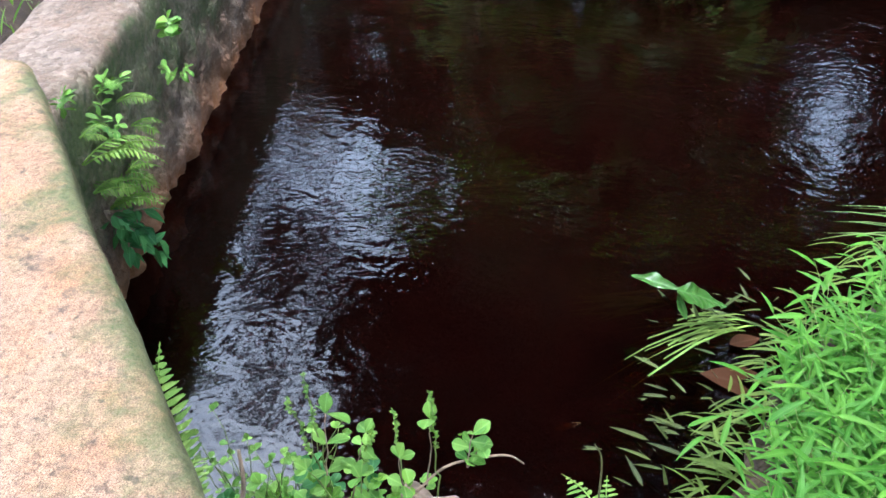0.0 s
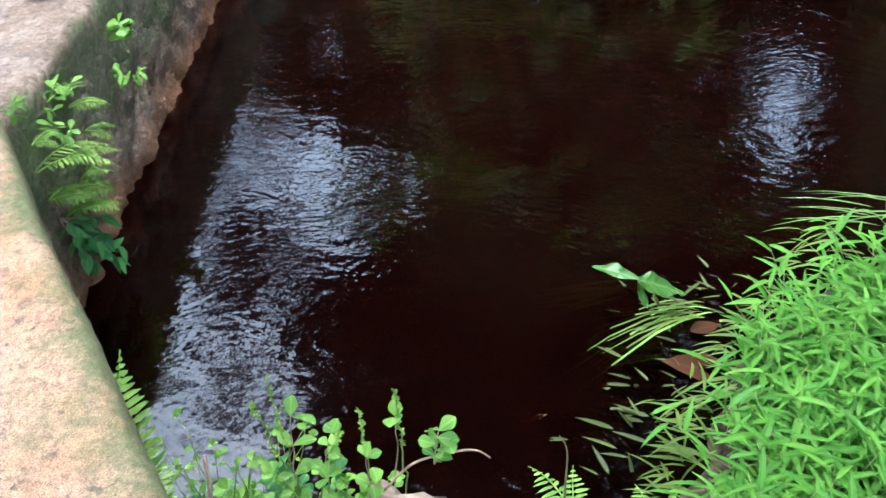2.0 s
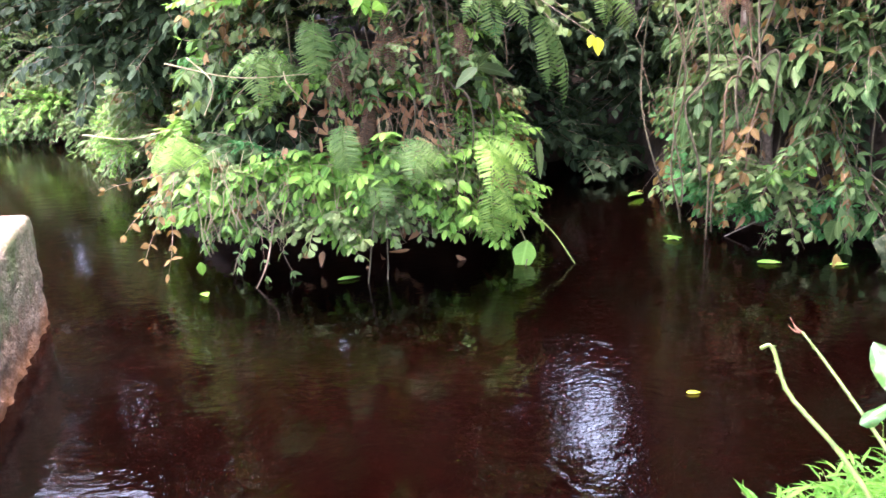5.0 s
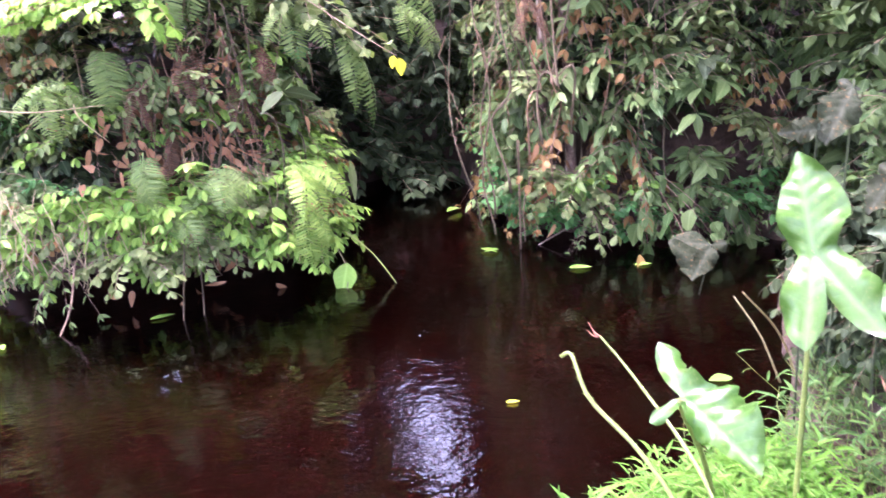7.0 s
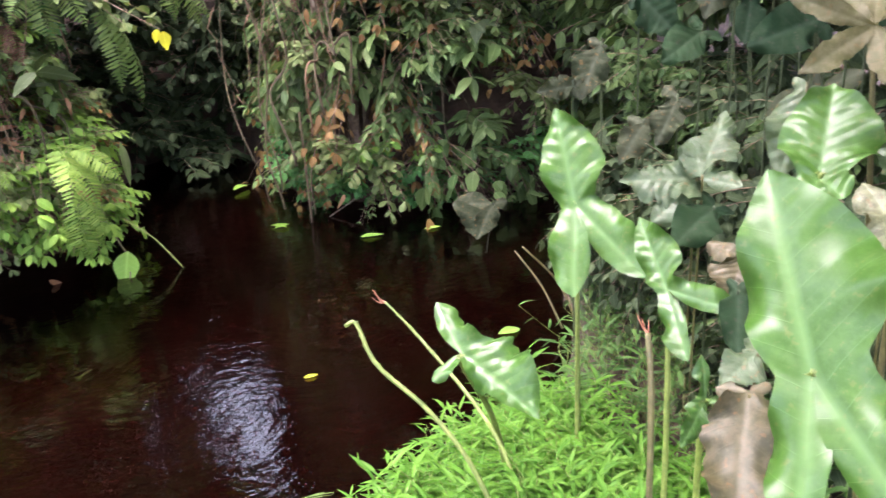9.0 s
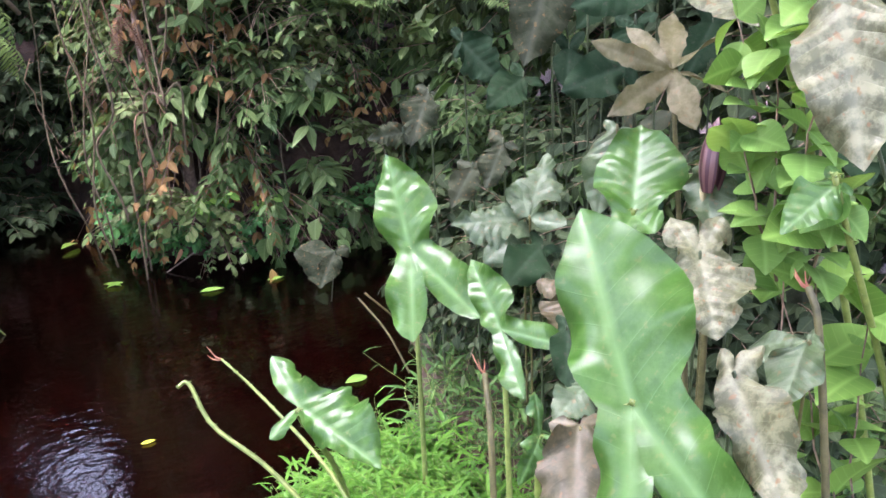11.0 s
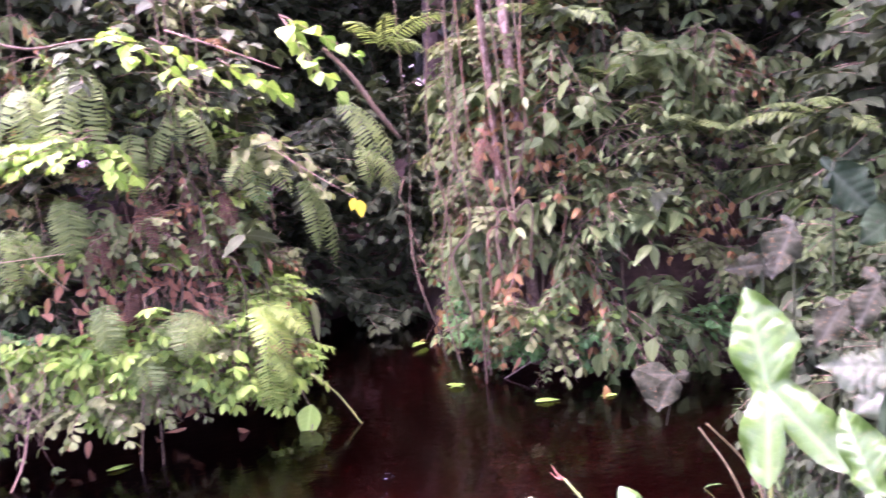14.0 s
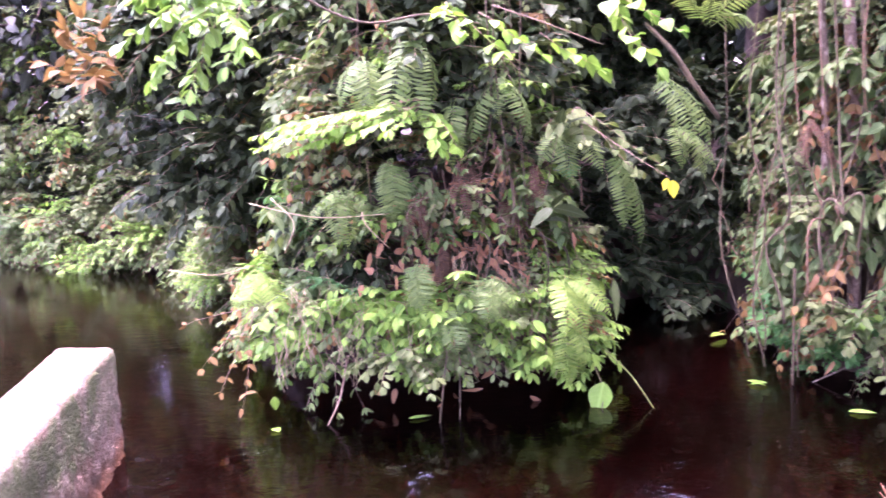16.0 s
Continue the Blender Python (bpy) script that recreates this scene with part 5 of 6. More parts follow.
# ---- bright climber beside the arums ----
def make_sprig_plant(name, label, mat, base, shoots, category="shrub", seed=0, thick=0.004, jitter=0.35):
    """A plant whose few shoots are placed one by one: tip, leaves along it, leaf size."""
    r = np.random.default_rng(seed)
    root = thing(name, label, category)
    base = np.array(base, float)
    for tip, pairs, size, shape, broad, from_ in shoots:
        wood, leaf = Soup(), Soup()
        a, b = np.array(from_ if from_ is not None else base, float), np.array(tip, float)
        sprig(wood, leaf, a, b - a, float(np.linalg.norm(b - a)), pairs, size, shape, r, 0.05, True, broad, thick, jitter)
        shoot = part("shoot", wood.mesh("shoot", TWIG), root)
        part("foliage", leaf.mesh("foliage", mat), shoot)
    return root


make_sprig_plant("climber", "bright green climber with broad oval leaves over the arums", BRIGHT, (2.30, 0.55, 0.35),
                 [((2.18, 0.60, 1.80), 8, 0.09, OVATE_FINE, 1.05, (2.28, 0.62, 1.25)), ((2.19, 0.52, 1.98), 7, 0.095, OVATE_FINE, 1.05, (2.24, 0.58, 1.60)),
                  ((2.12, 0.48, 1.72), 6, 0.09, OVATE_FINE, 1.05, (2.26, 0.58, 1.40)), ((2.24, 0.70, 1.86), 7, 0.09, OVATE_FINE, 1.05, (2.28, 0.62, 1.45)), ((2.30, 0.50, 1.90), 7, 0.09, OVATE_FINE, 1.05, (2.28, 0.56, 1.4)),
                  ((2.28, 0.62, 1.35), 4, 0.07, OVATE_FINE, 0.8, None), ((2.10, 0.44, 2.00), 4, 0.075, OVATE_FINE, 0.8, (2.16, 0.5, 1.75)), ((2.16, 0.66, 1.62), 6, 0.09, OVATE_FINE, 1.05, (2.28, 0.64, 1.30)), ((2.16, 0.44, 1.52), 6, 0.09, OVATE_FINE, 1.05, (2.28, 0.55, 1.25))], "climber", 21, jitter=0.7)
make_sprig_plant("shrub", "green shrub with large pointed leaves among the arums", FRESH, (2.42, 0.45, 0.35),
                 [((2.25, 0.50, 1.48), 6, 0.15, OVATE_FINE, 0.9, None), ((2.30, 0.36, 1.30), 5, 0.14, OVATE_FINE, 0.9, None), ((2.40, 0.62, 1.25), 6, 0.13, OVATE_FINE, 0.9, None)], "shrub", 22)


def make_spathe():
    root = thing("arum_flower", "maroon striped hooded arum flower", "flower")
    m, n, l, p = material("striped_spathe")
    uv, wave = n.new("ShaderNodeUVMap"), n.new("ShaderNodeTexWave")
    wave.bands_direction, wave.inputs["Scale"].default_value, wave.inputs["Distortion"].default_value = "Y", 2.2, 1.0
    l.new(uv.outputs[0], wave.inputs[0])
    r = ramp(n, [(0.35, (0.035, 0.008, 0.010)), (0.6, (0.10, 0.05, 0.04))])
    l.new(wave.outputs[0], r.inputs[0])
    l.new(r.outputs[0], p.inputs["Base Color"])
    p.inputs["Roughness"].default_value = 0.45
    s = Soup()
    c = np.array([2.276, 0.808, 1.44])
    v, uvs = [], []
    for i in range(12):
        u = i / 11
        rad = 0.032 * math.sin(math.pi * min(1, 0.15 + 0.85 * u)) ** 0.7 + 0.002
        for j in range(11):
            a = -2.3 + 4.6 * j / 10
            v.append(c + np.array([0.03 * u + rad * math.sin(a), -rad * math.cos(a) * -1 - 0.02, 0.17 * u]))
            uvs.append((u, j / 10))
    s.add(v, [(i * 11 + j, i * 11 + j + 1, (i + 1) * 11 + j + 1, (i + 1) * 11 + j) for i in range(11) for j in range(10)], uvs)
    part("hood", s.mesh("hood", m), root)
    t = Soup()
    t.tube(bend((2.30, 0.82, float(ground_height(2.30, 0.82))), c + np.array([0, 0, 0.01]), 0.0, 8, 0.008), [0.010, 0.008], 8)
    part("flower_stalk", t.mesh("flower_stalk", STALK_OLD), root)


make_spathe()

def make_twig(points, radius, label, mat=None, name="twig"):
    s = Soup()
    s.tube(spline(points, 18), radius, 6)
    return tagged(new(name, s.mesh(name, mat or TWIG)), label, name)


# ---- ferns ----
FERN_SEED = itertools.count(0)


def bank_fern(place, fronds, length, mat, spread, lift, turn, hang):
    label = "fern with pale drooping feathery fronds on the bank" if mat is FERN_PALE else "green fern with long feathery fronds hanging from the bank"
    make_fern(place, label, fronds, length, mat, spread, lift, turn, next(FERN_SEED), 21, 0.13 if mat is FERN else 0.11, 0.25, hang)


bank_fern((0.48, 5.95, 2.6), 3, 0.85, FERN, (-0.6, 0.6), (0.85, 1.25), 180, True)
bank_fern((0.1, 5.95, 2.45), 3, 0.50, FERN, (-0.8, 0.8), (0.65, 1.15), 180, True)
bank_fern((0.26, 5.90, 1.75), 3, 0.50, FERN, (-0.6, 0.6), (0.95, 1.35), 180, True)
bank_fern((0.72, 5.90, 2.15), 2, 0.70, FERN, (-0.2, 0.3), (1.20, 1.45), 180, True)
bank_fern((1.8, 5.85, 1.75), 4, 0.85, FERN, (-0.9, 0.3), (0.75, 1.25), 200, True)
bank_fern((2.15, 5.95, 2.25), 3, 0.75, FERN, (-0.8, 0.2), (0.65, 1.15), 205, True)
bank_fern((0.9, 5.62, 0.95), 4, 0.50, FERN, (-1.2, 1.2), (0.55, 1.25), 180, True)
bank_fern((0.4, 5.62, 1.08), 3, 0.50, FERN, (-0.7, 0.7), (0.85, 1.35), 180, True)
bank_fern((1.35, 5.62, 0.92), 4, 0.62, FERN_PALE, (-1.3, 0.2), (0.35, 0.95), 180, True)
bank_fern((1.42, 5.59, 0.62), 3, 0.48, FERN_PALE, (-0.9, 0.5), (0.65, 1.25), 190, True)
bank_fern((-0.70, 5.90, 1.02), 4, 0.45, FERN_PALE, (-1.4, 1.0), (0.35, 0.85), 170, True)
bank_fern((0.62, 5.64, 0.75), 3, 0.42, FERN, (-0.9, 0.9), (0.75, 1.25), 180, True)
bank_fern((1.05, 6.00, 2.3), 4, 0.60, FERN, (-1.2, 1.2), (0.45, 1.05), 180, True)
bank_fern((-0.1, 6.00, 1.55), 4, 0.55, FERN, (-1.2, 1.2), (0.45, 1.05), 180, True)
bank_fern((1.5, 5.95, 1.95), 3, 0.65, FERN, (-0.8, 0.8), (0.55, 1.15), 180, True)
bank_fern((2.35, 6.20, 1.9), 3, 0.60, FERN, (-0.8, 0.8), (0.55, 1.15), 210, True)
bank_fern((4.25, 5.55, 2.15), 5, 0.75, FERN, (-1.5, 1.5), (0.0, 0.6), 160, False)
bank_fern((4.55, 5.25, 1.8), 4, 0.70, FERN, (-1.5, 1.5), (0.0, 0.6), 160, False)
bank_fern((3.85, 5.85, 2.75), 4, 0.80, FERN, (-1.5, 1.5), (-0.1, 0.6), 170, False)
bank_fern((2.65, 6.30, 2.6), 4, 0.70, FERN, (-1.4, 1.4), (0.0, 0.7), 185, False)
bank_fern((4.35, 3.60, 1.85), 4, 0.75, FERN, (-1.5, 1.5), (0.0, 0.6), 110, False)
for i, (x, z, ln) in enumerate([(0.45, 1.5, 0.5), (0.78, 1.75, 0.6), (1.05, 1.45, 0.5), (0.62, 1.2, 0.45), (1.25, 1.7, 0.5), (3.2, 1.9, 0.6)]):
    make_fern((x, 5.95 if x < 2 else 5.8, z), "dead brown fern with fronds hanging down the bank", 3, ln, DEAD_FERN, (-0.7, 0.7), (0.7, 1.3), 180, 80 + i, 24, 0.055, 0.15, True)
# in the corner of the wall and along the slab's edge
WALL_FERNS = [((-1.21, 1.90, 0.50), 2, 0.30, 0.052, -42), ((-1.21, 1.96, 0.30), 4, 0.20, 0.046, -50), ((-1.21, 1.90, 0.40), 3, 0.16, 0.040, -35), ((-1.22, 2.12, 0.33), 3, 0.15, 0.038, -60), ((-1.21, 2.00, 0.37), 3, 0.17, 0.042, -60), ((-1.22, 2.20, 0.55), 2, 0.16, 0.036, -50), ((-1.22, 2.24, 0.44), 2, 0.15, 0.034, -55),
              ((-1.21, 1.92, 0.58), 2, 0.13, 0.032, -30), ((-1.21, 2.02, 0.45), 2, 0.20, 0.044, -48)]
for i, (place, k, length, breadth, turn) in enumerate(WALL_FERNS):
    make_fern(place, "small bright green fern growing from the concrete wall", k, length, FERN_PALE, (-0.6, 0.6), (-0.35, 0.25), turn, 40 + i, 16, breadth, 0.3)
make_sprig_plant("weed", "hanging weed with narrow green leaves on the wall's foot", EMERALD, (-1.21, 1.92, 0.32),
                 [((x, y, z), 6, 0.065, LANCE, 0.5, None) for x, y, z in ((-1.12, 1.98, 0.22), (-1.10, 1.95, 0.15), (-1.13, 2.03, 0.15), (-1.14, 1.90, 0.18), (-1.12, 1.93, 0.24), (-1.13, 2.06, 0.24))], "weed", 43, 0.003)
make_fern((-0.45, 0.74, 0.46), "ladder fern with broad pale green leaflets beside the slab", 2, 0.50, FERN_PALE, (-0.10, 0.10), (0.80, 0.95), 36, 60, 20, 0.058, 0.15)
make_fern((-0.40, 0.66, 0.54), "ladder fern with broad pale green leaflets beside the slab", 2, 0.24, FERN_PALE, (-0.3, 0.3), (0.2, 0.5), 35, 61, 14, 0.035, 0.3)
make_twig([(0.26, 0.82, 0.34), (0.265, 0.86, 0.50), (0.265, 0.88, 0.57), (0.25, 0.88, 0.61)], [0.0022, 0.001], "thin pale bent grass stem at the water's edge", STALK_OLD)
make_fern((0.31, 0.80, 0.36), "young fern frond at the water's edge", 2, 0.24, FERN_PALE, (-0.5, 0.3), (0.4, 0.8), 10, 62, 14, 0.04, 0.3)
make_fern((0.42, 0.78, 0.36), "young fern frond at the water's edge", 2, 0.20, FERN_PALE, (-0.5, 0.5), (0.4, 0.8), -10, 63, 13, 0.04, 0.3)


# ---- weeds by the slab ----
def make_weed(place, label, mat, shoots, seed, size=0.03, height=0.22, spike=False, broad=1.2, spread=0.5):
    r = np.random.default_rng(seed)
    root = thing("weed", label, "weed", "weeds beside the slab")
    for i in range(shoots):
        wood, leaf, seeds = Soup(), Soup(), Soup()
        way = np.array([r.normal(0, spread), r.normal(0.15, spread), 1.0])
        h = height * r.uniform(0.7, 1.2)
        sprig(wood, leaf, np.array(place) + r.normal(0, 0.012, 3), way, h, int(r.integers(3, 6)), size, OBOVATE_FINE, r, 0.08, True, broad, 0.0022)
        shoot = part("shoot", wood.mesh("shoot", STALK), root)
        part("foliage", leaf.mesh("foliage", mat), shoot)
        if spike:
            top = np.array(place) + unit(way) * h * 0.95
            path = bend(top, top + np.array([r.normal(0, 0.03), r.normal(0.02, 0.02), 0.11]), 0.01, 8)
            seeds.tube(path, [0.0015, 0.001], 4)
            k = 26
            u = r.integers(0, 7, k)
            p = path[u] + (path[u + 1] - path[u]) * r.random((k, 1))
            d = r.normal(0, 1, (k, 3))
            seeds.leaves(p, d, np.array([0, 0, 1.0]) + r.normal(0, 0.3, (k, 3)), 0.009, 0.003, 0.1, OVATE)
            part("seed_spike", seeds.mesh("seed_spike", FERN_PALE), shoot, "pale green seed spike")


for i, (x, y, n, h, mat) in enumerate([(-0.44, 0.84, 3, 0.14, FRESH), (-0.38, 0.80, 4, 0.13, FRESH), (-0.31, 0.80, 4, 0.14, FRESH), (-0.25, 0.78, 4, 0.15, LIME), (-0.20, 0.84, 4, 0.16, FRESH),
                                       (-0.15, 0.82, 3, 0.15, LIME), (-0.09, 0.80, 3, 0.10, FRESH), (-0.36, 0.70, 4, 0.12, FRESH), (-0.26, 0.70, 4, 0.12, LIME), (-0.16, 0.73, 3, 0.10, FRESH), (-0.48, 0.90, 3, 0.13, FRESH),
                                       (-0.04, 0.76, 2, 0.08, LIME), (-0.41, 0.76, 4, 0.10, LIME), (-0.34, 0.84, 4, 0.12, FRESH), (-0.28, 0.85, 4, 0.12, FRESH), (-0.22, 0.72, 4, 0.12, FRESH), (-0.12, 0.76, 3, 0.11, FRESH), (-0.30, 0.74, 4, 0.13, LIME)]):
    make_weed((x, y, float(ground_height(x, y)) - 0.01), "small round-leaved green weed on the soil", mat, n + 3, 500 + i, 0.029, h, False, 0.8, 0.7)
for i, (x, y, n, h) in enumerate([(-0.47, 0.90, 7, 0.34), (-0.41, 0.88, 7, 0.36), (-0.36, 0.90, 6, 0.34), (-0.43, 0.86, 6, 0.30), (-0.33, 0.90, 6, 0.30)]):
    make_weed((x, y, float(ground_height(x, y)) - 0.01), "feathery weed with tiny blue-green leaflets", FRESH, n, 520 + i, 0.017, h, False, 0.9, 0.35)
make_sprig_plant("weed", "low weed with paired rounded leaves along a runner", FRESH, (-0.06, 0.86, 0.42),
                 [((0.03, 0.90, 0.60), 5, 0.034, OBOVATE_FINE, 0.8, (0.02, 0.88, 0.52)), ((0.045, 0.89, 0.57), 3, 0.03, OBOVATE_FINE, 0.8, (0.02, 0.88, 0.52)), ((-0.03, 0.90, 0.63), 2, 0.04, OBOVATE_FINE, 0.8, None),
                  ((-0.10, 0.86, 0.57), 2, 0.038, OBOVATE_FINE, 0.8, (-0.10, 0.86, 0.46)), ((-0.25, 0.90, 0.62), 3, 0.045, OBOVATE_FINE, 0.8, (-0.25, 0.86, 0.46)), ((-0.17, 0.90, 0.60), 5, 0.034, OBOVATE_FINE, 0.8, (-0.20, 0.84, 0.45))], "weed", 41, 0.002)


def make_seed_stem(base, top, bare, seed):
    """A thin stem that ends in a spike of small seeds."""
    r = np.random.default_rng(seed)
    root = thing("seed_stem", "thin upright stem with a pale green seed spike", "weed", "weeds beside the slab")
    path = bend(base, top, 0.0, 12, 0.004, r)
    s, t = Soup(), Soup()
    s.tube(path, [0.0018, 0.0009], 5)
    k = 80
    u = (bare + (1 - bare) * r.random(k)) * 10.99
    p = path[u.astype(int)] + (path[u.astype(int) + 1] - path[u.astype(int)]) * (u % 1)[:, None]
    d = r.normal(0, 1, (k, 3)) + np.array([0, 0, 0.8])
    t.leaves(p, d, np.array([0, 0, 1.0]) + r.normal(0, 0.4, (k, 3)), 0.0085, 0.0028, 0.1, OVATE)
    part("stem", s.mesh("stem", STALK), root)
    part("seed_spike", t.mesh("seed_spike", FERN_PALE), root, "pale green seed spike")


for i, (base, top, bare) in enumerate([((-0.24, 0.86, 0.42), (-0.28, 0.92, 0.71), 0.45), ((-0.24, 0.86, 0.42), (-0.31, 0.90, 0.66), 0.5), ((-0.10, 0.85, 0.40), (-0.115, 0.90, 0.645), 0.55),
                                       ((-0.20, 0.84, 0.42), (-0.155, 0.88, 0.60), 0.6), ((-0.03, 0.86, 0.42), (-0.045, 0.90, 0.70), 0.55)]):
    make_seed_stem(base, top, bare, 560 + i)
make_weed((-1.24, 2.72, 0.55), "small bright seedling rooted in the concrete wall", LIME, 2, 530, 0.05, 0.06, False, 1.0, 0.4)
for i, (y, z, h) in enumerate([(1.87, 0.70, 0.07), (2.10, 0.60, 0.08), (2.22, 0.58, 0.06), (2.62, 0.42, 0.05), (2.05, 0.52, 0.09)]):
    make_weed((-1.21, y, z), "tuft of narrow weeds on the concrete wall", LIME if i % 2 else FRESH, 3, 540 + i, 0.04, h, False, 0.42, 0.8)
for i, (x, y, h) in enumerate([(-0.46, 0.80, 0.16), (-0.42, 0.84, 0.15), (-0.38, 0.80, 0.18), (-0.35, 0.86, 0.17), (-0.33, 0.78, 0.19), (-0.30, 0.84, 0.20), (-0.27, 0.80, 0.20), (-0.25, 0.88, 0.22), (-0.23, 0.82, 0.22),
                               (-0.21, 0.86, 0.22), (-0.19, 0.80, 0.22), (-0.17, 0.86, 0.22), (-0.40, 0.88, 0.14), (-0.28, 0.90, 0.20)]):
    make_weed((x, y, float(ground_height(x, y)) - 0.01), "round-leaved green weed crowding beside the slab", (EMERALD, FRESH, LIME)[i % 3], 3, 580 + i, 0.031, h, False, 0.9, 0.42)


def make_stump():
    """A rotten stub of wood in the corner by the slab."""
    r = np.random.default_rng(3)
    s = Soup()
    v, rings, sides = [], 9, 16
    for i in range(rings):
        for j in range(sides):
            a = 2 * math.pi * j / sides
            rad = 0.055 + 0.012 * math.sin(3 * a + i) + r.normal(0, 0.004)
            v.append((-0.10 + 0.16 * i / (rings - 1), 0.83 - 0.05 * i / (rings - 1) + rad * math.cos(a), 0.44 + rad * 0.8 * math.sin(a) + (r.normal(0, 0.008) if i in (0, rings - 1) else 0)))
    s.add(v, [(i * sides + j, i * sides + (j + 1) % sides, (i + 1) * sides + (j + 1) % sides, (i + 1) * sides + j) for i in range(rings - 1) for j in range(sides)]
          + [tuple(reversed(range(sides))), tuple((rings - 1) * sides + j for j in range(sides))])
    tagged(new("log", s.mesh("log", STUMP)), "short rotten pale brown log among the weeds", "log")


make_stump()


make_twig([(-0.08, 0.85, 0.47), (-0.02, 0.88, 0.52), (0.06, 0.89, 0.545), (0.10, 0.89, 0.55), (0.125, 0.89, 0.53)], [0.003, 0.0015], "thin bare twig reaching over the water")
make_twig([(-0.40, 0.74, 0.45), (-0.39, 0.80, 0.52), (-0.40, 0.84, 0.58)], [0.006, 0.004], "short dry brown stick among the weeds")
make_twig([(0.60, 5.50, 0.62), (0.55, 5.45, 0.30), (0.50, 5.42, -0.05)], [0.004, 0.006], "thin stick hanging down into the water", VINE)
make_twig([(0.66, 5.52, 0.30), (0.65, 5.48, 0.10), (0.64, 5.46, -0.05)], [0.004, 0.005], "thin stick hanging down into the water", VINE)
make_twig([(-0.10, 5.80, 0.40), (-0.16, 5.62, 0.15), (-0.26, 5.50, -0.03)], [0.008, 0.005], "dry stick slanting into the water")
make_twig([(1.70, 5.70, 0.35), (1.85, 5.60, 0.20), (1.98, 5.45, -0.02)], [0.006, 0.004], "bent green stem dipping to the water", STALK)
make_twig([(1.62, 5.68, 0.25), (1.66, 5.60, 0.10), (1.62, 5.50, 0.0)], [0.006, 0.004], "pale stem dipping to the water", STALK_OLD)
make_twig([(3.95, 5.55, 0.42), (3.60, 5.68, 0.20), (3.25, 5.80, 0.0)], [0.010, 0.006], "pale dead branch slanting into the water", PALE_BARK, "branch")
make_twig([(3.10, 5.80, 0.85), (3.09, 5.78, 0.40), (3.08, 5.76, 0.0)], [0.010, 0.008], "thin pale stem standing in the water", VINE)
make_twig([(-0.55, 5.85, 3.20), (-0.30, 5.75, 2.87), (0.13, 5.72, 2.65), (0.56, 5.72, 2.69), (0.9, 5.75, 2.62)], [0.010, 0.006], "long arching bare branch", VINE, "branch")
make_twig([(2.06, 5.90, 2.60), (2.22, 5.82, 2.40), (2.38, 5.80, 2.15), (2.56, 5.84, 1.93)], [0.014, 0.020, 0.016], "dead grey broken branch leaning over the inlet", VINE, "branch")
make_twig([(1.00, 5.85, 2.75), (1.35, 5.72, 2.60), (1.70, 5.66, 2.45)], [0.006, 0.003], "thin branch with young leaves", TWIG, "branch")

# ---- bright overhanging branches ----
make_sprig_plant("branch", "arching branch with layered bright yellow-green leaves", LIME, (0.75, 6.10, 1.90),
                 [((-0.56, 5.70, 1.96), 24, 0.075, ELLIPSE, 0.55, (0.55, 5.85, 2.10)), ((-0.48, 5.60, 2.00), 22, 0.075, ELLIPSE, 0.55, (0.50, 5.80, 2.14)), ((-0.38, 5.66, 1.90), 22, 0.07, ELLIPSE, 0.55, (0.50, 5.82, 2.05)),
                  ((-0.20, 5.52, 2.02), 20, 0.075, ELLIPSE, 0.55, (0.50, 5.76, 2.15)), ((-0.45, 5.80, 2.06), 22, 0.075, ELLIPSE, 0.55, (0.50, 5.90, 2.16)), ((0.05, 5.50, 1.96), 14, 0.075, ELLIPSE, 0.55, (0.50, 5.74, 2.12)),
                  *[((-0.56 + 0.10 * k, 5.52 + 0.05 * (k * 3 % 8), 1.90 + 0.02 * (k * 5 % 9)), 20 - k, 0.075, ELLIPSE, 0.55, (0.50, 5.76 + 0.02 * (k % 5), 2.10)) for k in range(9)],
                  ((0.58, 5.60, 1.84), 7, 0.09, ELLIPSE, 0.9, (0.50, 5.85, 2.12)), ((0.72, 5.62, 1.86), 6, 0.09, ELLIPSE, 0.9, (0.55, 5.85, 2.10)), ((0.48, 5.85, 2.12), 2, 0.08, ELLIPSE, 0.9, None)], "branch", 31, jitter=0.2)
make_sprig_plant("branch", "leafy branch with young yellow-green leaves", LIME, (0.70, 6.00, 2.80),
                 [((1.00, 5.62, 2.48), 6, 0.11, OVATE, 0.9, None), ((0.75, 5.60, 2.58), 6, 0.10, OVATE, 0.9, None), ((1.30, 5.60, 2.42), 5, 0.10, OVATE, 0.9, (0.9, 5.8, 2.7)),
                  ((1.66, 5.60, 2.30), 5, 0.11, OVATE, 0.9, (1.3, 5.75, 2.55)), ((0.62, 5.65, 2.72), 4, 0.10, OVATE, 0.9, None)], "branch", 32)
make_sprig_plant("branch", "leafy branch with broad fresh green leaves", FRESH, (1.80, 6.00, 2.85),
                 [((1.90, 5.62, 2.42), 6, 0.12, OVATE, 1.0, None), ((2.08, 5.60, 2.30), 5, 0.12, OVATE, 1.0, None), ((2.20, 5.66, 2.55), 5, 0.11, OVATE, 1.0, None)], "branch", 33)
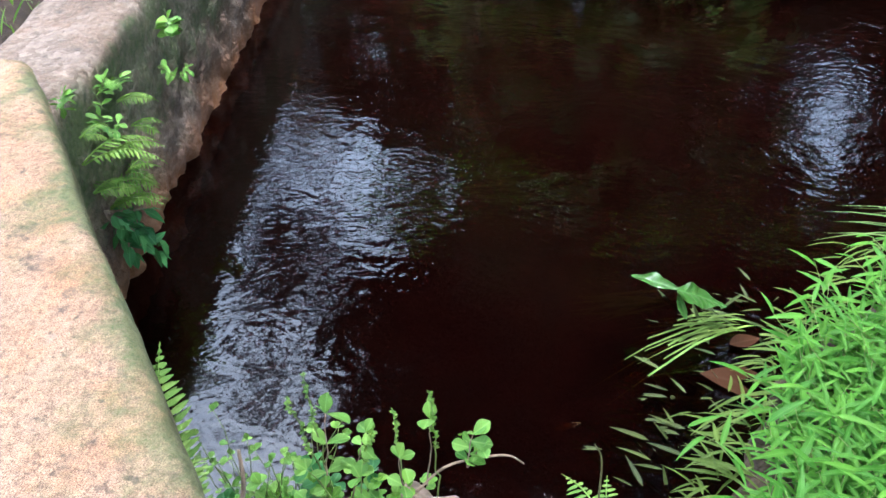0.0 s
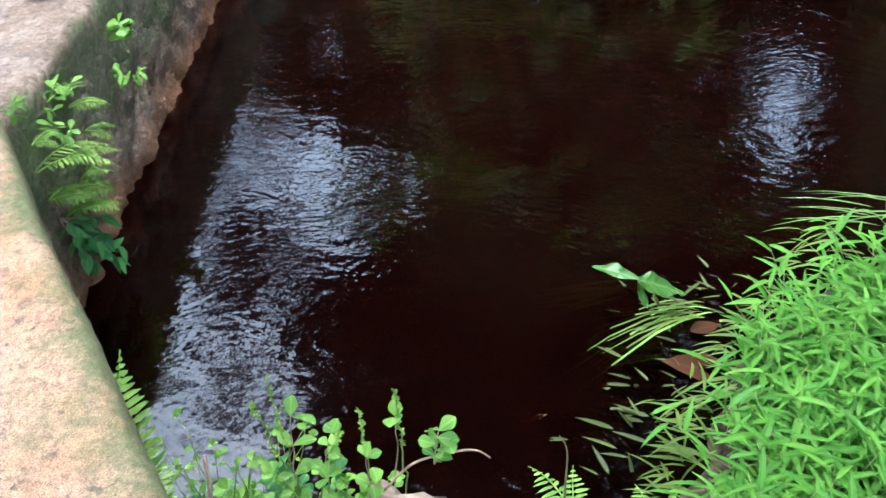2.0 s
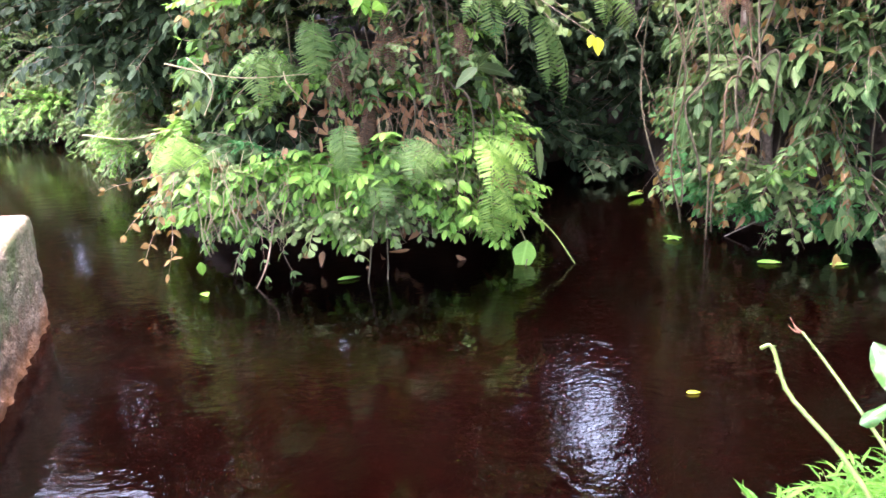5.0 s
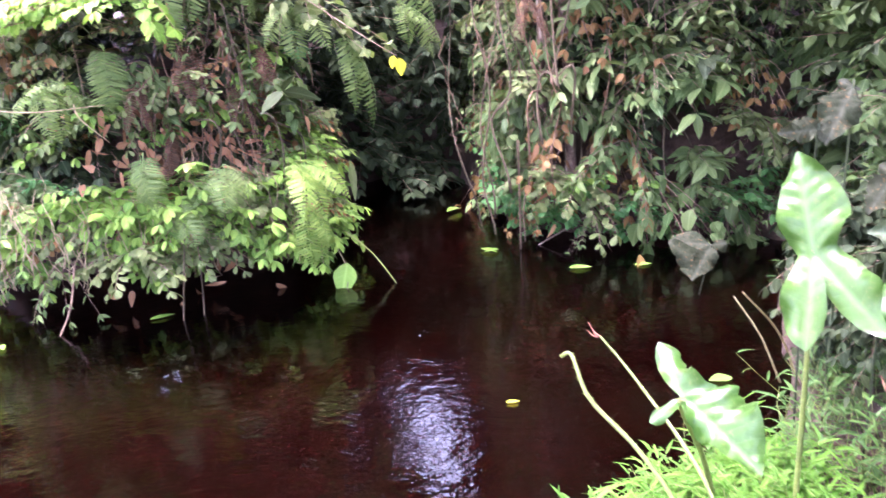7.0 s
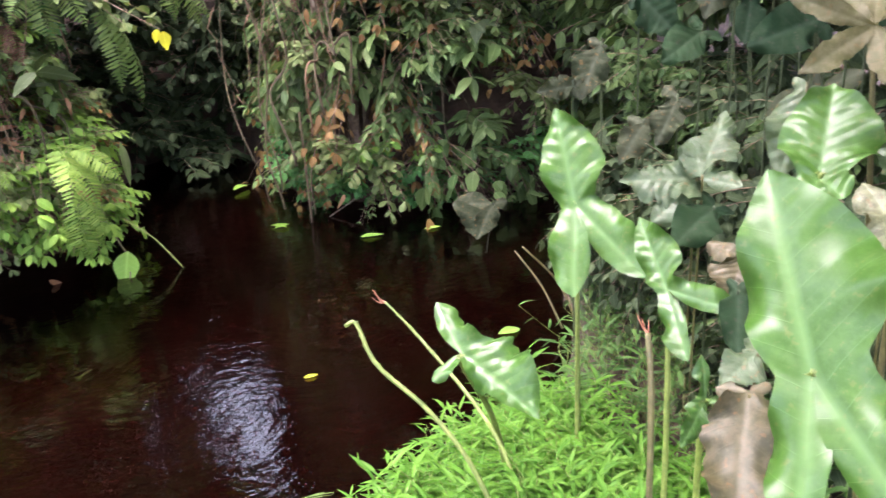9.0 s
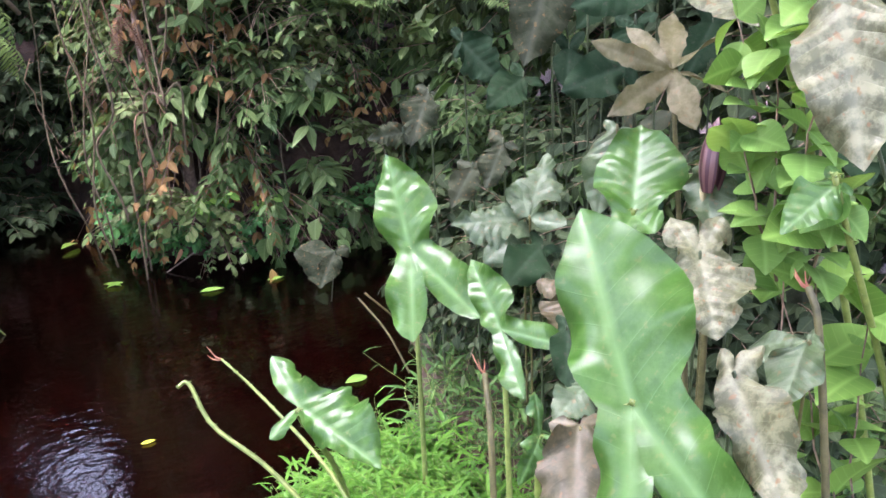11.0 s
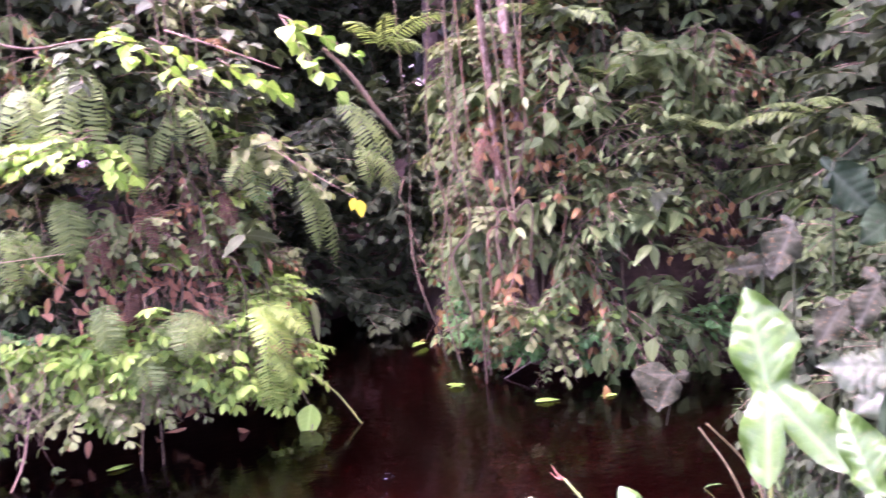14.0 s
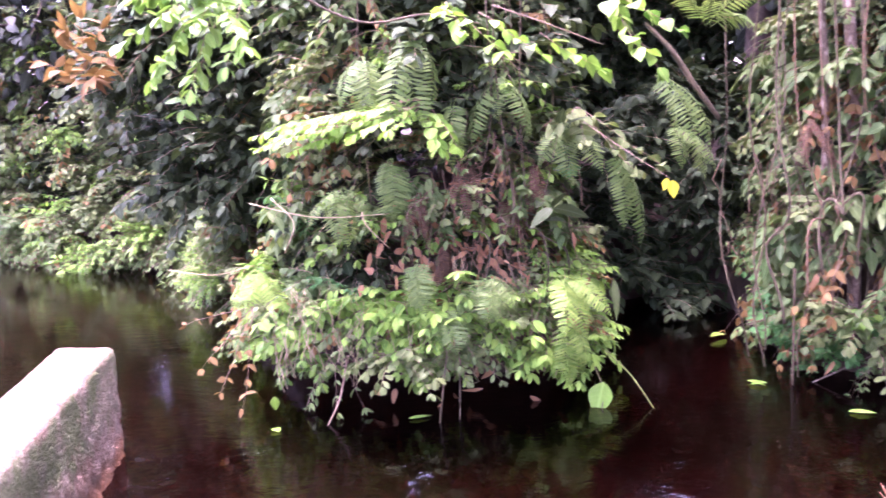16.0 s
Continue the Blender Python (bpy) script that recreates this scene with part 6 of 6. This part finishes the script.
make_sprig_plant("branch", "drooping branch with hanging light green leaves", BRIGHT, (-0.60, 7.2, 3.6),
                 [((x, y, z), 15, 0.13, ELLIPSE, 0.5, (-0.75 - 0.03 * i, 6.9 - 0.06 * i, 3.25 - 0.03 * i)) for i, (x, y, z) in enumerate(
                     [(-0.80, 6.0, 2.45), (-1.15, 6.2, 2.20), (-1.40, 6.4, 2.45), (-0.95, 5.9, 2.75), (-1.25, 6.1, 2.80), (-1.05, 5.9, 2.35), (-1.55, 6.3, 2.65), (-0.70, 6.0, 2.60), (-1.30, 6.0, 2.50),
                      (-1.0, 6.1, 2.95), (-1.5, 6.3, 2.95)])], "branch", 34)
make_sprig_plant("branch", "branch with pale dusty green leaves over the inlet", DUSTY, (1.60, 6.0, 2.05),
                 [((2.05, 5.55, 1.68), 7, 0.10, OVATE, 1.0, None), ((1.85, 5.5, 1.62), 6, 0.10, OVATE, 1.0, None), ((1.55, 5.55, 1.85), 6, 0.10, OVATE, 1.0, None), ((1.35, 5.55, 1.95), 6, 0.10, OVATE, 1.0, None)], "branch", 35)
make_sprig_plant("shrub", "low shrub with withering orange-brown leaves at the water", DEAD, (-0.75, 5.95, 0.75),
                 [((-1.05, 5.60, 0.45), 6, 0.065, LANCE, 0.6, None), ((-0.80, 5.50, 0.20), 7, 0.065, LANCE, 0.6, None), ((-1.15, 5.70, 0.72), 5, 0.06, LANCE, 0.6, None), ((-0.95, 5.60, 0.30), 6, 0.06, LANCE, 0.6, None)], "shrub", 36, jitter=0.6)
make_sprig_plant("shrub", "small plant with broad pointed dark green leaves on the bank", DEEP_AND_SHADE, (1.30, 5.90, 1.25),
                 [((1.33, 5.62, 1.40), 2, 0.22, LANCE, 0.38, None), ((1.38, 5.66, 2.00), 2, 0.22, LANCE, 0.40, None)], "shrub", 37)


def make_leaf(place, along, length, width, mat, label, up=(0, 0, 1), name="fallen_leaf", shape=OVATE_FINE, curl=0.15):
    s = Soup()
    s.leaves([place], [along], [up], length, width, curl, shape, 0.15)
    return tagged(new(name, s.mesh(name, mat)), label, "leaf")


YELLOW = leaf_material("yellow_leaf", (0.42, 0.42, 0.03), (0.55, 0.54, 0.05), 0.45, 0.4)
make_leaf((1.95, 5.0, 1.585), (0.12, -0.1, -1), 0.11, 0.04, YELLOW, "single bright yellow leaf hanging from a twig", (0.1, -1, 0.1), "hanging_leaf")
make_leaf((1.92, 5.0, 1.60), (-0.25, -0.1, -1), 0.08, 0.03, YELLOW, "single bright yellow leaf hanging from a twig", (0.1, -1, 0.1), "hanging_leaf")
make_twig([(1.55, 5.6, 1.95), (1.76, 5.2, 1.74), (1.94, 5.0, 1.595)], [0.003, 0.002], "thin twig holding a yellow leaf")
make_leaf((1.98, 0.38, 2.055), (0.05, -0.02, -1), 0.075, 0.029, YELLOW, "bright yellow young leaf on the climber", (-0.8, -0.5, 0.1), "hanging_leaf")
make_leaf((3.02, 3.15, 0.006), (-1, 0.15, 0.0), 0.13, 0.05, FRESH, "green leaf floating on the dark water", curl=0.0)
make_leaf((2.80, 5.90, 0.012), (0.5, -0.8, 0.15), 0.15, 0.035, LIME, "light green leaf floating on the water", curl=0.2)
make_leaf((2.92, 5.82, 0.012), (-0.9, -0.2, 0.2), 0.14, 0.04, LIME, "light green leaf floating on the water", curl=0.2)
make_leaf((3.16, 5.14, 0.010), (0.9, -0.35, 0.05), 0.17, 0.045, FRESH, "green leaf floating on the dark water", curl=0.05)
make_leaf((3.60, 4.97, 0.008), (1, -0.2, 0), 0.13, 0.035, LIME, "small green leaf floating on the water", curl=0.0)
make_leaf((1.66, 5.60, 0.16), (-0.25, -0.3, -0.6), 0.24, 0.09, LIME, "broad yellow-green leaf drooping to the water", (-0.3, -0.8, 0.4), "hanging_leaf")
make_leaf((1.88, 3.40, 0.008), (1, -0.2, 0), 0.07, 0.02, YELLOW, "small yellow leaf floating on the water", curl=0.0)
make_leaf((3.15, 7.2, 0.02), (-0.6, -0.4, 0.2), 0.22, 0.06, LIME, "pale leaf caught at the inlet", curl=0.2)
make_leaf((0.30, 5.52, 0.012), (0.9, 0.2, 0), 0.17, 0.035, FRESH, "green leaf floating below the bank", curl=0.0)
make_leaf((-0.62, 5.75, 0.15), (0.05, -0.1, -1), 0.10, 0.035, LIME, "light green leaf hanging above the water", (0, -1, 0.1), "hanging_leaf")
make_leaf((-0.60, 5.50, 0.010), (0.4, -0.8, 0.1), 0.10, 0.035, LIME, "light green leaf on the water", curl=0.1)
BROWN = leaf_material("wet_brown_leaf", (0.028, 0.012, 0.006), (0.055, 0.022, 0.010), 0.75, 0.1, vein=0.08, gloss=0.05)
make_leaf((0.60, 1.66, 0.010), (0.95, -0.15, -0.08), 0.19, 0.062, BROWN, "wet reddish-brown fallen leaf at the water's edge", shape=OBOVATE, curl=0.02)
make_leaf((0.70, 1.78, 0.014), (0.8, 0.3, 0.0), 0.10, 0.03, BROWN, "wet brown fallen leaf at the water's edge", curl=0.02)
make_leaf((0.19, 1.43, -0.004), (0.9, 0.35, 0.05), 0.08, 0.012, DEAD, "thin orange leaf floating on the water", curl=0.0)
make_leaf((3.70, 5.05, 0.05), (-0.3, -0.6, -0.3), 0.3, 0.05, DEAD, "dry brown leaf hanging on the bank", (0, -1, 0.3), "hanging_leaf")


make_leaf((1.74, 5.6, 0.89), (0.08, -0.15, -1), 0.30, 0.03, DUSTY, "long limp grey-green leaf hanging from the bank", (0.2, -1, 0.1), "hanging_leaf", LANCE)
make_sprig_plant("dead_branch", "dead brown branch with withered hanging leaves", DEAD, (-2.43, 8.0, 2.44),
                 [((-2.54, 7.9, 2.93), 5, 0.2, LANCE, 0.4, None), ((-2.17, 7.8, 2.93), 5, 0.2, LANCE, 0.4, None), ((-2.15, 7.8, 2.67), 5, 0.2, LANCE, 0.4, None), ((-2.67, 7.9, 2.64), 5, 0.2, LANCE, 0.4, None), ((-2.39, 7.9, 3.02), 5, 0.2, LANCE, 0.4, None), ((-2.23, 7.7, 2.52), 5, 0.2, LANCE, 0.4, None)], "branch", 38, jitter=0.5)
make_twig([(-0.67, 5.6, 1.51), (-0.23, 5.5, 1.41), (0.24, 5.6, 1.4)], [0.005, 0.003], "pale dry straw stem across the bank", STRAW)
make_twig([(-0.53, 5.6, 1.54), (-0.38, 5.5, 1.38), (-0.46, 5.6, 1.17)], [0.005, 0.003], "pale dry straw stem across the bank", STRAW)
make_twig([(0.06, 5.6, 1.42), (0.09, 5.5, 1.34), (0.23, 5.6, 1.17)], [0.005, 0.003], "pale dry straw stem across the bank", STRAW)
make_twig([(-1.25, 5.7, 1.08), (-0.93, 5.6, 1.05), (-0.7, 5.8, 1.07)], [0.005, 0.003], "pale dry straw stem across the bank", STRAW)


# ---- half-drowned plants before the grass ----
def make_water_leaf():
    root = thing("arum_leaf", "pale green arrow-shaped arum leaf lying on water grass", "arum leaf")
    part("leaf_blade", leaf_sheet(arum_blade((0.541, 1.856, 0.15), (0.702, 1.876, 0.09), (0.411, 1.914, 0.16), (0.572, 1.8, 0.09), 0.22, 0.26, 0.24, 0.05, 77, 0.1), "leaf_blade", ARUM), root)


make_water_leaf()


LIMP = leaf_material("limp_grass_leaf", (0.055, 0.085, 0.014), (0.14, 0.19, 0.035), 0.5, 0.25, veins=0.0)


def water_grass():
    r = np.random.default_rng(9)
    root = thing("water_grass", "long limp yellow-green grass trailing in the water", "water grass")
    for i in range(20):
        a = np.array([0.73, 1.86, 0.02]) + r.normal(0, 0.025, 3) * np.array([1, 1, 0.3])
        ang = r.uniform(2.75, 3.95)
        ln = r.uniform(0.22, 0.42)
        s = Soup()
        s.leaves([a], [(math.cos(ang), math.sin(ang) * 0.8, r.uniform(0.20, 0.50))], [(0, 0, 1)], ln, 0.0042, r.uniform(0.5, 1.1), BLADE, 0.2)
        part("blade", s.mesh("blade", LIMP if i % 3 else FERN_PALE), root)
    for i in range(14):
        a = np.array([0.55, 2.02, -0.05]) + r.normal(0, 0.03, 3) * np.array([1, 1, 0.3])
        ang = r.uniform(3.0, 3.7)
        s = Soup()
        s.leaves([a], [(math.cos(ang), math.sin(ang), 0.0)], [(0, 0, 1)], r.uniform(0.2, 0.36), 0.006, 0.1, BLADE, 0.2)
        part("blade", s.mesh("blade", FERN), root)
    for x, y in ((1.25, 2.40), (1.38, 2.46)):
        for i in range(5):
            s = Soup()
            s.leaves([np.array([x + 0.15, y - 0.1, 0.06]) + r.normal(0, 0.02, 3)], [(-1, 0.25 + r.normal(0, 0.15), 0.1)], [(0, 0, 1)], r.uniform(0.25, 0.4), 0.004, 0.2, BLADE, 0.2)
            part("blade", s.mesh("blade", FERN), root)


water_grass()


def drowned_plants():
    r = np.random.default_rng(10)
    s = Soup()
    k = 260
    u = r.random(k)
    x = 0.40 + 0.42 * u + r.normal(0, 0.07, k)
    y = 1.30 + 0.75 * u + r.normal(0, 0.08, k)
    z = -0.045 + 0.055 * r.random(k)
    d = np.stack([-0.8 + r.normal(0, 0.4, k), 0.3 + r.normal(0, 0.4, k), r.normal(0.05, 0.2, k)], 1)
    ln = r.uniform(0.05, 0.11, k)
    s.leaves(np.stack([x, y, z], 1), d, np.array([0, 0, 1.0]) + r.normal(0, 0.2, (k, 3)), ln, ln * 0.07, 0.1, BLADE)
    root = thing("drowned_plants", "half-drowned yellowish brown grass at the water's edge", "water plants", kind="stuff")
    olive = leaf_material("drowned_leaf", (0.03, 0.04, 0.010), (0.09, 0.11, 0.028), 0.45, 0.2)
    part("blade_mass", s.mesh("blade_mass", olive), root)
    # limp blades that droop from the bank over the waterline
    f = Soup()
    k = 150
    u = r.random(k)
    x = np.interp(u, [0, 0.35, 0.6, 0.8, 1], [0.52, 0.66, 0.82, 0.98, 1.25]) + r.normal(0, 0.045, k)
    y = np.interp(u, [0, 0.35, 0.6, 0.8, 1], [1.08, 1.36, 1.62, 1.92, 2.22]) + r.normal(0, 0.045, k)
    z = np.array([float(ground_height(a, b)) for a, b in zip(x, y)]).clip(0.0) + r.uniform(0.01, 0.09, k)
    d = np.stack([-0.9 + r.normal(0, 0.5, k), 0.2 + r.normal(0, 0.5, k), r.normal(0.1, 0.25, k)], 1)
    ln = r.uniform(0.06, 0.13, k)
    f.leaves(np.stack([x, y, z], 1), d, np.array([0, 0, 1.0]) + r.normal(0, 0.25, (k, 3)), ln, ln * 0.05, 0.45, BLADE)
    part("fringe", f.mesh("fringe", LIMP), root, "limp pale green blades over the waterline")


drowned_plants()

# ---- trunks, lianas and litter ----
def make_trunk(points, radius, mat, label, name="tree_trunk", seed=0):
    root = thing(name, label, name.replace("_", " "))
    s = Soup()
    p = spline(points, 26)
    p[1:-1] += np.random.default_rng(seed).normal(0, radius[0] * 0.12, (24, 3))
    if name == "liana":
        a = np.linspace(0, 9, 26)
        p[:, 0] += 0.035 * np.sin(a + seed) * np.sin(0.7 * a)
        p[:, 1] += 0.03 * np.cos(1.3 * a + seed)
    s.tube(p, radius, 10)
    part("trunk" if name != "liana" else "vine_stem", s.mesh("trunk", mat), root)


make_trunk([(3.66, 5.98, 0.3), (3.60, 5.95, 1.7), (3.52, 5.95, 2.8), (3.45, 6.0, 4.6)], [0.046, 0.042, 0.036], PALE_BARK, "slender tree with pale flaking bark", "slender_tree", 1)
make_trunk([(3.45, 6.05, 0.3), (3.40, 6.0, 2.0), (3.35, 6.0, 2.8), (3.3, 6.1, 4.2)], [0.028, 0.026, 0.022], PALE_BARK, "thin young tree with pale bark", "slender_tree", 2)
LIANAS = [(2.92, 5.9, 0.12, 3.0, 0.012), (3.13, 5.8, 0.05, 3.32, 0.010), (3.98, 5.6, 0.3, 4.2, 0.008), (3.8, 5.75, 0.3, 3.6, 0.008), (2.95, 6.2, 0.1, 2.8, 0.010), (4.3, 5.45, 0.2, 4.15, 0.008),
          (0.9, 6.0, 0.6, 0.8, 0.010), (1.0, 5.95, 0.5, 1.15, 0.009), (1.5, 5.95, 0.5, 1.35, 0.010), (0.7, 6.0, 0.7, 0.85, 0.008), (0.2, 6.0, 0.6, 0.1, 0.008),
          (3.3, 5.62, 0.35, 3.12, 0.007), (3.55, 5.7, 0.6, 3.72, 0.008), (3.9, 5.45, 0.7, 3.76, 0.008), (4.15, 5.3, 0.35, 4.05, 0.008), (1.12, 5.75, 0.8, 1.05, 0.010), (0.85, 5.78, 0.7, 0.95, 0.009), (1.3, 5.78, 0.7, 1.22, 0.009),
          (2.94, 5.62, 0.5, 2.98, 0.013), (3.06, 5.56, 0.7, 3.02, 0.010), (3.16, 5.52, 0.85, 3.26, 0.014), (3.24, 5.5, 0.6, 3.16, 0.008), (3.4, 5.48, 0.9, 3.44, 0.012), (3.62, 5.44, 1.0, 3.56, 0.009), (2.84, 5.7, 0.3, 2.9, 0.009)]
for i, (x, y, z, x2, rad) in enumerate(LIANAS):
    r = np.random.default_rng(600 + i)
    make_trunk([(x, y, z), (x + r.normal(0, 0.09), y + r.normal(0, 0.05), z + 0.5), (x2 + r.normal(0, 0.10), y + 0.05 + r.normal(0, 0.06), 1.3), (x2 + r.normal(0, 0.10), y + 0.1, 2.1), (x2, y + 0.2, 3.3)], [rad * 0.7, rad * 0.5], ROOT if i > 17 and i % 2 else VINE, "brown woody liana hanging down the bank", "liana", 600 + i)


def leaf_litter():
    r = np.random.default_rng(12)
    s = Soup()
    k = 252
    x = np.concatenate([r.normal(0.75, 0.34, 230), r.normal(3.6, 0.4, 22).clip(3.15, 4.5)])
    z = np.concatenate([np.abs(r.normal(0.95, 0.38, 230)), r.uniform(0.2, 2.0, 22)])
    y = np.concatenate([r.uniform(5.74, 5.90, 230) + 0.10 * z[:230], r.uniform(5.5, 6.0, 22)])
    s.leaves(np.stack([x, y, z], 1), r.normal(0, 1, (k, 3)) + np.array([0, -0.3, -0.8]), np.array([0, -1.0, 0.4]) + r.normal(0, 0.5, (k, 3)), r.uniform(0.06, 0.15, k), r.uniform(0.009, 0.028, k), 0.5, LANCE)
    root = thing("leaf_litter", "dead russet leaves caught in the bank's roots", "leaf litter", kind="stuff")
    part("dead_foliage", s.mesh("dead_foliage", LITTER), root)
    straw = Soup()
    for i in range(60):
        a = np.array([r.uniform(-0.6, 1.4), r.uniform(5.66, 5.80), r.uniform(0.14, 0.40)])
        straw.tube(bend(a, a + np.array([r.normal(0, 0.10), r.normal(0.03, 0.05), r.uniform(0.2, 0.75)]), 0.0, 7, 0.02, r), [0.004, 0.002], 5)
    part("dead_stem", straw.mesh("dead_stem", STRAW), root, "pale dry standing stems")
    h = Soup()
    for i in range(110):
        a = (r.normal(0.9, 0.35) if i < 75 else r.normal(3.3, 0.4), r.uniform(5.78, 6.05) if i < 75 else r.uniform(5.6, 6.0), r.uniform(0.9, 2.1))
        h.tube(bend(a, (a[0] + r.normal(0, 0.08), a[1] - 0.03, a[2] - r.uniform(0.15, 0.6)), 0.0, 7, 0.03, r), [0.005, 0.002], 5)
    part("root_tangle", h.mesh("root_tangle", ROOT), root, "brown hanging rootlets")


leaf_litter()


def wall_leaf():
    make_leaf((-1.55, 2.75, 0.715), (0.8, -0.3, 0), 0.14, 0.05, DEEP_AND_SHADE, "dark wet leaf lying on the concrete wall", curl=0.05)
    make_leaf((-1.70, 2.78, 0.715), (0.9, -0.1, 0), 0.14, 0.045, DEEP_AND_SHADE, "dark wet leaf lying on the concrete wall", curl=0.05)


wall_leaf()


def verge_grass():
    r = np.random.default_rng(14)
    s = Soup()
    k = 900
    x, y = r.uniform(-2.6, -1.66, k), r.uniform(1.9, 4.2, k)
    z = np.array([float(ground_height(a, b)) for a, b in zip(x, y)])
    d = np.stack([r.normal(0, 0.6, k), r.normal(0, 0.6, k), np.ones(k)], 1)
    ln = r.uniform(0.05, 0.14, k)
    s.leaves(np.stack([x, y, z], 1), d, r.normal(0, 1, (k, 3)), ln, 0.004, 0.4, BLADE)
    root = thing("verge_grass", "short yellow-green grass behind the wall", "grass", kind="stuff")
    part("grass_blade", s.mesh("grass_blade", LIME), root)


verge_grass()
